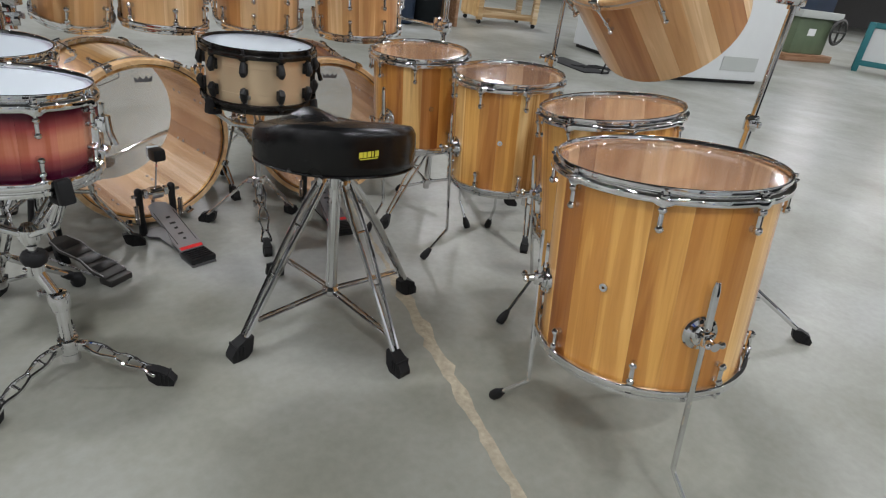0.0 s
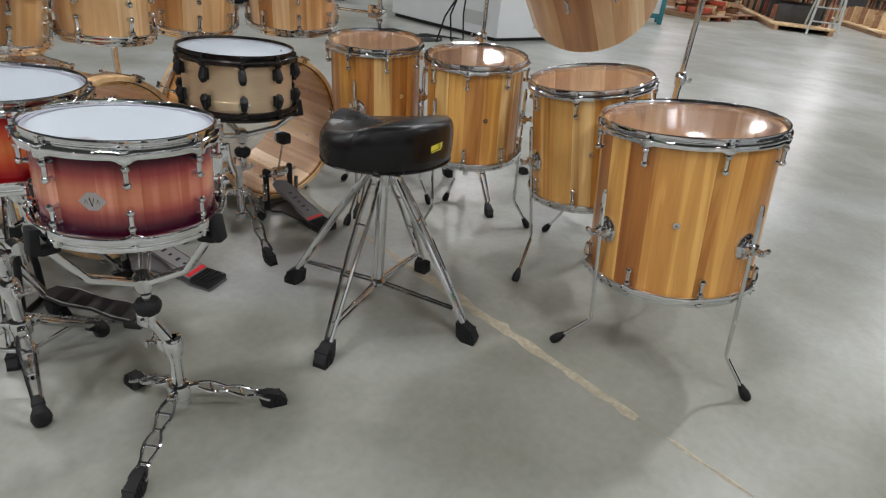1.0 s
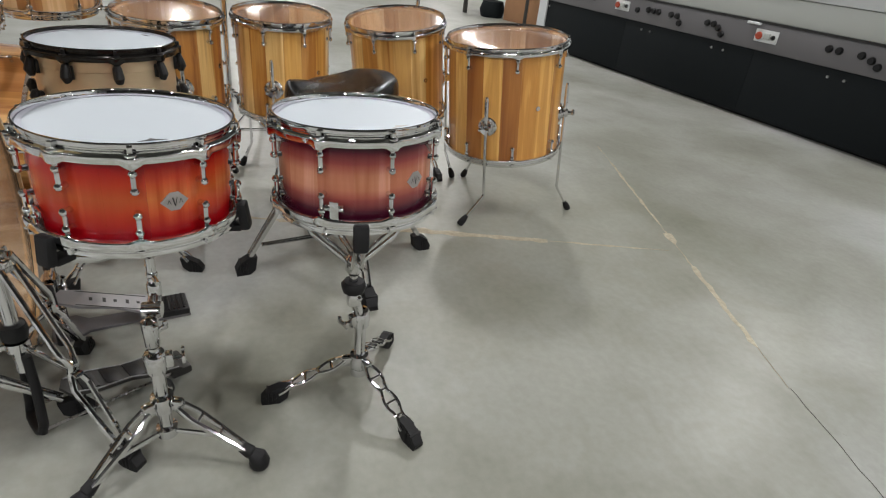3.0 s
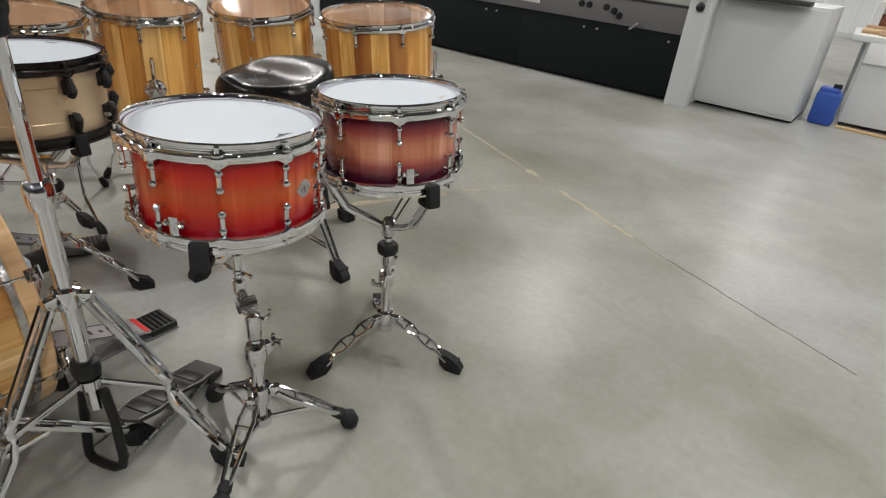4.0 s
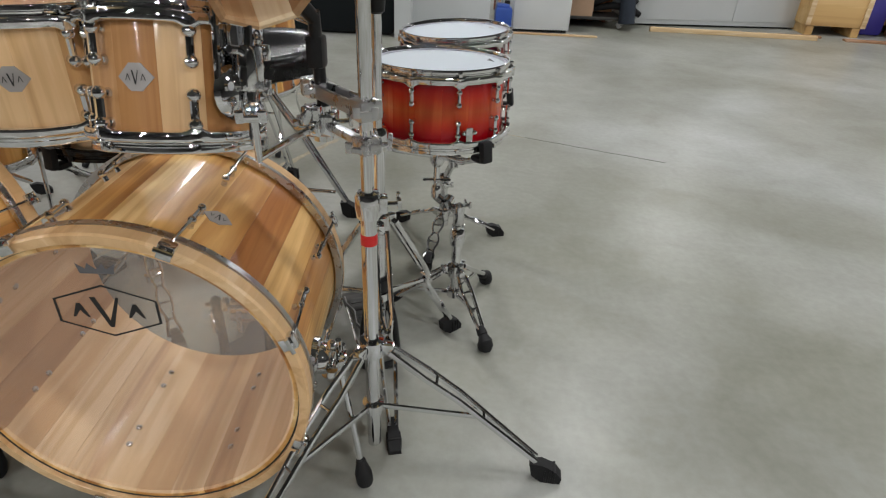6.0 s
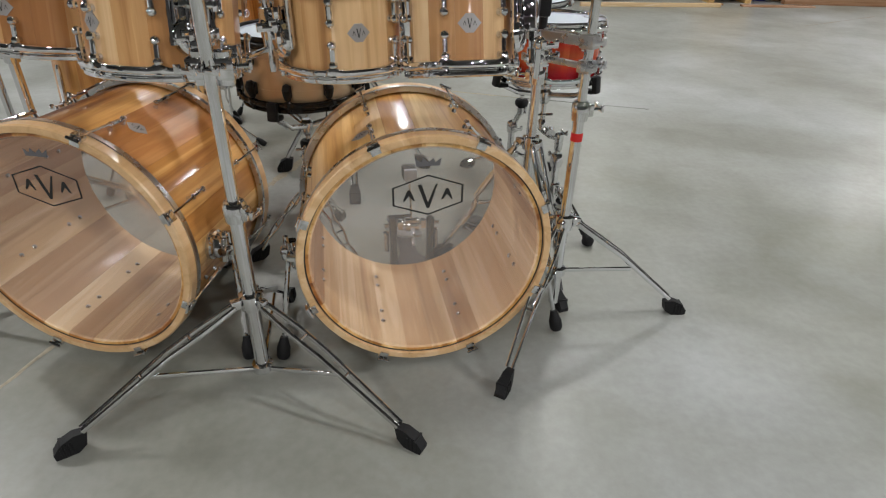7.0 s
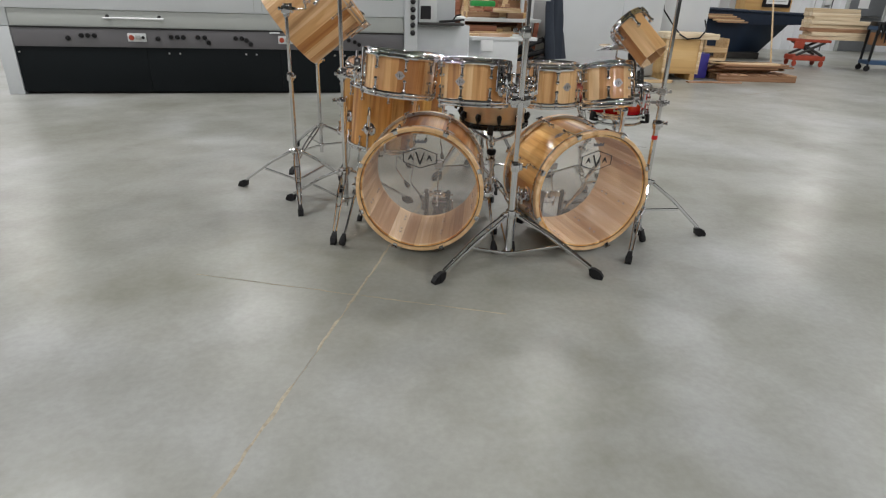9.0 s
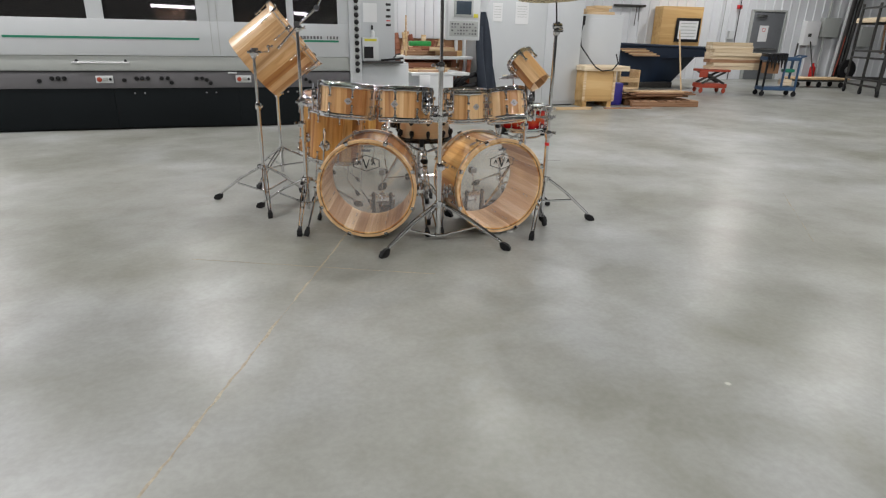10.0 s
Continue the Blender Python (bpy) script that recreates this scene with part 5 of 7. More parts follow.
def cymbal(name, centre, axis, r, label, mat):
    s = Shape()
    prof = [(0.006, 0.010), (0.02, 0.0095), (0.036, 0.004), (0.05, 0.0)] + [(0.05 + (r - 0.05) * k / 6, -0.018 * (k / 6) ** 1.4) for k in range(1, 7)]
    s.lathe(prof + [(a, b - 0.0012) for a, b in reversed(prof)], 64, closed=True)
    return solo(name, s, mat, label, "cymbal", axis_pose(centre, axis))


BRONZE = plain("bronze", (0.52, 0.41, 0.22), 0.28, 1.0, 0.1, 25)
cymbal("cymbal", (R_AT[0] - 0.012, R_AT[1] + 0.02, 1.425), (-0.03, 0.10, 1), 0.23, "brass-coloured cymbal on a boom stand, seen edge on", BRONZE)
cymbal("cymbal", (1.93, 0.375, 1.42), (0.02, 0.08, 1), 0.22, "brass-coloured cymbal above the middle stand, seen edge on", BRONZE)
cymbal("splash_cymbal", (2.455, 0.70, 0.955), (-0.06, 0.10, 1), 0.10, "small bright splash cymbal beside the tilted tom", STEEL)
pole(right_stand, [(2.455, 0.70, 0.90), (2.455, 0.70, 0.985)], 0.004, "splash_rod")
pole(right_stand, [(2.590, 0.695, 0.86), (2.455, 0.70, 0.90)], 0.005, "splash_arm")

H_AT = (2.627, 0.912)
hihat = thing("hi_hat_stand", "chrome hi-hat stand with a black pedal frame and footboard", "hi-hat stand", pose(*H_AT, 0), "tall stands")
tripod(hihat, H_AT, [(2.779, 1.100), (2.375, 0.955), (2.715, 0.672)], 0.417, 0.225, False, False, 0.0145, True, 0.013, 0.0052, True)
hc = Vector((*H_AT, 0))
pole(hihat, [hc + Vector((0, 0, 0.16)), hc + Vector((0, 0, 0.61))], 0.0145)
pole(hihat, [hc + Vector((0, 0, 0.60)), hc + Vector((0, 0, 0.87))], 0.0110, "upper_pole")
height_clamp(hihat, hc + Vector((0, 0, 0.61)), 0.0145, 2.8)
cup = Shape().lathe([(0.012, -0.035), (0.017, -0.031), (0.019, -0.008), (0.023, 0.0), (0.024, 0.02), (0.018, 0.022), (0.0, 0.022)], 20, Matrix.Translation(hc + Vector((0, 0, 0.884))))
part("cymbal_seat", cup, PLASTIC, hihat, "black plastic cymbal seat", world=True)
pole(hihat, [hc + Vector((0, 0, 0.88)), hc + Vector((0, 0, 1.12))], 0.0035, "pull_rod")
nut = Shape().lathe([(0.010, -0.020), (0.024, -0.018), (0.026, 0.0), (0.024, 0.014), (0.012, 0.018)], 18, Matrix.Translation(hc + Vector((0, 0, 0.26))))
part("spring_nut", nut, PLASTIC, hihat, world=True)
cymbal("hi_hat_cymbal", (H_AT[0], H_AT[1], 0.917), (0.0, 0.0, -1), 0.175, "brass-coloured lower hi-hat cymbal on its black seat", BRONZE)


def footboard(at, heading, length, width, mat, tilt, name="footboard"):
    """A pedal board with its heel on the floor; heading: the way the toe points."""
    s = Shape()
    outline = [(0, -width * 0.46), (length * 0.22, -width * 0.5), (length * 0.45, -width * 0.36), (length * 0.75, -width * 0.48), (length * 0.95, -width * 0.36), (length, 0),
               (length * 0.95, width * 0.36), (length * 0.75, width * 0.48), (length * 0.45, width * 0.36), (length * 0.22, width * 0.5), (0, width * 0.46)]
    m = Matrix.Translation(at) @ turn(heading) @ Matrix.Rotation(-tilt, 4, "Y")
    s.plate(outline, 0, 0.007, m)
    return s, m


def pedal(label, heel, heading, board_mat, frame, base_mat=None, beater=True, stripe=True, length=0.26):
    """A bass drum pedal: heel plate, long board, two posts, axle, chain and beater."""
    t = thing("bass_pedal", label, "drum pedal", pose(*heel, 0) @ turn(heading), "pedals")
    base = Shape()
    base.plate([(-0.01, -0.042), (0.07, -0.040), (0.12, -0.026), (0.24, -0.030), (0.27, -0.056), (0.325, -0.056), (0.325, 0.056), (0.27, 0.056), (0.24, 0.030), (0.12, 0.026), (0.07, 0.040), (-0.01, 0.042)], 0.003, 0.010)
    part("base_plate", base, base_mat or STEEL, t)
    hp = Shape()
    hp.box(0.075, 0.088, 0.020, (0.028, 0, 0.020), 0.006)
    heel_plate = part("heel_plate", hp, PLASTIC, t, "black ribbed heel plate")
    for k in range(5):
        part("rib", Shape().box(0.006, 0.074, 0.005, (0.004 + 0.013 * k, 0, 0.031), 0.0015), RUBBER, heel_plate)
    s, m = footboard((0.066, 0, 0.026), 0, length, 0.088, board_mat, radians(19))
    board = part("footboard", s, board_mat, t)
    if stripe:
        part("stripe", Shape().box(0.014, 0.078, 0.0015, (0.010, 0, 0.0075), 0, m), RED, board)
        for x, w in ((0.055, 0.010), (0.082, 0.018), (0.112, 0.012), (0.138, 0.020), (0.170, 0.014)):
            part("print_mark", Shape().box(0.008, w, 0.0010, (x, 0, 0.0075), 0, m), BLACK, board)
        edge = Shape()
        for y in (-0.034, 0.034):
            edge.box(0.17, 0.002, 0.0010, (0.12, y, 0.0075), 0, m)
        part("print_line", edge, BLACK, board)
    posts = []
    for y in (-0.058, 0.058):
        p = Shape()
        p.rod([(0.300, y, 0.006), (0.300, y, 0.075), (0.304, y, 0.165)], [0.014, 0.011, 0.013], 14)
        p.ball(0.014, (0.304, y, 0.168), 12)
        posts.append(part("post", p, frame, t))
        part("spring", Shape().lathe([(0.0075 + 0.0022 * (k % 2), 0.004 * k) for k in range(18)], 12, Matrix.Translation((0.285, y * 1.34, 0.055))), CHROME, t)
    ax = Shape()
    ax.rod([(0.302, -0.085, 0.155), (0.302, 0.085, 0.155)], 0.0065, 12)
    ax.rod([(0.302, -0.020, 0.155), (0.302, 0.020, 0.155)], 0.022, 18)
    for y in (-0.036, 0.036):
        ax.box(0.022, 0.016, 0.030, (0.302, y, 0.157), 0.004)
    part("axle", ax, CHROME, t)
    ch = Shape()
    for k in range(7):
        ch.box(0.005, 0.012, 0.009, (0.324 + 0.001 * k, 0, 0.148 - 0.008 * k), 0.001)
    part("chain", ch, STEEL, t)
    if beater:
        b = Shape()
        b.rod([(0.302, 0, 0.155), (0.262, 0, 0.300)], 0.0034, 10)
        part("beater_rod", b, CHROME, t)
        hd = Shape()
        hd.box(0.046, 0.044, 0.042, (0.258, 0, 0.310), 0.010)
        head = part("beater", hd, PLASTIC, t, "black and white felt beater")
        part("felt", Shape().box(0.016, 0.040, 0.038, (0.286, 0, 0.312), 0.006), HEAD, head)
    return t


head_br = math.atan2(BR_AXIS[1], BR_AXIS[0])
head_bl = math.atan2(BL_AXIS[1], BL_AXIS[0])
pedal("silver bass drum pedal with a red stripe and printed board", (2.225, 1.185), head_br + 0.02, SILVER, PLASTIC, MIDGREY)
pedal("dark grey bass drum pedal with a red stripe", (1.690, 1.195), head_bl + 0.02, MIDGREY, PLASTIC, DARK)
# hi-hat pedal
hp_at, hp_head = (2.487, 1.172), math.atan2(0.912 - 1.172, 2.627 - 2.487)
s, m = footboard((*hp_at, 0.020), hp_head, 0.255, 0.085, MIDGREY, radians(12))
board = part("footboard", s, DARK, hihat, "dark ridged footboard", world=True)
for x in (0.05, 0.10, 0.15, 0.20):
    part("grip_pad", Shape().box(0.034, 0.058, 0.003, (x, 0, 0.008), 0.001, m), PLASTIC, board, world=False)
line = Shape()
for y in (-1, 1):
    line.rod([(0.008, 0.036 * y, 0.0085), (0.055, 0.039 * y, 0.0085), (0.115, 0.028 * y, 0.0085), (0.19, 0.038 * y, 0.0085), (0.24, 0.028 * y, 0.0085)], 0.0016, 6, m)
part("edge_line", line, SILVER, board)
hl = Shape()
hl.box(0.05, 0.080, 0.022, (0.0, 0, 0.011), 0.006, Matrix.Translation((*hp_at, 0)) @ turn(hp_head))
part("heel_block", hl, DARK, hihat, world=True)
loop = Shape()
fm = Matrix.Translation((2.622, 0.915, 0)) @ turn(hp_head)
loop.rod([(0.0, -0.026, 0.205), (0.002, -0.038, 0.13), (0.008, -0.045, 0.040), (0.012, -0.042, 0.018), (0.016, -0.028, 0.011), (0.017, 0, 0.010), (0.016, 0.028, 0.011), (0.012, 0.042, 0.018), (0.008, 0.045, 0.040), (0.002, 0.038, 0.13), (0.0, 0.026, 0.205)], 0.0095, 12, fm)
part("pedal_frame", loop, PLASTIC, hihat, "black looped pedal frame", world=True)
rods = Shape()
for y in (-0.045, 0.045):
    rods.rod([(-0.27, y * 0.7, 0.014), (0.008, y, 0.022)], 0.003, 8, fm)
part("radius_rod", rods, STEEL, hihat, world=True)

A_AT = (0.843, 1.360)
left_a = tall_stand("gong_stand", "slim chrome stand holding the gong drum from the front", A_AT, [(0.485, 1.525), (0.895, 1.008), (1.100, 1.62)], 0.267, 0.095,
                    [(0.05, 0.696, 0.0125), (0.68, 1.045, 0.0098)], [(0.696, -1.2), (1.03, 1.2)])
tom_arm(left_a, (A_AT[0], A_AT[1], 1.045), (0.93, 1.515, 1.08))
B_AT = (0.914, 2.229)
left_b = tall_stand("gong_stand", "slim chrome stand holding the gong drum from behind", B_AT, [(0.690, 2.555), (1.336, 2.260), (0.753, 1.800)], 0.236, 0.095,
                    [(0.04, 0.690, 0.0125), (0.67, 1.07, 0.0098)], [(0.690, 0.6), (1.05, -1.6)])
tom_arm(left_b, (B_AT[0], B_AT[1], 1.04), (0.94, 2.035, 1.07))
C2_AT = (1.148, 1.018)
left_c = tall_stand("cymbal_stand", "chrome boom stand behind the bass drum", C2_AT, [(0.811, 1.252), (1.101, 0.607), (1.50, 1.20)], 0.25, 0.085,
                    [(0.05, 0.62, 0.0140), (0.60, 1.215, 0.0105)], [(0.62, 2.9), (1.205, 0.2)])
boom = Shape()
boom.rod([(1.028, 1.00, 1.082), (1.160, 1.00, 1.226), (1.275, 1.00, 1.325)], 0.0075, 12)
boom.rod([(1.028, 1.00, 1.082), (1.040, 1.00, 1.095)], 0.009, 12)
boom.rod([(1.148, 0.985, 1.226), (1.148, 1.04, 1.226)], 0.019, 16)
boom.rod([(1.272, 0.98, 1.322), (1.272, 1.02, 1.322)], 0.017, 16)
boom.rod([(1.275, 1.00, 1.325), (1.345, 1.005, 1.46)], 0.005, 10)
clamp_screw(boom, Vector((1.148, 1.018, 1.20)), -1.2)
part("boom_arm", boom, CHROME, left_c, world=True)
tom_arm(left_c, (C2_AT[0], C2_AT[1], 0.76), (1.222, 0.80, 0.80))
cymbal("cymbal", (1.345, 1.005, 1.44), (0.06, 0.05, 1), 0.22, "brass-coloured cymbal on the far boom stand", BRONZE)


# ---- throne ----
TH = Vector((2.012, 1.669, 0))
throne = thing("drum_throne", "black saddle drum throne on a chrome four-legged base", "drum stool", pose(TH.x, TH.y, 0))


def saddle():
    """A padded saddle: a broad back, two thigh lobes with a dip between, rolled edge."""
    s = Shape()
    n = 64
    verts, faces = [], []

    def outline(a):
        x, y = math.cos(a), math.sin(a)
        taper = 1 - 0.34 * max(0.0, -y) ** 1.6
        return 0.226 * math.copysign(abs(x) ** 0.88, x) * taper, 0.165 * y

    def height(x, y):
        u = min(1.0, max(0.0, (y + 0.02) / 0.12))
        back = u * u * (3 - 2 * u)
        w = min(1.0, max(0.0, (-y + 0.01) / 0.13))
        front = w * w * (3 - 2 * w)
        return 0.040 * back - 0.014 * (abs(x) / 0.2) ** 2 * back + 0.026 * math.exp(-((x / 0.055) ** 2)) * front - 0.012 * front + 0.09 * x
    rows = []
    base = 0.602
    for q in (0.0, 0.15, 0.3, 0.45, 0.6, 0.72, 0.83, 0.91):
        rows.append([(ox * q, oy * q, base + height(ox * q, oy * q)) for ox, oy in (outline(2 * math.pi * i / n) for i in range(n))])
    for q, drop, low in ((0.955, 0.006, 1.0), (0.985, 0.017, 0.9), (1.0, 0.034, 0.6), (1.0, 0.066, 0.25), (0.985, 0.082, 0.1), (0.94, 0.088, 0.0)):
        rows.append([(ox * q, oy * q, base + 0.09 * ox + (height(ox * 0.95, oy * 0.95) - 0.0855 * ox) * low - drop) for ox, oy in (outline(2 * math.pi * i / n) for i in range(n))])
    rows.append([(ox * 0.1, oy * 0.1, 0.512) for ox, oy in (outline(2 * math.pi * i / n) for i in range(n))])
    for row in rows:
        verts += row
    for k in range(len(rows) - 1):
        for i in range(n):
            j = (i + 1) % n
            faces.append((k * n + i, k * n + j, (k + 1) * n + j, (k + 1) * n + i))
    faces.append(tuple((len(rows) - 1) * n + i for i in range(n)))
    s.add(verts, faces)
    return s, outline


sad, sad_outline = saddle()
seat = part("seat", sad, VINYL, throne, "black vinyl saddle seat")
pip = Shape()
pts = [sad_outline(2 * math.pi * i / 64) for i in range(65)]
pip.rod([(x * 0.985, y * 0.985, 0.520 + 0.09 * x) for x, y in pts], 0.003, 6)
part("piping", pip, VINYL, seat)
# maker's mark: plain yellow bars in its place
mark = Shape()
for k, (u, w) in enumerate([(-0.026, 0.010), (-0.0145, 0.004), (-0.004, 0.010), (0.008, 0.009), (0.0195, 0.010)]):
    mark.box(w, 0.0012, 0.014, (u, 0, 0.004), 0)
mark.box(0.050, 0.0012, 0.0022, (-0.004, 0, -0.007), 0)
ey = sad_outline(math.pi / 2)[1]
part("yellow_mark", mark, YELLOW, seat, "faded yellow printed mark", m=Matrix.Translation((0.010, ey + 0.0006, 0.578)))
base_plate = Shape().lathe([(0.0, 0.499), (0.085, 0.499), (0.095, 0.512), (0.0, 0.512)], 28)
part("seat_plate", base_plate, DARK, throne)
pole(throne, [TH + Vector((0, 0, 0.10)), TH + Vector((0, 0, 0.505))], 0.0165, "post")
tf = [(1.975, 1.978), (2.310, 1.710), (2.048, 1.360), (1.715, 1.655)]
col = Shape().lathe([(0.016, -0.03), (0.026, -0.026), (0.030, 0.0), (0.030, 0.030), (0.022, 0.036), (0.016, 0.04)], 24, Matrix.Translation(TH + Vector((0, 0, 0.46))))
for f in tf:
    a = math.atan2(f[1] - TH.y, f[0] - TH.x)
    col.box(0.034, 0.026, 0.030, (0.036, 0, 0), 0.006, Matrix.Translation(TH + Vector((0, 0, 0.455))) @ turn(a))
clamp_screw(col, TH + Vector((0, 0, 0.495)), 2.6, 1.2)
part("leg_collar", col, CHROME, throne, world=True)
hub = Shape().lathe([(0.0, -0.014), (0.020, -0.014), (0.026, -0.006), (0.026, 0.006), (0.020, 0.014), (0.0, 0.014)], 20, Matrix.Translation(TH + Vector((0, 0, 0.105))))
part("brace_hub", hub, CHROME, throne, world=True)
for f in tf:
    foot = Vector((*f, 0.02))
    out = Vector((f[0] - TH.x, f[1] - TH.y, 0)).normalized()
    topv = TH + out * 0.045 + Vector((0, 0, 0.455))
    part("leg", double_leg(topv, foot, 0.015, 0.0058), CHROME, throne, world=True)
    b = Shape()
    side = Vector((-out.y, out.x, 0)) * 0.008
    for k in (-1, 1):
        b.rod([TH + out * 0.024 + side * k + Vector((0, 0, 0.105)), foot - out * 0.055 + side * k * 0.8 + Vector((0, 0, 0.075))], 0.0040, 8)
    part("brace", b, CHROME, throne, world=True)
    part("rubber_foot", wedge_foot(topv, foot, 0.042, 0.062, 0.060), RUBBER, throne, world=True)


# ---- the machine and the cabinets along the back ----
ROW = Matrix.Translation((-2.58, 4.760, 0)) @ turn(radians(6.73))
machine = thing("moulding_machine", "long white and charcoal wood moulding machine with a windowed hood", "machine", ROW)
ML = 4.27
for k in range(3):
    x0, x1 = ML * k / 3 + (0.147 if k == 0 else 0), ML * (k + 1) / 3
    part("base_panel", Shape().box(x1 - x0 - 0.001, 0.05, 0.465, ((x0 + x1) / 2, 0.03, 0.262), 0.004), CHARCOAL, machine)
part("plinth", Shape().box(ML - 0.1, 0.5, 0.03, (ML / 2, 0.32, 0.015)), PLASTIC, machine)
part("control_strip", Shape().box(ML - 0.15, 0.06, 0.185, (ML / 2 + 0.075, 0.022, 0.588), 0.006), MIDGREY, machine)
part("bed", Shape().box(ML - 0.16, 0.9, 0.64, (ML / 2 + 0.08, 0.515, 0.36)), CHARCOAL, machine)
part("hood_skirt", Shape().box(ML - 0.15, 0.85, 0.172, (ML / 2 + 0.075, 0.425, 0.782), 0.010), GREY, machine)
part("seam", Shape().box(ML - 0.15, 0.06, 0.014, (ML / 2 + 0.075, 0.018, 0.688)), BLACK, machine)
# hood front with window openings
windows = {1: (0.25, 1.277), 3: (1.449, 2.449), 5: (2.867, 3.50), 7: (3.581, 4.135)}
spans = sorted(windows.values())
Z0, ZW0, ZW1, Z1 = 0.870, 1.272, 1.68, 1.95
hood = Shape()
hood.box(ML, 0.05, ZW0 - Z0, (ML / 2, 0.010, (Z0 + ZW0) / 2), 0.006)
hood.box(ML, 0.05, Z1 - ZW1, (ML / 2, 0.010, (Z1 + ZW1) / 2), 0.006)
edges = [0.0] + [v for ab in spans for v in ab] + [ML]
for a, b in zip(edges[0::2], edges[1::2]):
    if b - a > 0.01:
        hood.box(b - a, 0.048, ZW1 - ZW0, ((a + b) / 2, 0.011, (ZW0 + ZW1) / 2))
part("hood", hood, WHITE, machine)
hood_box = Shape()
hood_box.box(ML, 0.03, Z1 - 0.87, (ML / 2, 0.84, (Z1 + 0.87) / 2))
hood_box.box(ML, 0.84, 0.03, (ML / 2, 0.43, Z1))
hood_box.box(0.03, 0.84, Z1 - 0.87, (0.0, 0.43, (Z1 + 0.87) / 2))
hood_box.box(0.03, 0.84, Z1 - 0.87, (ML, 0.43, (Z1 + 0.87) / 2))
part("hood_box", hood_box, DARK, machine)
for a, b in spans:
    w = part("window", Shape().box(b - a, 0.008, ZW1 - ZW0, ((a + b) / 2, 0.012, (ZW0 + ZW1) / 2)), GLASS, machine, "dark tinted window")
    w.visible_shadow = False
for x0, x1, z in ((1.92, 2.42, 1.44), (3.62, 3.80, 1.40)):
    part("tube_lamp", Shape().rod([(x0, 0.35, z), (x1, 0.35, z - 0.01)], 0.02, 10), glow("tube_glow", (0.93, 0.97, 1.0), 60.0), machine, "lit tube lamp inside the hood")
part("cutter_block", Shape().box(0.5, 0.25, 0.22, (0.7, 0.45, 1.20), 0.02).box(0.35, 0.2, 0.35, (2.1, 0.55, 1.25), 0.02).box(0.4, 0.2, 0.30, (3.1, 0.5, 1.25), 0.02), ROUGHWOOD, machine, "brown parts inside the hood")
part("stripe", Shape().box(2.04, 0.004, 0.024, (1.43, -0.017, 1.068)), GREEN, machine, "green stripe")
part("stripe", Shape().box(0.44, 0.004, 0.024, (3.914, -0.017, 1.064)), GREEN, machine, "green stripe")
for k, w in enumerate((0.030, 0.034, 0.040, 0.030, 0.032, 0.038, 0.034, 0.026, 0.0, 0.016, 0.028, 0.028, 0.028)):
    if w:
        part("name_mark", Shape().box(w * 0.72, 0.004, 0.036, (3.62 + 0.0415 * k, -0.017, 1.107)), MIDGREY, machine)
for x in (2.589, 2.674):
    part("hood_seam", Shape().box(0.007, 0.004, 0.62, (x, -0.016, 1.20)), GREY, machine)
bar = Shape()
bar.rod([(1.045, -0.034, 0.790), (1.645, -0.034, 0.790)], 0.012, 12)
grab = part("grab_bar", bar, CREAM, machine, "white grab bar")
for x in (1.09, 1.60):
    part("bar_post", Shape().rod([(x, 0.0, 0.812), (x, -0.034, 0.796)], 0.017, 10), PLASTIC, grab)
part("pull_handle", Shape().box(0.11, 0.03, 0.018, (2.79, -0.018, 0.674), 0.005), CREAM, machine)
knob = Shape().lathe([(0.0, 0.020), (0.020, 0.019), (0.024, 0.010), (0.026, 0.0)], 18, Matrix.Rotation(math.pi / 2, 4, "X"))
knob_data = knob.mesh("knob", PLASTIC)
for x, z in ((0.674, 0.583), (0.805, 0.612), (0.868, 0.612), (0.931, 0.612), (1.555, 0.590), (1.692, 0.609), (1.754, 0.609), (1.816, 0.609), (1.966, 0.609), (2.036, 0.609), (2.073, 0.557), (2.363, 0.608),
             (2.428, 0.608), (2.478, 0.587), (2.520, 0.548), (3.40, 0.608), (3.47, 0.608), (3.62, 0.608), (3.69, 0.59), (3.74, 0.56)):
    part("knob", knob_data, PLASTIC, machine, m=Matrix.Translation((x, -0.010, z)))
bolt_data = Shape().lathe([(0.0, 0.008), (0.009, 0.008), (0.011, 0.0)], 8, Matrix.Rotation(math.pi / 2, 4, "X")).mesh("bolt", STEEL)
for x in (0.183, 1.649, 1.760, 2.461, 2.574, 3.453, 3.57, 4.168):
    part("bolt", bolt_data, PAPER, machine, m=Matrix.Translation((x, 0.004, 0.437)))
for x in (1.349, 2.916):
    plate = part("switch_plate", Shape().box(0.185, 0.012, 0.085, (x, -0.013, 0.600), 0.003), CREAM, machine, "beige switch plate")
    part("stop_button", Shape().lathe([(0.0, 0.022), (0.024, 0.02), (0.028, 0.010), (0.018, 0.0)], 16, Matrix.Translation((x - 0.052, -0.018, 0.598)) @ Matrix.Rotation(math.pi / 2, 4, "X")), REDSTEEL, plate)
    part("switch", Shape().box(0.05, 0.012, 0.04, (x + 0.012, -0.024, 0.602), 0.003), GREY, plate)
    part("dial", Shape().lathe([(0.0, 0.016), (0.014, 0.015), (0.017, 0.0)], 12, Matrix.Translation((x + 0.062, -0.018, 0.600)) @ Matrix.Rotation(math.pi / 2, 4, "X")), PLASTIC, plate)
latch = Shape().rod([(3.845, -0.01, 0.478), (3.925, -0.05, 0.535)], [0.009, 0.013], 10)
part("latch", latch, STEEL, machine)
endp = Shape().box(0.145, 0.86, 0.69, (0.0725, 0.42, 0.345), 0.008)
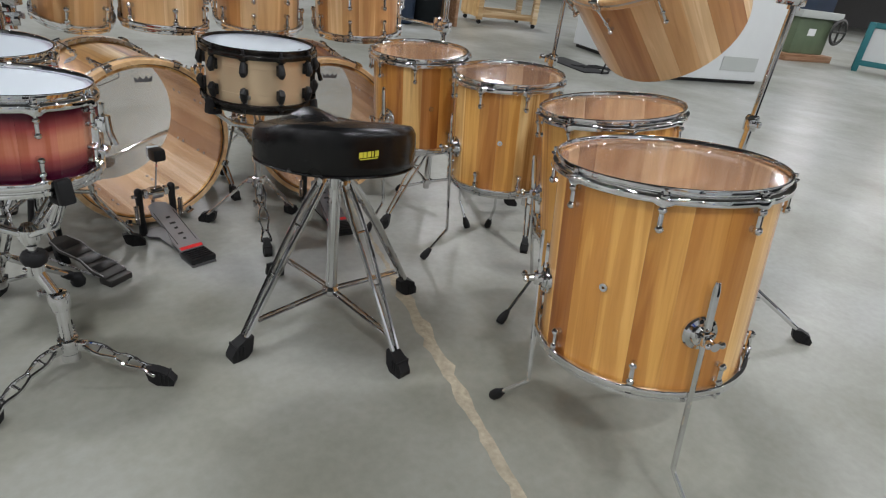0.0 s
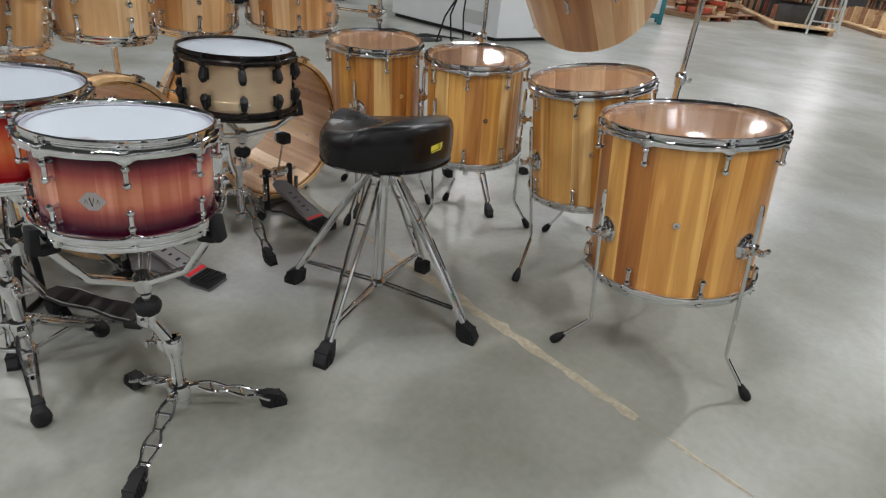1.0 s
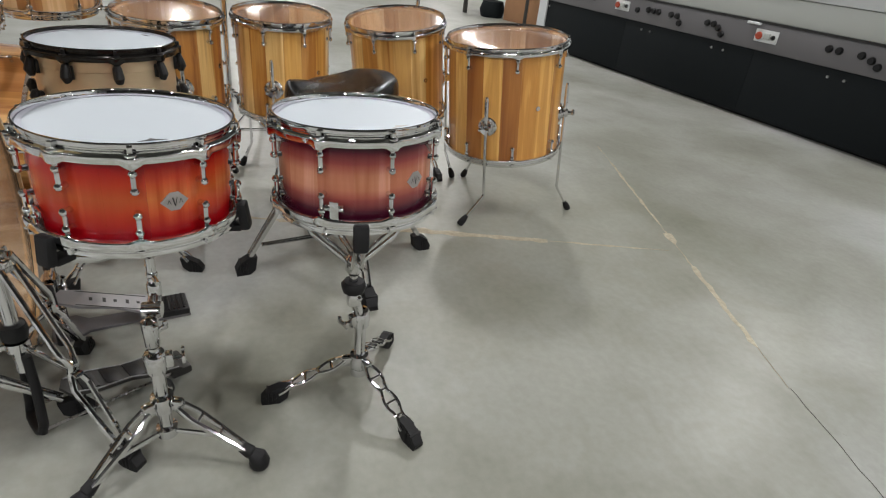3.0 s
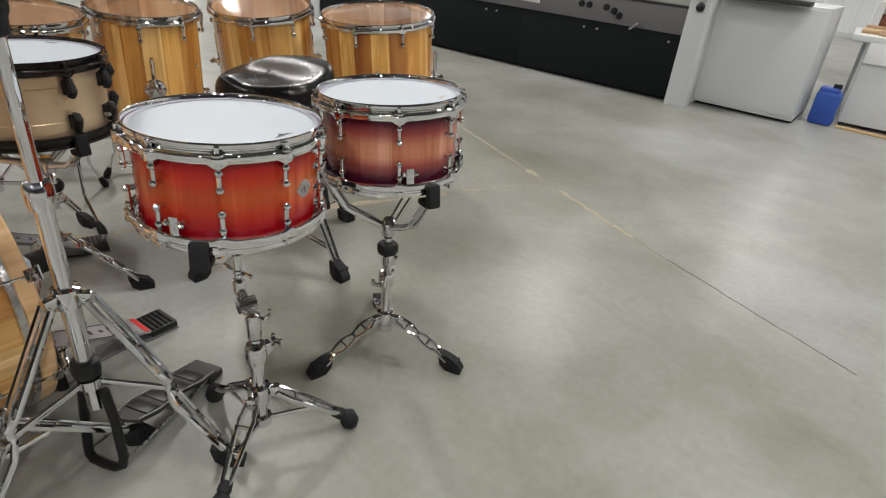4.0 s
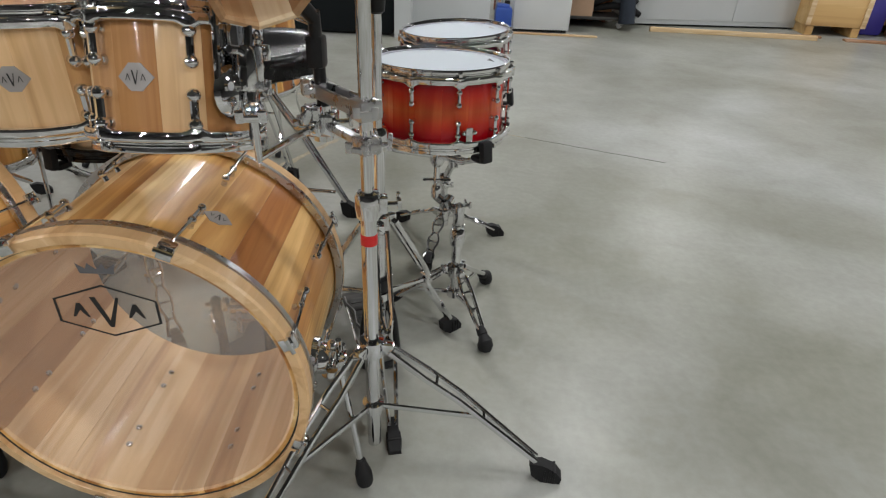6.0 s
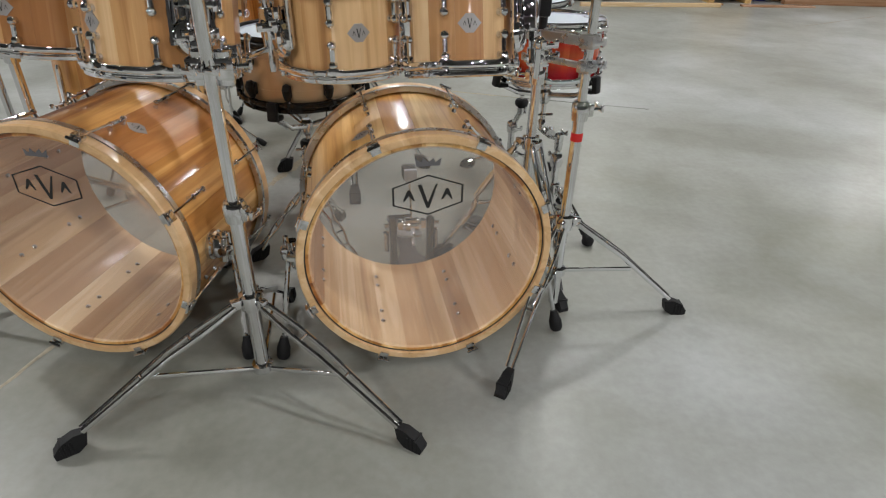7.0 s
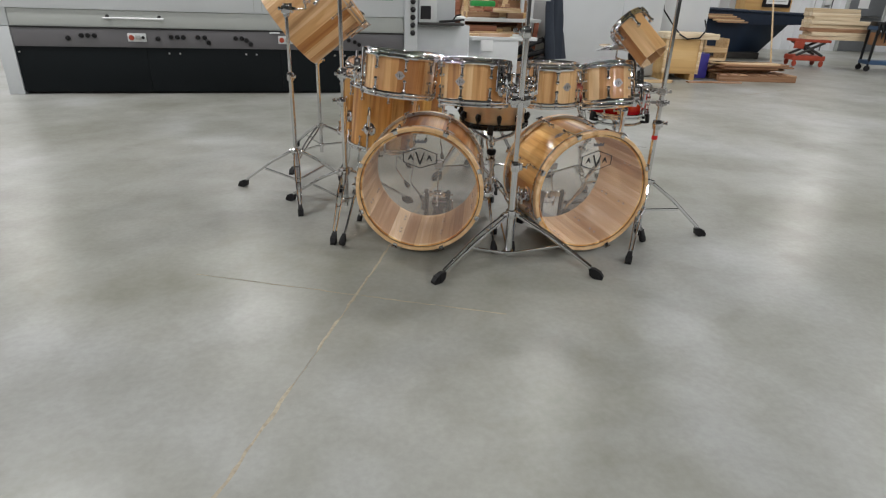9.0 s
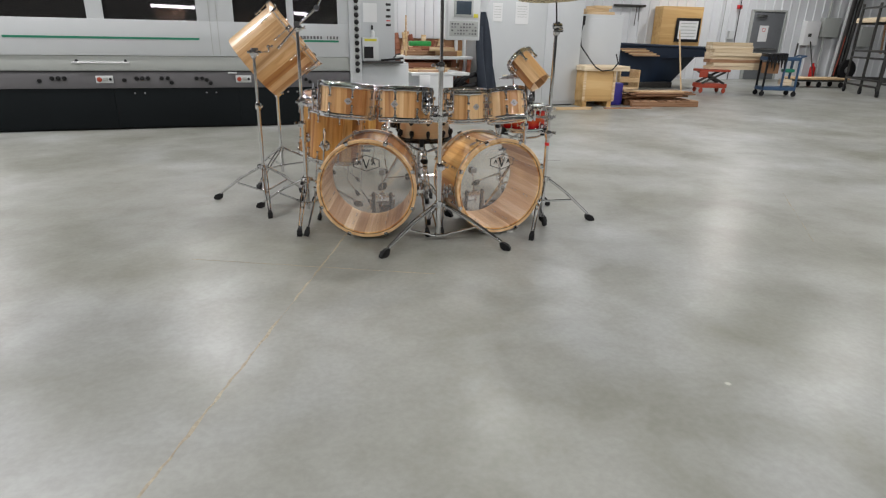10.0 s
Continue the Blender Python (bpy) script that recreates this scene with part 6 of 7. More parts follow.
part("end_panel", endp, WHITE, machine, "light grey end panel")
part("end_wall", Shape().box(0.145, 0.85, 1.26, (0.0725, 0.425, 1.325), 0.008), WHITE, machine)
colp = Shape().box(0.145, 0.50, 2.0, (ML + 0.075, 0.175, 1.0), 0.006)
part("end_column", colp, WHITE, machine)
part("knob_rail", Shape().box(0.05, 0.010, 1.25, (ML + 0.09, -0.078, 1.30), 0.003), GREY, machine)
ball_data = Shape().lathe([(0.0, 0.042), (0.012, 0.040), (0.026, 0.030), (0.032, 0.016), (0.026, 0.004), (0.014, 0.0)], 16, Matrix.Rotation(math.pi / 2, 4, "X")).mesh("round_knob", PLASTIC)
for k in range(14):
    part("round_knob", ball_data, VINYL, machine, m=Matrix.Translation((ML + 0.09, -0.083, 0.710 + 0.085 * k)))

CAB = Matrix.Translation((1.748, 5.445, 0)) @ turn(radians(7.2)) @ Matrix.Diagonal((0.974, 0.974, 0.985, 1))
cab = thing("white_cabinet", "tall white steel electrical cabinet beside the machine", "cabinet", CAB)
part("body", Shape().box(0.77, 0.62, 0.78, (0.385, 0.32, 0.415), 0.008), WHITE, cab)
part("upper_body", Shape().box(0.57, 0.62, 1.26, (0.285, 0.32, 1.438), 0.008), WHITE, cab)
part("plinth", Shape().box(0.74, 0.5, 0.03, (0.395, 0.33, 0.012)), PLASTIC, cab)
part("lower_door", Shape().box(0.75, 0.016, 0.73, (0.385, 0.004, 0.42), 0.004), WHITE, cab)
part("upper_door", Shape().box(0.55, 0.016, 1.22, (0.285, 0.004, 1.44), 0.004), WHITE, cab)
for x, z, w, hh in ((0.22, 1.45, 0.19, 0.24), (0.20, 1.72, 0.15, 0.2)):
    part("notice", Shape().box(w, 0.003, hh, (x, -0.006, z)), PAPER, cab, "white paper notice")
for k, (z, mm) in enumerate(((1.56, BLACK), (1.49, BLACK), (1.41, BLACK), (1.355, RED), (1.30, BLACK))):
    part("print_mark", Shape().box(0.055 if k % 2 else 0.07, 0.003, 0.03 if mm is BLACK else 0.014, (0.475, -0.006, z)), mm, cab)
pocket = part("tool_box", Shape().box(0.22, 0.10, 0.30, (0.20, -0.052, 0.985), 0.006), CREAM, cab, "small white open tool box")
# flat black plate stands in for the dark inside of the open box
part("pocket", Shape().box(0.13, 0.012, 0.15, (0.17, -0.100, 0.945)), PLASTIC, pocket)
part("sticker", Shape().box(0.17, 0.004, 0.03, (0.20, -0.103, 1.105)), YELLOW, pocket)
tray = part("tray", Shape().box(0.56, 0.16, 0.030, (0.37, -0.085, 0.820), 0.006), DARK, cab, "dark steel tray with clamps")
clampy = Shape()
clampy.rod([(0.34, -0.10, 0.845), (0.52, -0.12, 0.86), (0.66, -0.11, 0.875)], 0.014, 10)
clampy.rod([(0.50, -0.10, 0.845), (0.56, -0.10, 0.92), (0.62, -0.10, 0.93)], 0.010, 10)
part("clamp", clampy, PLASTIC, tray)
spray = thing("spray_bottle", "small bottle with a black cap on a tool box", "bottle", CAB @ Matrix.Translation((0.235, -0.05, 1.136)))
part("bottle", Shape().lathe([(0.0, 0.0), (0.030, 0.0), (0.032, 0.01), (0.032, 0.07), (0.014, 0.095), (0.012, 0.10), (0, 0.10)], 18), CREAM, spray)
part("cap", Shape().lathe([(0.0, 0.16), (0.013, 0.155), (0.016, 0.10), (0.0, 0.10)], 14), PLASTIC, spray)

can = thing("jerrycan", "dark blue plastic jerrycan on the floor", "canister", Matrix.Translation((2.605, 5.83, 0)) @ turn(radians(8)))
cb = Shape().box(0.165, 0.15, 0.24, (0, 0.04, 0.12), 0.028)
cb.box(0.13, 0.12, 0.05, (-0.008, 0.04, 0.244), 0.02)
part("body", cb, BLUE, can)
part("cap", Shape().lathe([(0.0, 0.03), (0.028, 0.028), (0.03, 0.0), (0.0, 0.0)], 16, Matrix.Translation((0.03, 0.04, 0.266))), PLASTIC, can)

DESK = Matrix.Translation((2.725, 5.95, 0)) @ turn(radians(12))
desk = thing("side_bench", "worn grey-white steel side bench", "bench", DESK)
part("front_panel", Shape().box(0.56, 0.02, 0.56, (0.25, 0.0, 0.31), 0.004), CREAM, desk)
part("side_panel", Shape().box(0.02, 0.7, 0.56, (-0.02, 0.36, 0.31), 0.004), CREAM, desk)
part("side_panel", Shape().box(0.02, 0.7, 0.56, (0.53, 0.36, 0.31), 0.004), CREAM, desk)
part("top", Shape().box(0.95, 0.75, 0.045, (0.33, 0.36, 0.615), 0.006), CREAM, desk)
for x in (0.0, 0.5):
    part("leg", Shape().box(0.04, 0.04, 0.05, (x, 0.04, 0.025)), DARK, desk)
part("paper_pocket", Shape().box(0.17, 0.015, 0.14, (0.06, -0.03, 0.53), 0.002), PAPER, desk)
rng = random.Random(12)


def board(name, at, size, heading, mat, label, category="board", tilt=0.0, group="", kind=""):
    s = Shape().box(*size, (0, 0, size[2] / 2), 0.003)
    return solo(name, s, mat, label, category, Matrix.Translation(at) @ turn(heading) @ Matrix.Rotation(tilt, 4, "Y"), group, kind)


for k in range(7):
    board("board", (2.90 + rng.uniform(-0.15, 0.2), 6.08 + 0.07 * k, 0.6375 + 0.0 * k), (rng.uniform(0.25, 0.5), 0.05, rng.uniform(0.02, 0.05)), radians(8) + rng.uniform(-0.12, 0.12), PINE if k % 3 else ROUGHWOOD, "offcut of raw lumber on the side bench", group="offcuts on the bench")
board("floor_batten", (3.12, 5.90, 0), (0.82, 0.035, 0.018), radians(6), PINE, "pale pine batten on the floor along the bench", "batten")
board("floor_batten", (5.15, 6.78, 0), (1.60, 0.09, 0.022), radians(8), ROUGHWOOD, "rough board on the floor before the white cabinet", "batten")
board("floor_batten", (4.98, 6.64, 0), (1.72, 0.05, 0.045), radians(4), PINE, "pale pine beam on the floor before the white cabinet", "batten")
board("floor_batten", (6.6, 6.80, 0), (0.9, 0.10, 0.02), radians(2), ROUGHWOOD, "rough board on the floor by the crate", "batten")

SHELF = Matrix.Translation((2.55, 6.62, 0)) @ turn(radians(8))
shelf = thing("storage_rack", "white steel storage rack full of lumber offcuts", "shelf", SHELF)
for x, y, top in ((0.0, 0.0, 0.84), (0.0, 0.75, 1.3), (1.17, 0.36, 1.3), (1.17, 0.75, 1.3)):
    part("upright", Shape().box(0.05, 0.05, top, (x, y, top / 2), 0.004), CREAM, shelf)
part("batten", Shape().box(0.02, 0.02, 0.60, (0.06, 0.02, 1.14), 0.003), PINE, shelf)
for z in (0.16, 0.56, 0.82):
    part("shelf_board", Shape().box(1.2, 0.78, 0.045, (0.58, 0.375, z), 0.004), CREAM if z > 0.5 else ROUGHWOOD, shelf)
part("back_sheet", Shape().box(1.25, 0.02, 0.98, (0.58, 0.80, 0.49)), REDWOOD, shelf)
rng = random.Random(5)
for z in (0.185, 0.585, 0.845):
    for k in range(13):
        L = rng.uniform(0.18, 0.6)
        zz = z + (0.0 if k < 7 else 0.075)
        mat = (ROUGHWOOD, PINE, REDWOOD, ROUGHWOOD, PLY)[rng.randrange(5)]
        p = SHELF @ Vector((rng.uniform(0.25, 0.95), 0.10 + 0.095 * (k % 7), zz))
        board("offcut", p, (L, 0.085, 0.074 if k < 7 else rng.uniform(0.03, 0.09)), radians(8) + rng.uniform(-0.10, 0.10), mat, "offcut of lumber on the storage rack", "offcut", group="offcuts on the rack")
for k in range(14):
    p = SHELF @ Vector((0.12 + 0.07 * k + rng.uniform(-0.03, 0.03), 0.70 - 0.02 * (k % 4), 0.845))
    L = rng.uniform(0.22, 0.40) - 0.012 * k
    board("offcut", p, (0.075, 0.06, L), radians(8) + rng.uniform(-0.3, 0.3), (REDWOOD, ROUGHWOOD, PINE, ROUGHWOOD)[k % 4], "offcut of lumber standing at the back of the storage rack", "offcut", rng.uniform(-0.25, 0.25), group="offcuts on the rack")
gb = SHELF @ Vector((0.30, 0.06, 0.995))
solo("green_case", Shape().box(0.36, 0.10, 0.075, (0, 0, 0.0375), 0.02), plain("green_case_plastic", (0.02, 0.30, 0.06), 0.4), "bright green case on the storage rack", "case", Matrix.Translation(gb) @ turn(radians(8)))
for k, x in enumerate((3.40, 3.52, 3.66)):
    board("brown_plank", (x, 7.02, 0.0), (0.07, 0.03, 0.80), 0.1, REDWOOD, "upright reddish plank leaning at the storage rack", "plank", group="upright planks", tilt=radians(5))
back = Shape()
for k in range(9):
    back.box(0.155, 0.03, 1.0, (0.08 + 0.16 * k, 0.0, 0.5), 0.012)
solo("screen_panel", back, WALLPAINT, "pale ribbed sheet behind the storage rack", "panel", Matrix.Translation((2.42, 7.50, 1.10)) @ turn(radians(8)), kind="structure")
solo("low_panel", Shape().box(1.5, 0.03, 1.15, (0.75, 0, 0.575)), CARDBOARD, "brown sheet behind the storage rack", "panel", Matrix.Translation((2.42, 7.53, 0.0)) @ turn(radians(8)))

dolly = thing("dolly", "low black dolly loaded with boxes and hoses", "dolly", Matrix.Translation((3.52, 6.55, 0)) @ turn(radians(8)))
part("deck", Shape().box(0.64, 0.5, 0.03, (0, 0.2, 0.10), 0.006), DARK, dolly)
for x in (-0.28, 0.28):
    for y in (0.0, 0.4):
        part("caster", Shape().lathe([(0.0, -0.012), (0.032, -0.012), (0.036, 0.0), (0.032, 0.012), (0, 0.012)], 16, Matrix.Translation((x, y, 0.037)) @ Matrix.Rotation(math.pi / 2, 4, "X")).box(0.02, 0.03, 0.03, (x, y, 0.07)), STEEL, dolly)
solo("cardboard_box", Shape().box(0.32, 0.26, 0.16, (0, 0.12, 0.08), 0.004), plain("tan_board", (0.44, 0.29, 0.19), 0.7, 0, 0.08, 9), "flat brown cardboard box on the dolly", "box", Matrix.Translation((3.34, 6.50, 0.115)) @ turn(radians(8)))
for (x0, z0), (x1, z1), y in (((3.20, 0.32), (3.74, 0.58), 6.66), ((3.34, 0.25), (3.78, 0.43), 6.60), ((3.50, 0.24), (3.84, 0.33), 6.56), ((3.26, 0.30), (3.60, 0.42), 6.74), ((3.52, 0.18), (3.90, 0.20), 6.62)):
    mid = ((x0 + x1) / 2, y, (z0 + z1) / 2 + 0.035)
    solo("hose", Shape().rod([(x0, y + 0.04, z0), mid, (x1, y, z1), (x1 + 0.10, y + 0.05, z1 - 0.06)], [0.030, 0.036, 0.036, 0.030], 12), RUBBER, "thick black rubber hose lying over the dolly", "hose", group="hoses")
solo("hose", Shape().rod([(3.42, 6.50, 0.40), (3.50, 6.50, 0.49), (3.60, 6.50, 0.55), (3.68, 6.50, 0.57)], 0.030, 12), RUBBER, "bent black rubber hose", "hose", group="hoses")

BIG = Matrix.Translation((3.98, 6.88, 0)) @ turn(radians(14.5))
big = thing("white_enclosure", "large plain white steel enclosure with paper notices", "cabinet", BIG)
part("body", Shape().box(1.93, 0.7, 2.15, (0.965, 0.37, 1.095), 0.008), WHITE, big)
part("plinth", Shape().box(1.87, 0.6, 0.03, (0.965, 0.38, 0.012)), PLASTIC, big)
for x, w in ((0.0, 1.16), (1.16, 0.77)):
    part("door", Shape().box(w - 0.008, 0.014, 2.06, (x + w / 2, 0.016, 1.10), 0.004), WHITE, big)
for x, z, w, hh in ((0.18, 1.53, 0.18, 0.28), (0.65, 1.53, 0.26, 0.34)):
    n = part("notice", Shape().box(w, 0.003, hh, (x, 0.006, z)), PAPER, big, "white paper notice")
    for k in range(5):
        part("text_line", Shape().box(w * 0.7, 0.002, 0.006, (x, 0.004, z + hh * 0.3 - 0.04 * k)), GREY, n)

ctrl = thing("control_panel", "grey hanging control panel with a screen and rows of keys", "control panel", Matrix.Translation((3.38, 6.02, 1.10)) @ turn(radians(5)))
part("case", Shape().box(0.50, 0.16, 0.60, (0, 0.08, 0.30), 0.012), CREAM, ctrl)
part("screen_frame", Shape().box(0.29, 0.02, 0.24, (-0.01, -0.004, 0.44), 0.006), GREY, ctrl)
part("screen", Shape().box(0.23, 0.01, 0.18, (-0.01, -0.012, 0.445), 0.003), plain("screen_glass", (0.05, 0.07, 0.09), 0.15), ctrl)
part("sticker", Shape().box(0.07, 0.004, 0.05, (0.18, -0.004, 0.34)), YELLOW, ctrl)
part("key_field", Shape().box(0.44, 0.006, 0.21, (0, -0.002, 0.16)), GREY, ctrl)
KEYGREY = plain("key_grey", (0.17, 0.165, 0.175), 0.5, 0, 0.1, 20, spread=0.5)
key_data = Shape().box(0.026, 0.010, 0.022, (0, 0, 0), 0.003).mesh("key", KEYGREY)
for i in range(9):
    for j in range(4):
        if (i * 7 + j * 3) % 5:
            part("key", key_data, KEYGREY, ctrl, m=Matrix.Translation((-0.18 + 0.045 * i, -0.008, 0.09 + 0.045 * j)))
part("post", Shape().rod([(-0.02, 0.12, 0.60), (-0.02, 0.12, 1.10)], 0.03, 14), CREAM, ctrl)
part("boom", Shape().rod([(-0.02, 0.12, 1.06), (0.30, 0.45, 1.05), (0.78, 1.05, 1.02)], 0.03, 14), CREAM, ctrl)

coat = Shape()
ring = []
for k in range(9):
    z = 1.52 - 1.20 * k / 8
    w = 0.040 + 0.115 * (k / 8) ** 0.7
    ring.append([(3.845 + 0.10 * (k / 8) + w * (1.0 + 0.16 * math.sin(5 * a + k)) * math.cos(a), 6.62 + 0.05 + 0.45 * w * (1 + 0.22 * math.sin(4 * a + 0.5 * k)) * math.sin(a), z) for a in [2 * math.pi * i / 28 for i in range(28)]])
cv = [p for row in ring for p in row]
cf = [(k * 28 + i, k * 28 + (i + 1) % 28, (k + 1) * 28 + (i + 1) % 28, (k + 1) * 28 + i) for k in range(8) for i in range(28)] + [tuple(range(28)), tuple(8 * 28 + i for i in reversed(range(28)))]
coat.add(cv, cf)
solo("hanging_jacket", coat, CLOTH, "dark navy work jacket hanging from a hook on the white enclosure", "jacket")
sleeve = Shape().rod([(3.80, 6.66, 1.30), (3.78, 6.60, 1.0), (3.80, 6.55, 0.70), (3.83, 6.52, 0.40), (3.86, 6.50, 0.07)], [0.05, 0.06, 0.065, 0.075, 0.085], 14)
solo("hanging_trousers", sleeve, CLOTH, "dark cloth leg hanging beside the jacket", "clothing")

# ---- far right: crate, hopper, carts, wall fittings ----
crate = thing("plywood_crate", "plywood crate on two runners with a pale top", "crate", Matrix.Translation((5.79, 7.02, 0)))
part("body", Shape().box(0.60, 0.52, 0.52, (0.33, 0.28, 0.36), 0.006), PLY, crate)
part("top", Shape().box(0.86, 0.60, 0.085, (0.44, 0.28, 0.663), 0.006), PALEPINE, crate)
for x in (0.09, 0.56):
    part("runner", Shape().box(0.08, 0.50, 0.10, (x, 0.28, 0.05), 0.004), PLY, crate)
for x in (0.05, 0.61):
    part("edge_board", Shape().box(0.05, 0.012, 0.52, (x, 0.012, 0.36), 0.003), PINE, crate)
white2 = thing("white_enclosure", "white steel enclosure behind the plywood crate", "cabinet", Matrix.Translation((5.98, 7.75, 0)))
part("body", Shape().box(0.84, 0.7, 1.57, (0.42, 0.36, 0.785), 0.008), WHITE, white2)
part("door", Shape().box(0.76, 0.012, 1.40, (0.42, 0.004, 0.80), 0.004), WHITE, white2)
for k, (x, w, h) in enumerate(((0.42, 0.55, 0.05), (0.36, 0.42, 0.05), (0.46, 0.34, 0.05))):
    part("top_board", Shape().box(w, 0.4, h, (x, 0.3, 1.595 + 0.052 * k), 0.006), PINE, white2)
part("plug", Shape().box(0.05, 0.05, 0.16, (0.035, -0.03, 1.46), 0.01), RUBBER, white2)
part("cable", Shape().rod([(0.03, -0.04, 1.40), (-0.01, -0.05, 1.22), (0.00, -0.10, 1.02), (0.04, -0.40, 0.82), (0.01, -0.76, 0.69), (0.13, -0.78, 0.625), (0.33, -0.78, 0.645), (0.43, -0.76, 0.76), (0.46, -0.60, 0.90)], 0.011, 8), RUBBER, white2)
solo("blue_tub", Shape().box(0.24, 0.4, 0.40, (0, 0, 0.20), 0.04), plain("violet_plastic", (0.045, 0.035, 0.28), 0.4), "violet-blue plastic tub behind the crate", "tub", Matrix.Translation((6.62, 7.50, 0)))

stack = thing("pallet_stack", "wooden pallet loaded with flat boards", "pallet", Matrix.Translation((7.48, 7.36, 0)) @ turn(radians(-3)))
for y in (-0.30, 0.0, 0.30):
    part("runner", Shape().box(1.30, 0.09, 0.09, (0, y, 0.045), 0.004), ROUGHWOOD, stack)
for k in range(8):
    part("deck_board", Shape().box(0.11, 0.72, 0.02, (-0.58 + 0.166 * k, 0, 0.10), 0.003), ROUGHWOOD, stack)
rng = random.Random(8)
for k in range(14):
    L = rng.uniform(0.9, 1.35)
    part("board", Shape().box(L, rng.uniform(0.14, 0.26), 0.024, (0, 0, 0), 0.003), ROUGHWOOD if k % 4 else PINE, stack,
         m=Matrix.Translation((rng.uniform(-0.25, 0.05), rng.uniform(-0.24, 0.24), 0.123 + 0.0235 * (k // 2))) @ turn(rng.uniform(-0.07, 0.07)))
broom = Shape().rod([(9.52, 9.75, 0.0), (9.78, 10.60, 1.36)], 0.018, 10)
solo("wooden_pole", broom, PINE, "long pale wooden pole leaning on the hopper", "pole")

hop = thing("tipping_hopper", "dark blue steel tipping hopper on a pallet frame", "skip", Matrix.Translation((8.44, 10.9, 0)))
# the side plate leans back under the rim towards the tipping end
v = [(0.0, 0.0, 1.04), (2.42, 0.0, 0.98), (2.42, 0.0, 0.76), (0.95, 0.0, 0.72), (0.10, 0.0, 0.16), (0.55, 0.05, 0.13), (1.80, 0.50, 0.10), (2.26, 0.30, 0.74)]
v += [(x, 1.4 - y, z) for x, y, z in v]
f = [(0, 4, 5, 3), (0, 3, 2, 1), (3, 5, 6), (3, 6, 7, 2), (8, 11, 13, 12), (8, 9, 10, 11), (11, 14, 13), (11, 10, 15, 14), (0, 8, 12, 4), (4, 12, 13, 5), (5, 13, 14, 6), (6, 14, 15, 7), (7, 15, 10, 2), (2, 10, 9, 1)]
body = Shape().add(v, f)
body.rod([(0.0, -0.01, 1.03), (2.43, -0.01, 0.97)], 0.035, 8)
body.rod([(0.0, 1.41, 1.03), (2.43, 1.41, 0.97)], 0.035, 8)
body.box(0.10, 0.06, 0.09, (2.46, 0.0, 0.96), 0.01)
part("bin", body, NAVY, hop)
part("base_frame", Shape().box(1.4, 1.2, 0.14, (0.90, 0.70, 0.07), 0.02), DARK, hop)
for k in range(5):
    part("scrap", Shape().box(0.7, 0.07, 0.03, (0.35 + 0.08 * k, -0.05 - 0.03 * k, 0.0), 0.003), PINE if k % 2 else ROUGHWOOD, hop, m=Matrix.Translation((-0.05, 0, 0.92 - 0.035 * k)))
sb = thing("scrap_box", "small open wooden scrap box beside the hopper", "box", Matrix.Translation((6.98, 7.95, 0)) @ Matrix.Diagonal((0.68, 0.9, 1.06, 1)))
for y in (0.0, 0.4):
    for z in (0.22, 0.38):
        part("slat", Shape().box(0.6, 0.03, 0.08, (0.3, y, z), 0.004), PINE, sb)
for x in (0.0, 0.6):
    part("end", Shape().box(0.04, 0.42, 0.56, (x, 0.2, 0.28), 0.004), PINE, sb)
part("floor_board", Shape().box(0.6, 0.4, 0.03, (0.3, 0.2, 0.16)), DARK, sb)

lift = thing("scissor_lift_cart", "orange-red scissor lift cart loaded with boards", "cart", Matrix.Translation((9.86, 9.60, 0)) @ turn(radians(-12)) @ Matrix.Diagonal((0.66, 0.8, 1, 1)))
part("base", Shape().box(0.98, 0.50, 0.10, (0.5, 0.28, 0.17), 0.02), REDSTEEL, lift)
part("platform", Shape().box(1.05, 0.55, 0.05, (0.5, 0.28, 0.505), 0.01), REDSTEEL, lift)
part("skirt", Shape().box(0.30, 0.02, 0.13, (0.10, 0.0, 0.42), 0.004), REDSTEEL, lift)
for y in (0.05, 0.48):
    for s0, s1 in (((0.10, 0.22), (0.88, 0.48)), ((0.88, 0.22), (0.10, 0.48))):
        part("scissor_arm", Shape().rod([(s0[0], y, s0[1]), (s1[0], y, s1[1])], 0.028, 8), DARK, lift)
for x in (0.1, 0.9):
    for y in (0.05, 0.50):
        part("caster", Shape().lathe([(0, -0.025), (0.06, -0.025), (0.065, 0), (0.06, 0.025), (0, 0.025)], 16, Matrix.Translation((x, y, 0.065)) @ Matrix.Rotation(math.pi / 2, 4, "X")), REDSTEEL, lift)
rng = random.Random(4)
pile = thing("lumber_pile", "pile of thick pale boards on the lift cart", "lumber", Matrix.Translation((9.86, 9.62, 0.531)) @ turn(radians(-10)))
for k in range(8):
    low = k < 5
    part("board", Shape().box(rng.uniform(1.12, 1.24) if low else rng.uniform(0.86, 0.96), rng.uniform(0.34, 0.46), 0.072, (0, 0, 0), 0.005), PALEPINE if k != 2 else ROUGHWOOD, pile,
         m=Matrix.Translation(((0.80 if low else 0.66) + rng.uniform(-0.05, 0.05), 0.22, 0.038 + 0.074 * k)) @ turn(rng.uniform(-0.03, 0.03)))

trolley = thing("tool_trolley", "blue two-tier steel tool trolley with black straps", "trolley", Matrix.Translation((11.00, 8.95, 0)) @ turn(radians(-16)) @ Matrix.Diagonal((0.80, 0.70, 0.84, 1)))
for z in (0.20, 0.96):
    part("tray", Shape().box(0.92, 0.55, 0.09, (0.46, 0.28, z), 0.01), CARTBLUE, trolley)
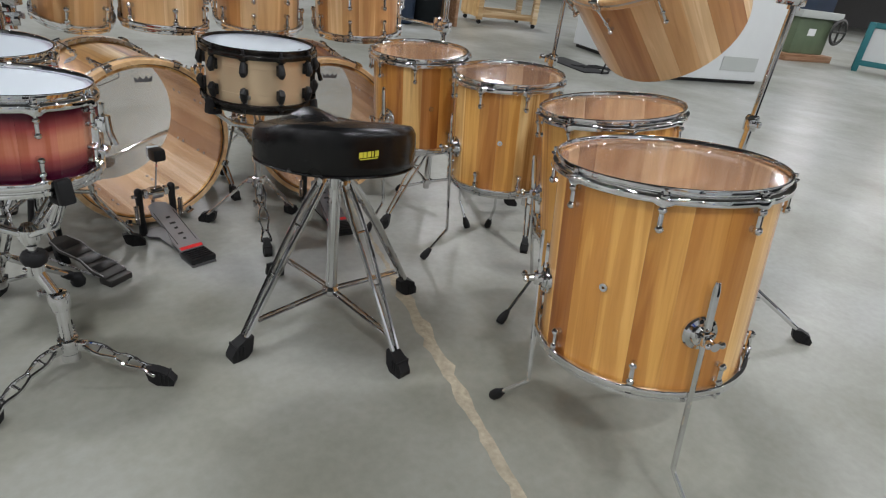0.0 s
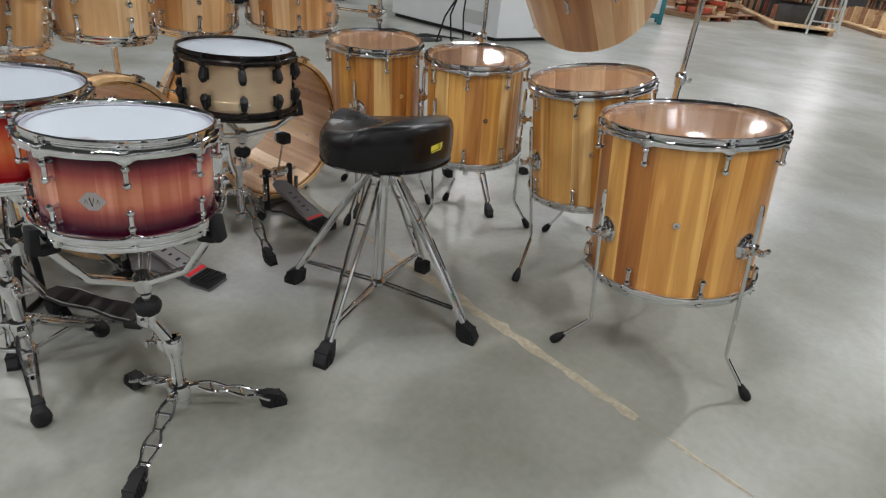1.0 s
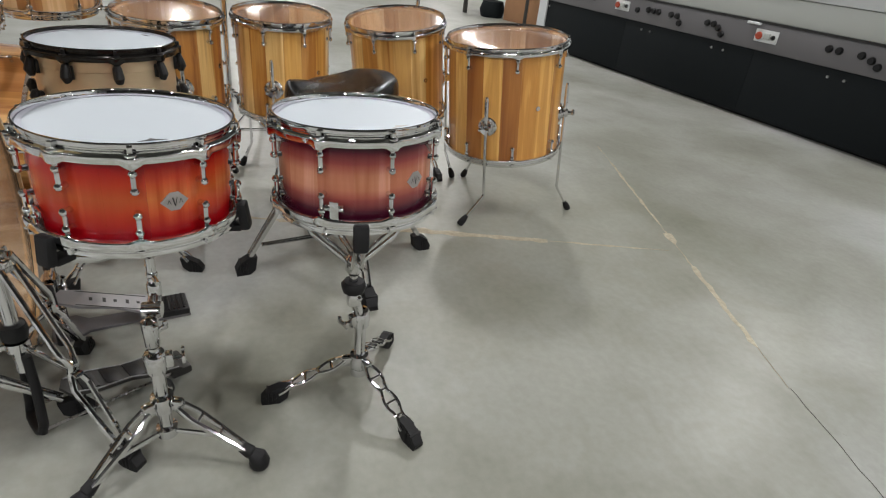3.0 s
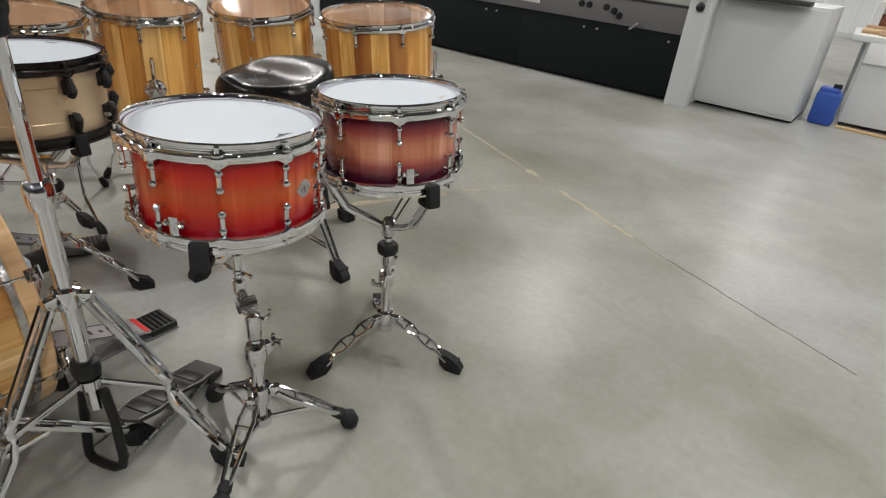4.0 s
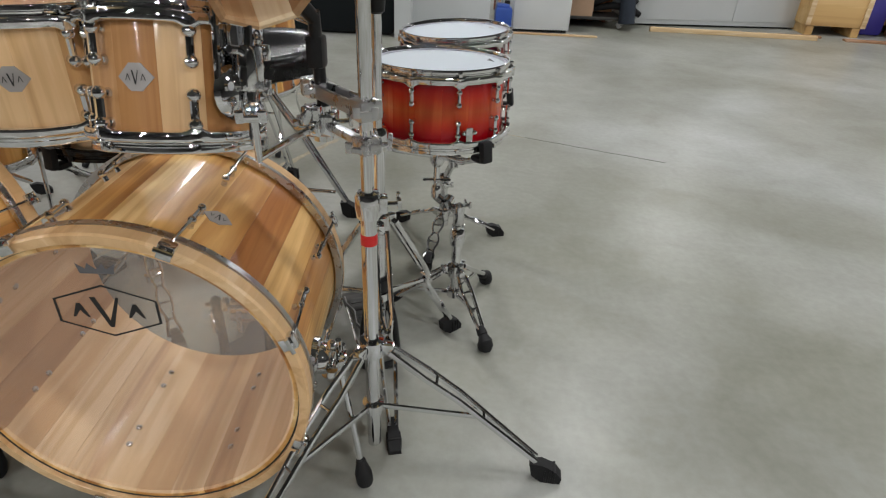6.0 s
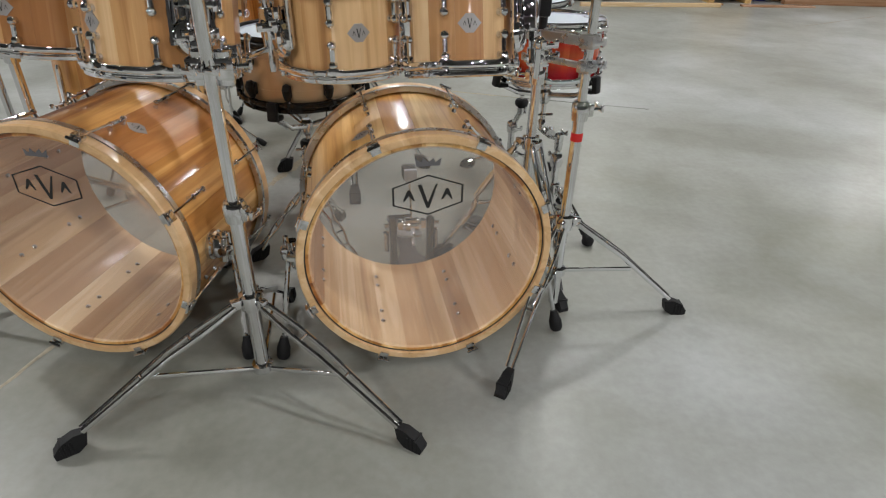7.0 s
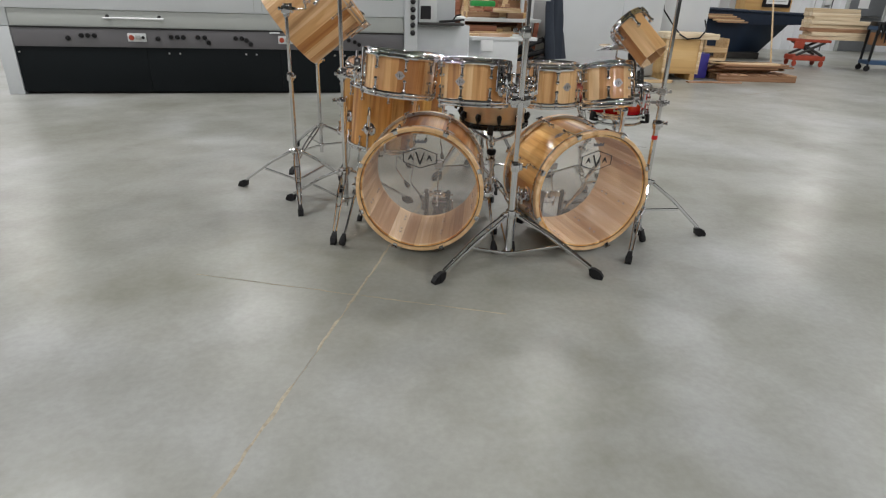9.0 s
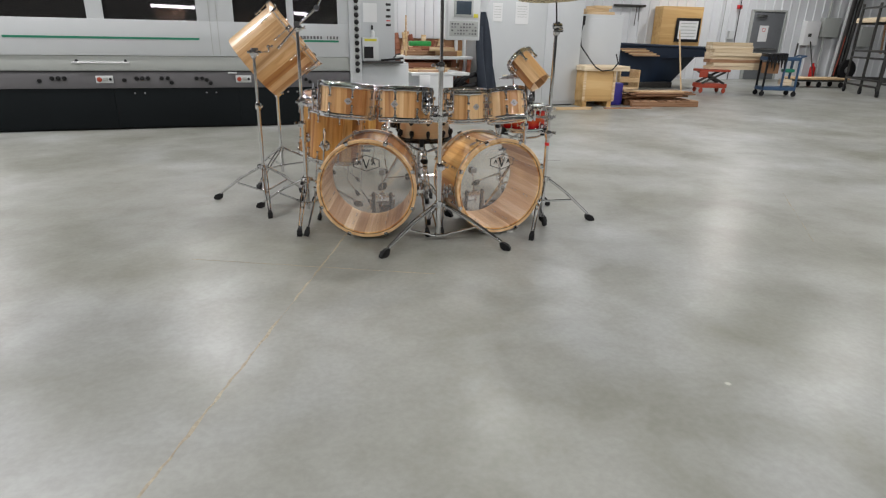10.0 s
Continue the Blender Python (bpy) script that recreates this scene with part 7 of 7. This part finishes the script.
for x in (0.03, 0.89):
    for y in (0.03, 0.52):
        part("upright", Shape().box(0.05, 0.05, 0.86, (x, y, 0.58), 0.004), PLASTIC if x < 0.5 else CARTBLUE, trolley)
        part("caster", Shape().lathe([(0, -0.025), (0.065, -0.025), (0.07, 0), (0.065, 0.025), (0, 0.025)], 14, Matrix.Translation((x, y, 0.07)) @ Matrix.Rotation(math.pi / 2, 4, "X")).box(0.04, 0.04, 0.06, (x, y, 0.13)), RUBBER, trolley)
part("middle_post", Shape().box(0.05, 0.05, 0.86, (0.52, 0.03, 0.58), 0.004), CARTBLUE, trolley)
part("push_handle", Shape().rod([(0.90, 0.03, 1.00), (1.02, 0.03, 1.04), (1.02, 0.52, 1.04), (0.90, 0.52, 1.00)], 0.022, 8), CARTBLUE, trolley)
part("load", Shape().box(0.34, 0.4, 0.28, (0.22, 0.28, 0.72), 0.02), CARDBOARD, trolley)
part("green_cloth", Shape().box(0.28, 0.3, 0.09, (0.72, 0.28, 0.66), 0.04), GREEN, trolley)
part("paper_stack", Shape().box(0.26, 0.3, 0.16, (0.70, 0.28, 0.36), 0.01), PALEPINE, trolley)
for k in range(6):
    part("strap", Shape().rod([(0.0 + 0.09 * k, -0.02, 1.06), (0.03 + 0.09 * k, -0.05, 0.82 - 0.08 * (k % 3)), (0.08 + 0.085 * k, -0.02, 1.04)], 0.026, 8), PLASTIC, trolley)
part("clutter", Shape().box(0.60, 0.4, 0.10, (0.28, 0.28, 1.05), 0.03), PLASTIC, trolley)

flat = thing("platform_cart", "low platform cart with a pale plywood deck", "cart", Matrix.Translation((13.86, 11.25, 0)) @ turn(radians(-8)) @ Matrix.Diagonal((0.73, 0.8, 0.9, 1)))
part("deck", Shape().box(2.1, 0.8, 0.05, (1.0, 0.3, 0.26), 0.006), PINE, flat)
part("frame", Shape().box(1.9, 0.7, 0.06, (1.0, 0.3, 0.205), 0.01), DARK, flat)
for x in (0.15, 1.0, 1.85):
    for y in (0.05, 0.6):
        part("caster", Shape().lathe([(0, -0.03), (0.08, -0.03), (0.085, 0), (0.08, 0.03), (0, 0.03)], 14, Matrix.Translation((x, y, 0.085)) @ Matrix.Rotation(math.pi / 2, 4, "X")), RUBBER, flat)
part("push_bar", Shape().rod([(0.2, 0.6, 0.28), (0.28, 0.65, 1.25)], 0.03, 10), DARK, flat)

rack = thing("tube_rack", "tall dark steel tube rack on casters with a plank", "rack", Matrix.Translation((14.34, 10.11, 0)) @ turn(radians(-111.8)) @ Matrix.Diagonal((0.64, 0.85, 0.97, 1)))
for x in (0.0, 1.3, 2.6):
    for y in (0.0, 0.9):
        part("upright", Shape().box(0.06, 0.06, 2.0, (x, y, 1.12), 0.005), DARK, rack)
        part("caster", Shape().lathe([(0, -0.03), (0.075, -0.03), (0.08, 0), (0.075, 0.03), (0, 0.03)], 14, Matrix.Translation((x, y, 0.08)) @ Matrix.Rotation(math.pi / 2, 4, "X")), RUBBER, rack)
for z in (0.22, 0.36, 0.86, 1.02, 2.02):
    for y in (0.0, 0.9):
        part("rail", Shape().box(2.7, 0.045, 0.045, (1.3, y, z), 0.004), DARK, rack)
for x in (0.0, 1.3, 2.6):
    for z in (0.36, 1.02, 1.66):
        part("cross_bar", Shape().box(0.045, 0.9, 0.045, (x, 0.45, z), 0.004), DARK, rack)
part("plank", Shape().box(3.3, 0.34, 0.11, (1.2, 0.2, 1.74), 0.006), PALEPINE, rack)
for k in range(7):
    part("hanging_tube", Shape().rod([(0.5 + 0.3 * k, 0.5, 1.64), (0.56 + 0.3 * k, 0.55, 0.95)], 0.03, 8), (ROUGHWOOD, DARK, SILVER)[k % 3], rack)

WN = WALL_Y - 0.03
door = thing("door_1", "grey steel exit door with a paper sign", "door", Matrix.Translation((14.99, WN, 0)) @ Matrix.Diagonal((0.93, 1, 0.905, 1)), kind="structure")
fr = Shape()
fr.box(0.06, 0.10, 2.24, (-0.62, -0.03, 1.12), 0.005)
fr.box(0.06, 0.10, 2.24, (0.62, -0.03, 1.12), 0.005)
fr.box(1.30, 0.10, 0.06, (0, -0.03, 2.25), 0.005)
part("door_frame", fr, GREY, door)
leaf = part("door_leaf", Shape().box(1.18, 0.05, 2.20, (0, -0.03, 1.11), 0.004), plain("door_grey", (0.16, 0.17, 0.18), 0.45, 0.1), door)
part("sign", Shape().box(0.34, 0.004, 0.52, (-0.12, -0.058, 1.52)), PAPER, leaf, "white paper sign with a red mark")
part("sign_mark", Shape().lathe([(0.05, 0), (0.065, 0), (0.065, 0.003), (0.05, 0.003)], 20, Matrix.Translation((-0.12, -0.062, 1.64)) @ Matrix.Rotation(math.pi / 2, 4, "X"), closed=True), RED, leaf)
part("push_bar", Shape().rod([(-0.45, -0.09, 1.02), (0.45, -0.09, 1.02)], 0.03, 10), STEEL, leaf)
part("closer", Shape().box(0.36, 0.08, 0.08, (-0.30, -0.09, 2.08), 0.01), STEEL, leaf)


def wall_box(name, x, z, w, hgt, d, mat, label, category):
    return solo(name, Shape().box(w, d, hgt, (0, -d / 2, 0), 0.01), mat, label, category, Matrix.Translation((x, WN, z)))


wall_box("wall_cupboard", 11.78, 1.52, 1.32, 1.08, 0.45, PLY, "pale plywood cupboard fixed to the wall", "cupboard")
fr = thing("picture_frame", "black framed white notice on the plywood cupboard", "frame", Matrix.Translation((11.98, WN - 0.456, 1.42)))
part("frame", Shape().box(0.78, 0.04, 0.66, (0, -0.02, 0), 0.006), PLASTIC, fr)
part("sheet", Shape().box(0.62, 0.006, 0.50, (0, -0.044, 0)), PAPER, fr)
for k in range(5):
    part("text_line", Shape().box(0.5, 0.003, 0.02, (0, -0.048, 0.18 - 0.09 * k)), GREY, fr)
wall_box("wall_switch", 13.78, 1.31, 0.22, 0.24, 0.10, CREAM, "small beige switch box on the wall", "switch box")
wall_box("wall_alarm", 13.9, 2.12, 0.12, 0.11, 0.10, RED, "red alarm sounder on the wall", "alarm")
ebox = thing("electrical_panel", "white electrical panel with green print on the wall", "electrical panel", Matrix.Translation((16.5, WN, 1.42)))
part("case", Shape().box(0.52, 0.20, 0.72, (0.02, -0.11, 0), 0.012), PAPER, ebox)
for k in range(2):
    part("print_mark", Shape().box(0.34, 0.004, 0.045, (0, -0.203, 0.20 - 0.08 * k)), GREEN, ebox)
part("meter", Shape().box(0.12, 0.02, 0.10, (-0.05, -0.205, -0.06), 0.004), DARK, ebox)
wall_box("breaker_box", 17.2, 1.60, 0.60, 0.58, 0.2, GREY, "grey breaker box on the wall", "breaker box")
wall_box("breaker_box", 18.6, 1.35, 0.5, 0.6, 0.2, GREY, "grey breaker box on the wall", "breaker box")
for x, r, mm in ((17.05, 0.03, GREY), (17.62, 0.05, CREAM), (17.72, 0.10, DARK), (18.0, 0.06, DARK), (13.86, 0.012, RUBBER), (13.35, 0.010, GREY)):
    solo("wall_pipe", Shape().rod([(x, WN - 0.12, 0.0 if r > 0.02 else 0.0), (x + (0.35 if r > 0.04 else 0.05), WN - 0.12, 6.5)], r, 12), mm, "straight conduit running up the wall", "pipe", group="conduits")
solo("hose_reel", Shape().lathe([(0.12, -0.06), (0.30, -0.06), (0.33, 0.0), (0.30, 0.06), (0.12, 0.06)], 24, Matrix.Rotation(math.pi / 2, 4, "X"), closed=True), RUBBER, "black tyre-like reel standing at the wall", "reel", Matrix.Translation((17.98, WN - 0.35, 0.33)))
solo("fire_extinguisher", Shape().lathe([(0, 0), (0.08, 0), (0.085, 0.02), (0.085, 0.38), (0.03, 0.45), (0.03, 0.52), (0, 0.52)], 18), RED, "red fire extinguisher at the wall", "extinguisher", Matrix.Translation((16.88, WN - 0.15, 0.0)))
solo("hose", Shape().rod([(17.74, WN - 0.25, 1.35), (17.70, WN - 0.25, 0.8), (17.62, WN - 0.25, 0.15)], 0.014, 10), REDSTEEL, "red hose hanging down the wall", "hose", group="hoses")
solo("broom", Shape().rod([(16.46, WN - 0.28, 1.18), (16.68, WN - 0.45, 0.10)], 0.018, 8).box(0.32, 0.06, 0.10, (16.69, WN - 0.45, 0.05), 0.01), DARK, "dark broom leaning at the wall", "broom")
solo("wall_beam", Shape().box(1.0, 0.08, 0.06, (0, -0.04, 0), 0.01).rod([(0.22, -0.06, 0), (0.20, -0.06, -0.55)], 0.012, 6).rod([(0.30, -0.06, 0), (0.31, -0.06, -0.42)], 0.012, 6), DARK, "dark bracket rail on the wall", "rail", Matrix.Translation((10.27, WN, 2.06)))

# ---- far left: white machine, crates, lumber ----
wm = thing("white_machine", "low white machine housing with a vent panel", "machine", Matrix.Translation((-3.75, -0.66, 0)) @ turn(radians(161)))
part("body", Shape().box(1.42, 2.2, 1.5, (0.71, 1.10, 0.80), 0.01), CREAM, wm)
part("toe_gap", Shape().box(1.34, 2.1, 0.05, (0.71, 1.12, 0.026)), PLASTIC, wm)
part("vent_panel", Shape().box(0.55, 0.008, 0.16, (0.95, -0.004, 0.24)), GREY, wm)
part("vent_panel", Shape().box(0.008, 0.45, 0.16, (-0.004, 0.42, 0.24)), GREY, wm)
solo("floor_mat", Shape().box(0.9, 0.35, 0.012, (0, 0, 0.006), 0.003), RUBBER, "dark rubber mat on the floor beside the white machine", "mat", Matrix.Translation((-3.05, -1.55, 0)) @ turn(radians(75)))
for k in range(3):
    pts = [(-3.2 + 0.05 * k + 0.25 * math.cos(0.7 * i + k), -1.5 + 0.10 * i + 0.05 * math.sin(1.7 * i + k), 0.014 if i < 6 else 0.014 + 0.30 * (i - 5)) for i in range(9)]
    solo("cable", Shape().rod(pts, 0.010, 6), RUBBER, "black cable trailing from the white machine", "cable", group="cables")
cart = thing("wooden_cart", "raw pine cart frame on small casters", "cart", Matrix.Translation((-4.30, -4.65, 0)) @ turn(radians(158)))
for x in (0.0, 1.0):
    for y in (0.0, 0.7):
        part("leg", Shape().box(0.09, 0.09, 0.62, (x, y, 0.38), 0.005), PINE, cart)
        part("caster", Shape().lathe([(0, -0.02), (0.035, -0.02), (0.035, 0.02), (0, 0.02)], 14, Matrix.Translation((x, y, 0.036)) @ Matrix.Rotation(math.pi / 2, 4, "X")), RUBBER, cart)
for y in (0.0, 0.7):
    part("rail", Shape().box(1.1, 0.05, 0.10, (0.5, y, 0.16), 0.004), PINE, cart)
    part("rail", Shape().box(1.1, 0.05, 0.10, (0.5, y, 0.62), 0.004), PINE, cart)
part("top", Shape().box(1.2, 0.9, 0.03, (0.5, 0.35, 0.70), 0.004), PLY, cart)
part("panel", Shape().box(0.03, 0.8, 0.5, (-0.06, 0.35, 0.36)), PLY, cart)
for k, (x, y) in enumerate([(-2.55, -4.55), (-3.05, -4.55)]):
    solo("drum_bin", Shape().lathe([(0, 0), (0.24, 0), (0.26, 0.02), (0.28, 0.75), (0.30, 0.77), (0.28, 0.79), (0, 0.79)], 28), (NAVY, CHARCOAL)[k], ("dark blue plastic waste barrel", "dark grey plastic waste barrel")[k] + " on the workshop floor", "barrel", Matrix.Translation((x, y, 0)))
solo("plank_stack", Shape().box(0.06, 0.5, 0.5, (0, 0, 0.25), 0.01), ROUGHWOOD, "short boards standing beside the waste barrels", "boards", Matrix.Translation((-3.42, -4.45, 0)))

gm = thing("green_machine", "old green cast-iron machine with a hand wheel on a pallet", "machine", Matrix.Translation((-9.2, -1.5, 0)) @ turn(radians(165)))
part("pallet", Shape().box(1.3, 0.9, 0.12, (0.4, 0.4, 0.06), 0.01), ROUGHWOOD, gm)
part("body", Shape().box(0.95, 0.7, 0.62, (0.4, 0.4, 0.43), 0.04), MACHGREEN, gm)
part("table", Shape().box(1.15, 0.85, 0.12, (0.4, 0.4, 0.80), 0.01), GREY, gm)
part("cover", Shape().box(1.0, 0.5, 0.3, (0.45, 0.45, 1.0), 0.02), NAVY, gm)
part("plate", Shape().box(0.2, 0.006, 0.12, (0.35, 0.048, 0.50)), PAPER, gm)
part("hand_wheel", Shape().lathe([(0.20, -0.02), (0.24, 0.0), (0.20, 0.02), (0.17, 0.0)], 28, Matrix.Translation((0.98, -0.02, 0.55)) @ Matrix.Rotation(math.pi / 2, 4, "X"), closed=True).rod([(0.78, -0.02, 0.55), (1.18, -0.02, 0.55)], 0.02, 8).rod([(0.98, -0.02, 0.35), (0.98, -0.02, 0.75)], 0.02, 8), DARK, gm)
tc = thing("teal_cabinet", "teal-framed stand with a white panel", "stand", Matrix.Translation((-9.75, -0.62, 0)) @ turn(radians(108)))
for x in (0.0, 0.75):
    for y in (0.0, 0.45):
        part("leg", Shape().box(0.09, 0.09, 0.80, (x, y, 0.40), 0.005), TEAL, tc)
for z in (0.15, 0.77):
    part("rail", Shape().box(0.84, 0.07, 0.09, (0.375, 0, z), 0.005), TEAL, tc)
part("panel", Shape().box(0.68, 0.03, 0.54, (0.375, 0.0, 0.46)), CREAM, tc)
rng = random.Random(21)


def heap(at, heading, length, width, height, count, label, woods):
    """Offcuts and short boards piled on a pallet."""
    lp = thing("lumber_heap", label, "lumber", Matrix.Translation((*at, 0)) @ turn(heading), "heaps of lumber")
    for y in (-0.4, 0.0, 0.4):
        part("runner", Shape().box(length, 0.10, 0.09, (0, y * width, 0.045), 0.004), REDWOOD, lp)
    part("deck", Shape().box(length, width, 0.03, (0, 0, 0.105), 0.004), ROUGHWOOD, lp)
    for k in range(count):
        u = k / count
        L = rng.uniform(0.25, 0.75)
        size = (L, rng.uniform(0.08, 0.20), rng.uniform(0.05, 0.14))
        spread = 1.0 - 0.35 * u
        part("board", Shape().box(*size, (0, 0, 0), 0.004), woods[rng.randrange(len(woods))], lp,
             m=Matrix.Translation((rng.uniform(-0.5, 0.5) * (length - L) * spread, rng.uniform(-0.42, 0.42) * width * spread, 0.16 + (height - 0.16) * u)) @ turn(rng.uniform(-0.5, 0.5) + (1.57 if k % 3 == 0 else 0)))
    return lp


heap((-13.55, 0.15), 1.15, 1.6, 1.2, 0.95, 80, "heap of reddish offcuts piled high on a pallet", (REDWOOD, ROUGHWOOD, REDWOOD, PINE, REDSTEEL))
heap((-15.6, 0.6), 1.15, 1.6, 1.2, 1.1, 60, "heap of mixed offcuts on a pallet", (ROUGHWOOD, PINE, REDWOOD, CARTBLUE, PAPER))
heap((-25.4, -2.2), 0.3, 2.4, 1.4, 1.5, 60, "tall heap of pale boards by the far wall", (PINE, PLY, ROUGHWOOD, PAPER))
heap((-21.6, 0.75), 0.3, 1.3, 1.1, 1.2, 40, "heap of boxes and boards on a pallet", (PAPER, CARDBOARD, PINE))
solo("cardboard_stack", Shape().box(1.1, 0.9, 2.3, (0, 0, 1.15), 0.02), CARDBOARD, "tall stack of brown cardboard boxes", "boxes", Matrix.Translation((-23.8, -0.5, 0)) @ turn(0.3))


def slatted_rack(at, heading, length, width, label, woods):
    """A long low deck with upright slats and boards stored on it."""
    t = thing("slatted_rack", label, "lumber rack", Matrix.Translation((*at, 0)) @ turn(heading), "slatted racks")
    part("deck", Shape().box(length, width, 0.05, (length / 2, 0, 0.125), 0.004), PINE, t)
    for y in (-0.42, 0.42):
        part("runner", Shape().box(length, 0.10, 0.10, (length / 2, y * width, 0.05), 0.004), ROUGHWOOD, t)
    n = int(length / 0.34)
    for k in range(n):
        x = 0.5 + k * (length - 0.6) / n
        part("slat", Shape().box(0.09, 0.05, 0.62, (x, -0.40 * width, 0.46), 0.004), woods[k % len(woods)], t)
        if k % 2:
            part("board", Shape().box(0.12, width * 0.7, 0.30 + 0.25 * rng.random(), (x, 0.05, 0.33), 0.004), woods[(k * 5 + 1) % len(woods)], t)
    part("top_rail", Shape().box(length - 0.5, 0.10, 0.06, (length / 2 + 0.2, -0.40 * width, 0.80), 0.004), DARK, t)
    part("top", Shape().box(length - 0.7, width * 0.8, 0.04, (length / 2 + 0.3, 0.0, 0.86), 0.004), REDWOOD, t)
    return t


slatted_rack((-13.55, 2.71), math.pi + 0.21, 8.4, 1.40, "long low rack of slats and boards on a pine deck", (REDWOOD, ROUGHWOOD, DARK, PINE))
slatted_rack((-15.9, 5.10), math.pi + 0.21, 6.6, 1.40, "second long rack of slats and boards on a pine deck", (ROUGHWOOD, REDWOOD, PINE, DARK))
for n, (px, py) in enumerate([(-18.9, 6.3), (-18.2, 8.3), (-16.6, 8.9), (-20.5, 7.2)]):
    tr = thing("wheeled_bench", "low wooden bench on casters loaded with parts", "bench", Matrix.Translation((px, py, 0)) @ turn(0.45), "wheeled benches")
    for x in (0.0, 1.3):
        for y in (0.0, 0.7):
            part("leg", Shape().box(0.08, 0.08, 0.62, (x, y, 0.40)), DARK if n % 2 else PINE, tr)
            part("caster", Shape().lathe([(0, -0.025), (0.045, -0.025), (0.05, 0), (0.045, 0.025), (0, 0.025)], 12, Matrix.Translation((x, y, 0.05)) @ Matrix.Rotation(math.pi / 2, 4, "X")), RUBBER, tr)
    part("lower_shelf", Shape().box(1.5, 0.85, 0.04, (0.65, 0.35, 0.16), 0.004), PINE, tr)
    part("top", Shape().box(1.6, 0.9, 0.06, (0.65, 0.35, 0.74), 0.005), PLY if n % 2 else REDWOOD, tr)
    part("load", Shape().box(0.6, 0.5, 0.40, (0.5, 0.35, 0.38), 0.02), (ROUGHWOOD, CARTBLUE, NAVY, CARDBOARD)[n], tr)
ladder = thing("step_ladder", "aluminium step ladder standing open", "ladder", Matrix.Translation((-13.12, 2.78, 0)) @ turn(1.67))
for x in (0.0, 0.6):
    part("rail", Shape().rod([(x, 0, 0.0), (x * 0.7 + 0.09, 0.40, 1.7)], 0.028, 8), GREY, ladder)
    part("rail", Shape().rod([(x, 0.95, 0.0), (x * 0.7 + 0.09, 0.42, 1.7)], 0.024, 8), GREY, ladder)
for z in (0.3, 0.6, 0.9, 1.2):
    part("tread", Shape().box(0.52, 0.08, 0.03, (0.30, 0.235 * z, z), 0.004), GREY, ladder)

tb = thing("work_table", "small work table with a wooden top at the machine's end", "table", Matrix.Translation((-5.0, 4.75, 0)) @ turn(radians(30)))
part("top", Shape().box(1.3, 0.7, 0.05, (0.55, 0.40, 0.56), 0.005), ROUGHWOOD, tb)
for x in (0.0, 1.1):
    for y in (0.1, 0.7):
        part("leg", Shape().box(0.05, 0.05, 0.54, (x, y, 0.27), 0.004), DARK, tb)
solo("cardboard_box", Shape().box(0.48, 0.40, 0.42, (0, 0, 0.21), 0.006), CARDBOARD, "brown cardboard box under the work table", "box", Matrix.Translation((-4.35, 5.50, 0)) @ turn(radians(20)))
# the bag, built as one turned shape
solo("rounded_bag", Shape().lathe([(0, 0), (0.16, 0.0), (0.19, 0.10), (0.15, 0.22), (0, 0.24)], 20), CHARCOAL, "dark rounded bag under the work table", "bag", Matrix.Translation((-4.75, 5.15, 0)))
for k in range(4):
    board("offcut", (-4.75 + 0.22 * k, 5.2 + 0.12 * k, 0.585), (0.3, 0.07, 0.03), 0.7 * k, ROUGHWOOD if k % 2 else REDWOOD, "offcut lying on the work table", "offcut", group="offcuts on the table")
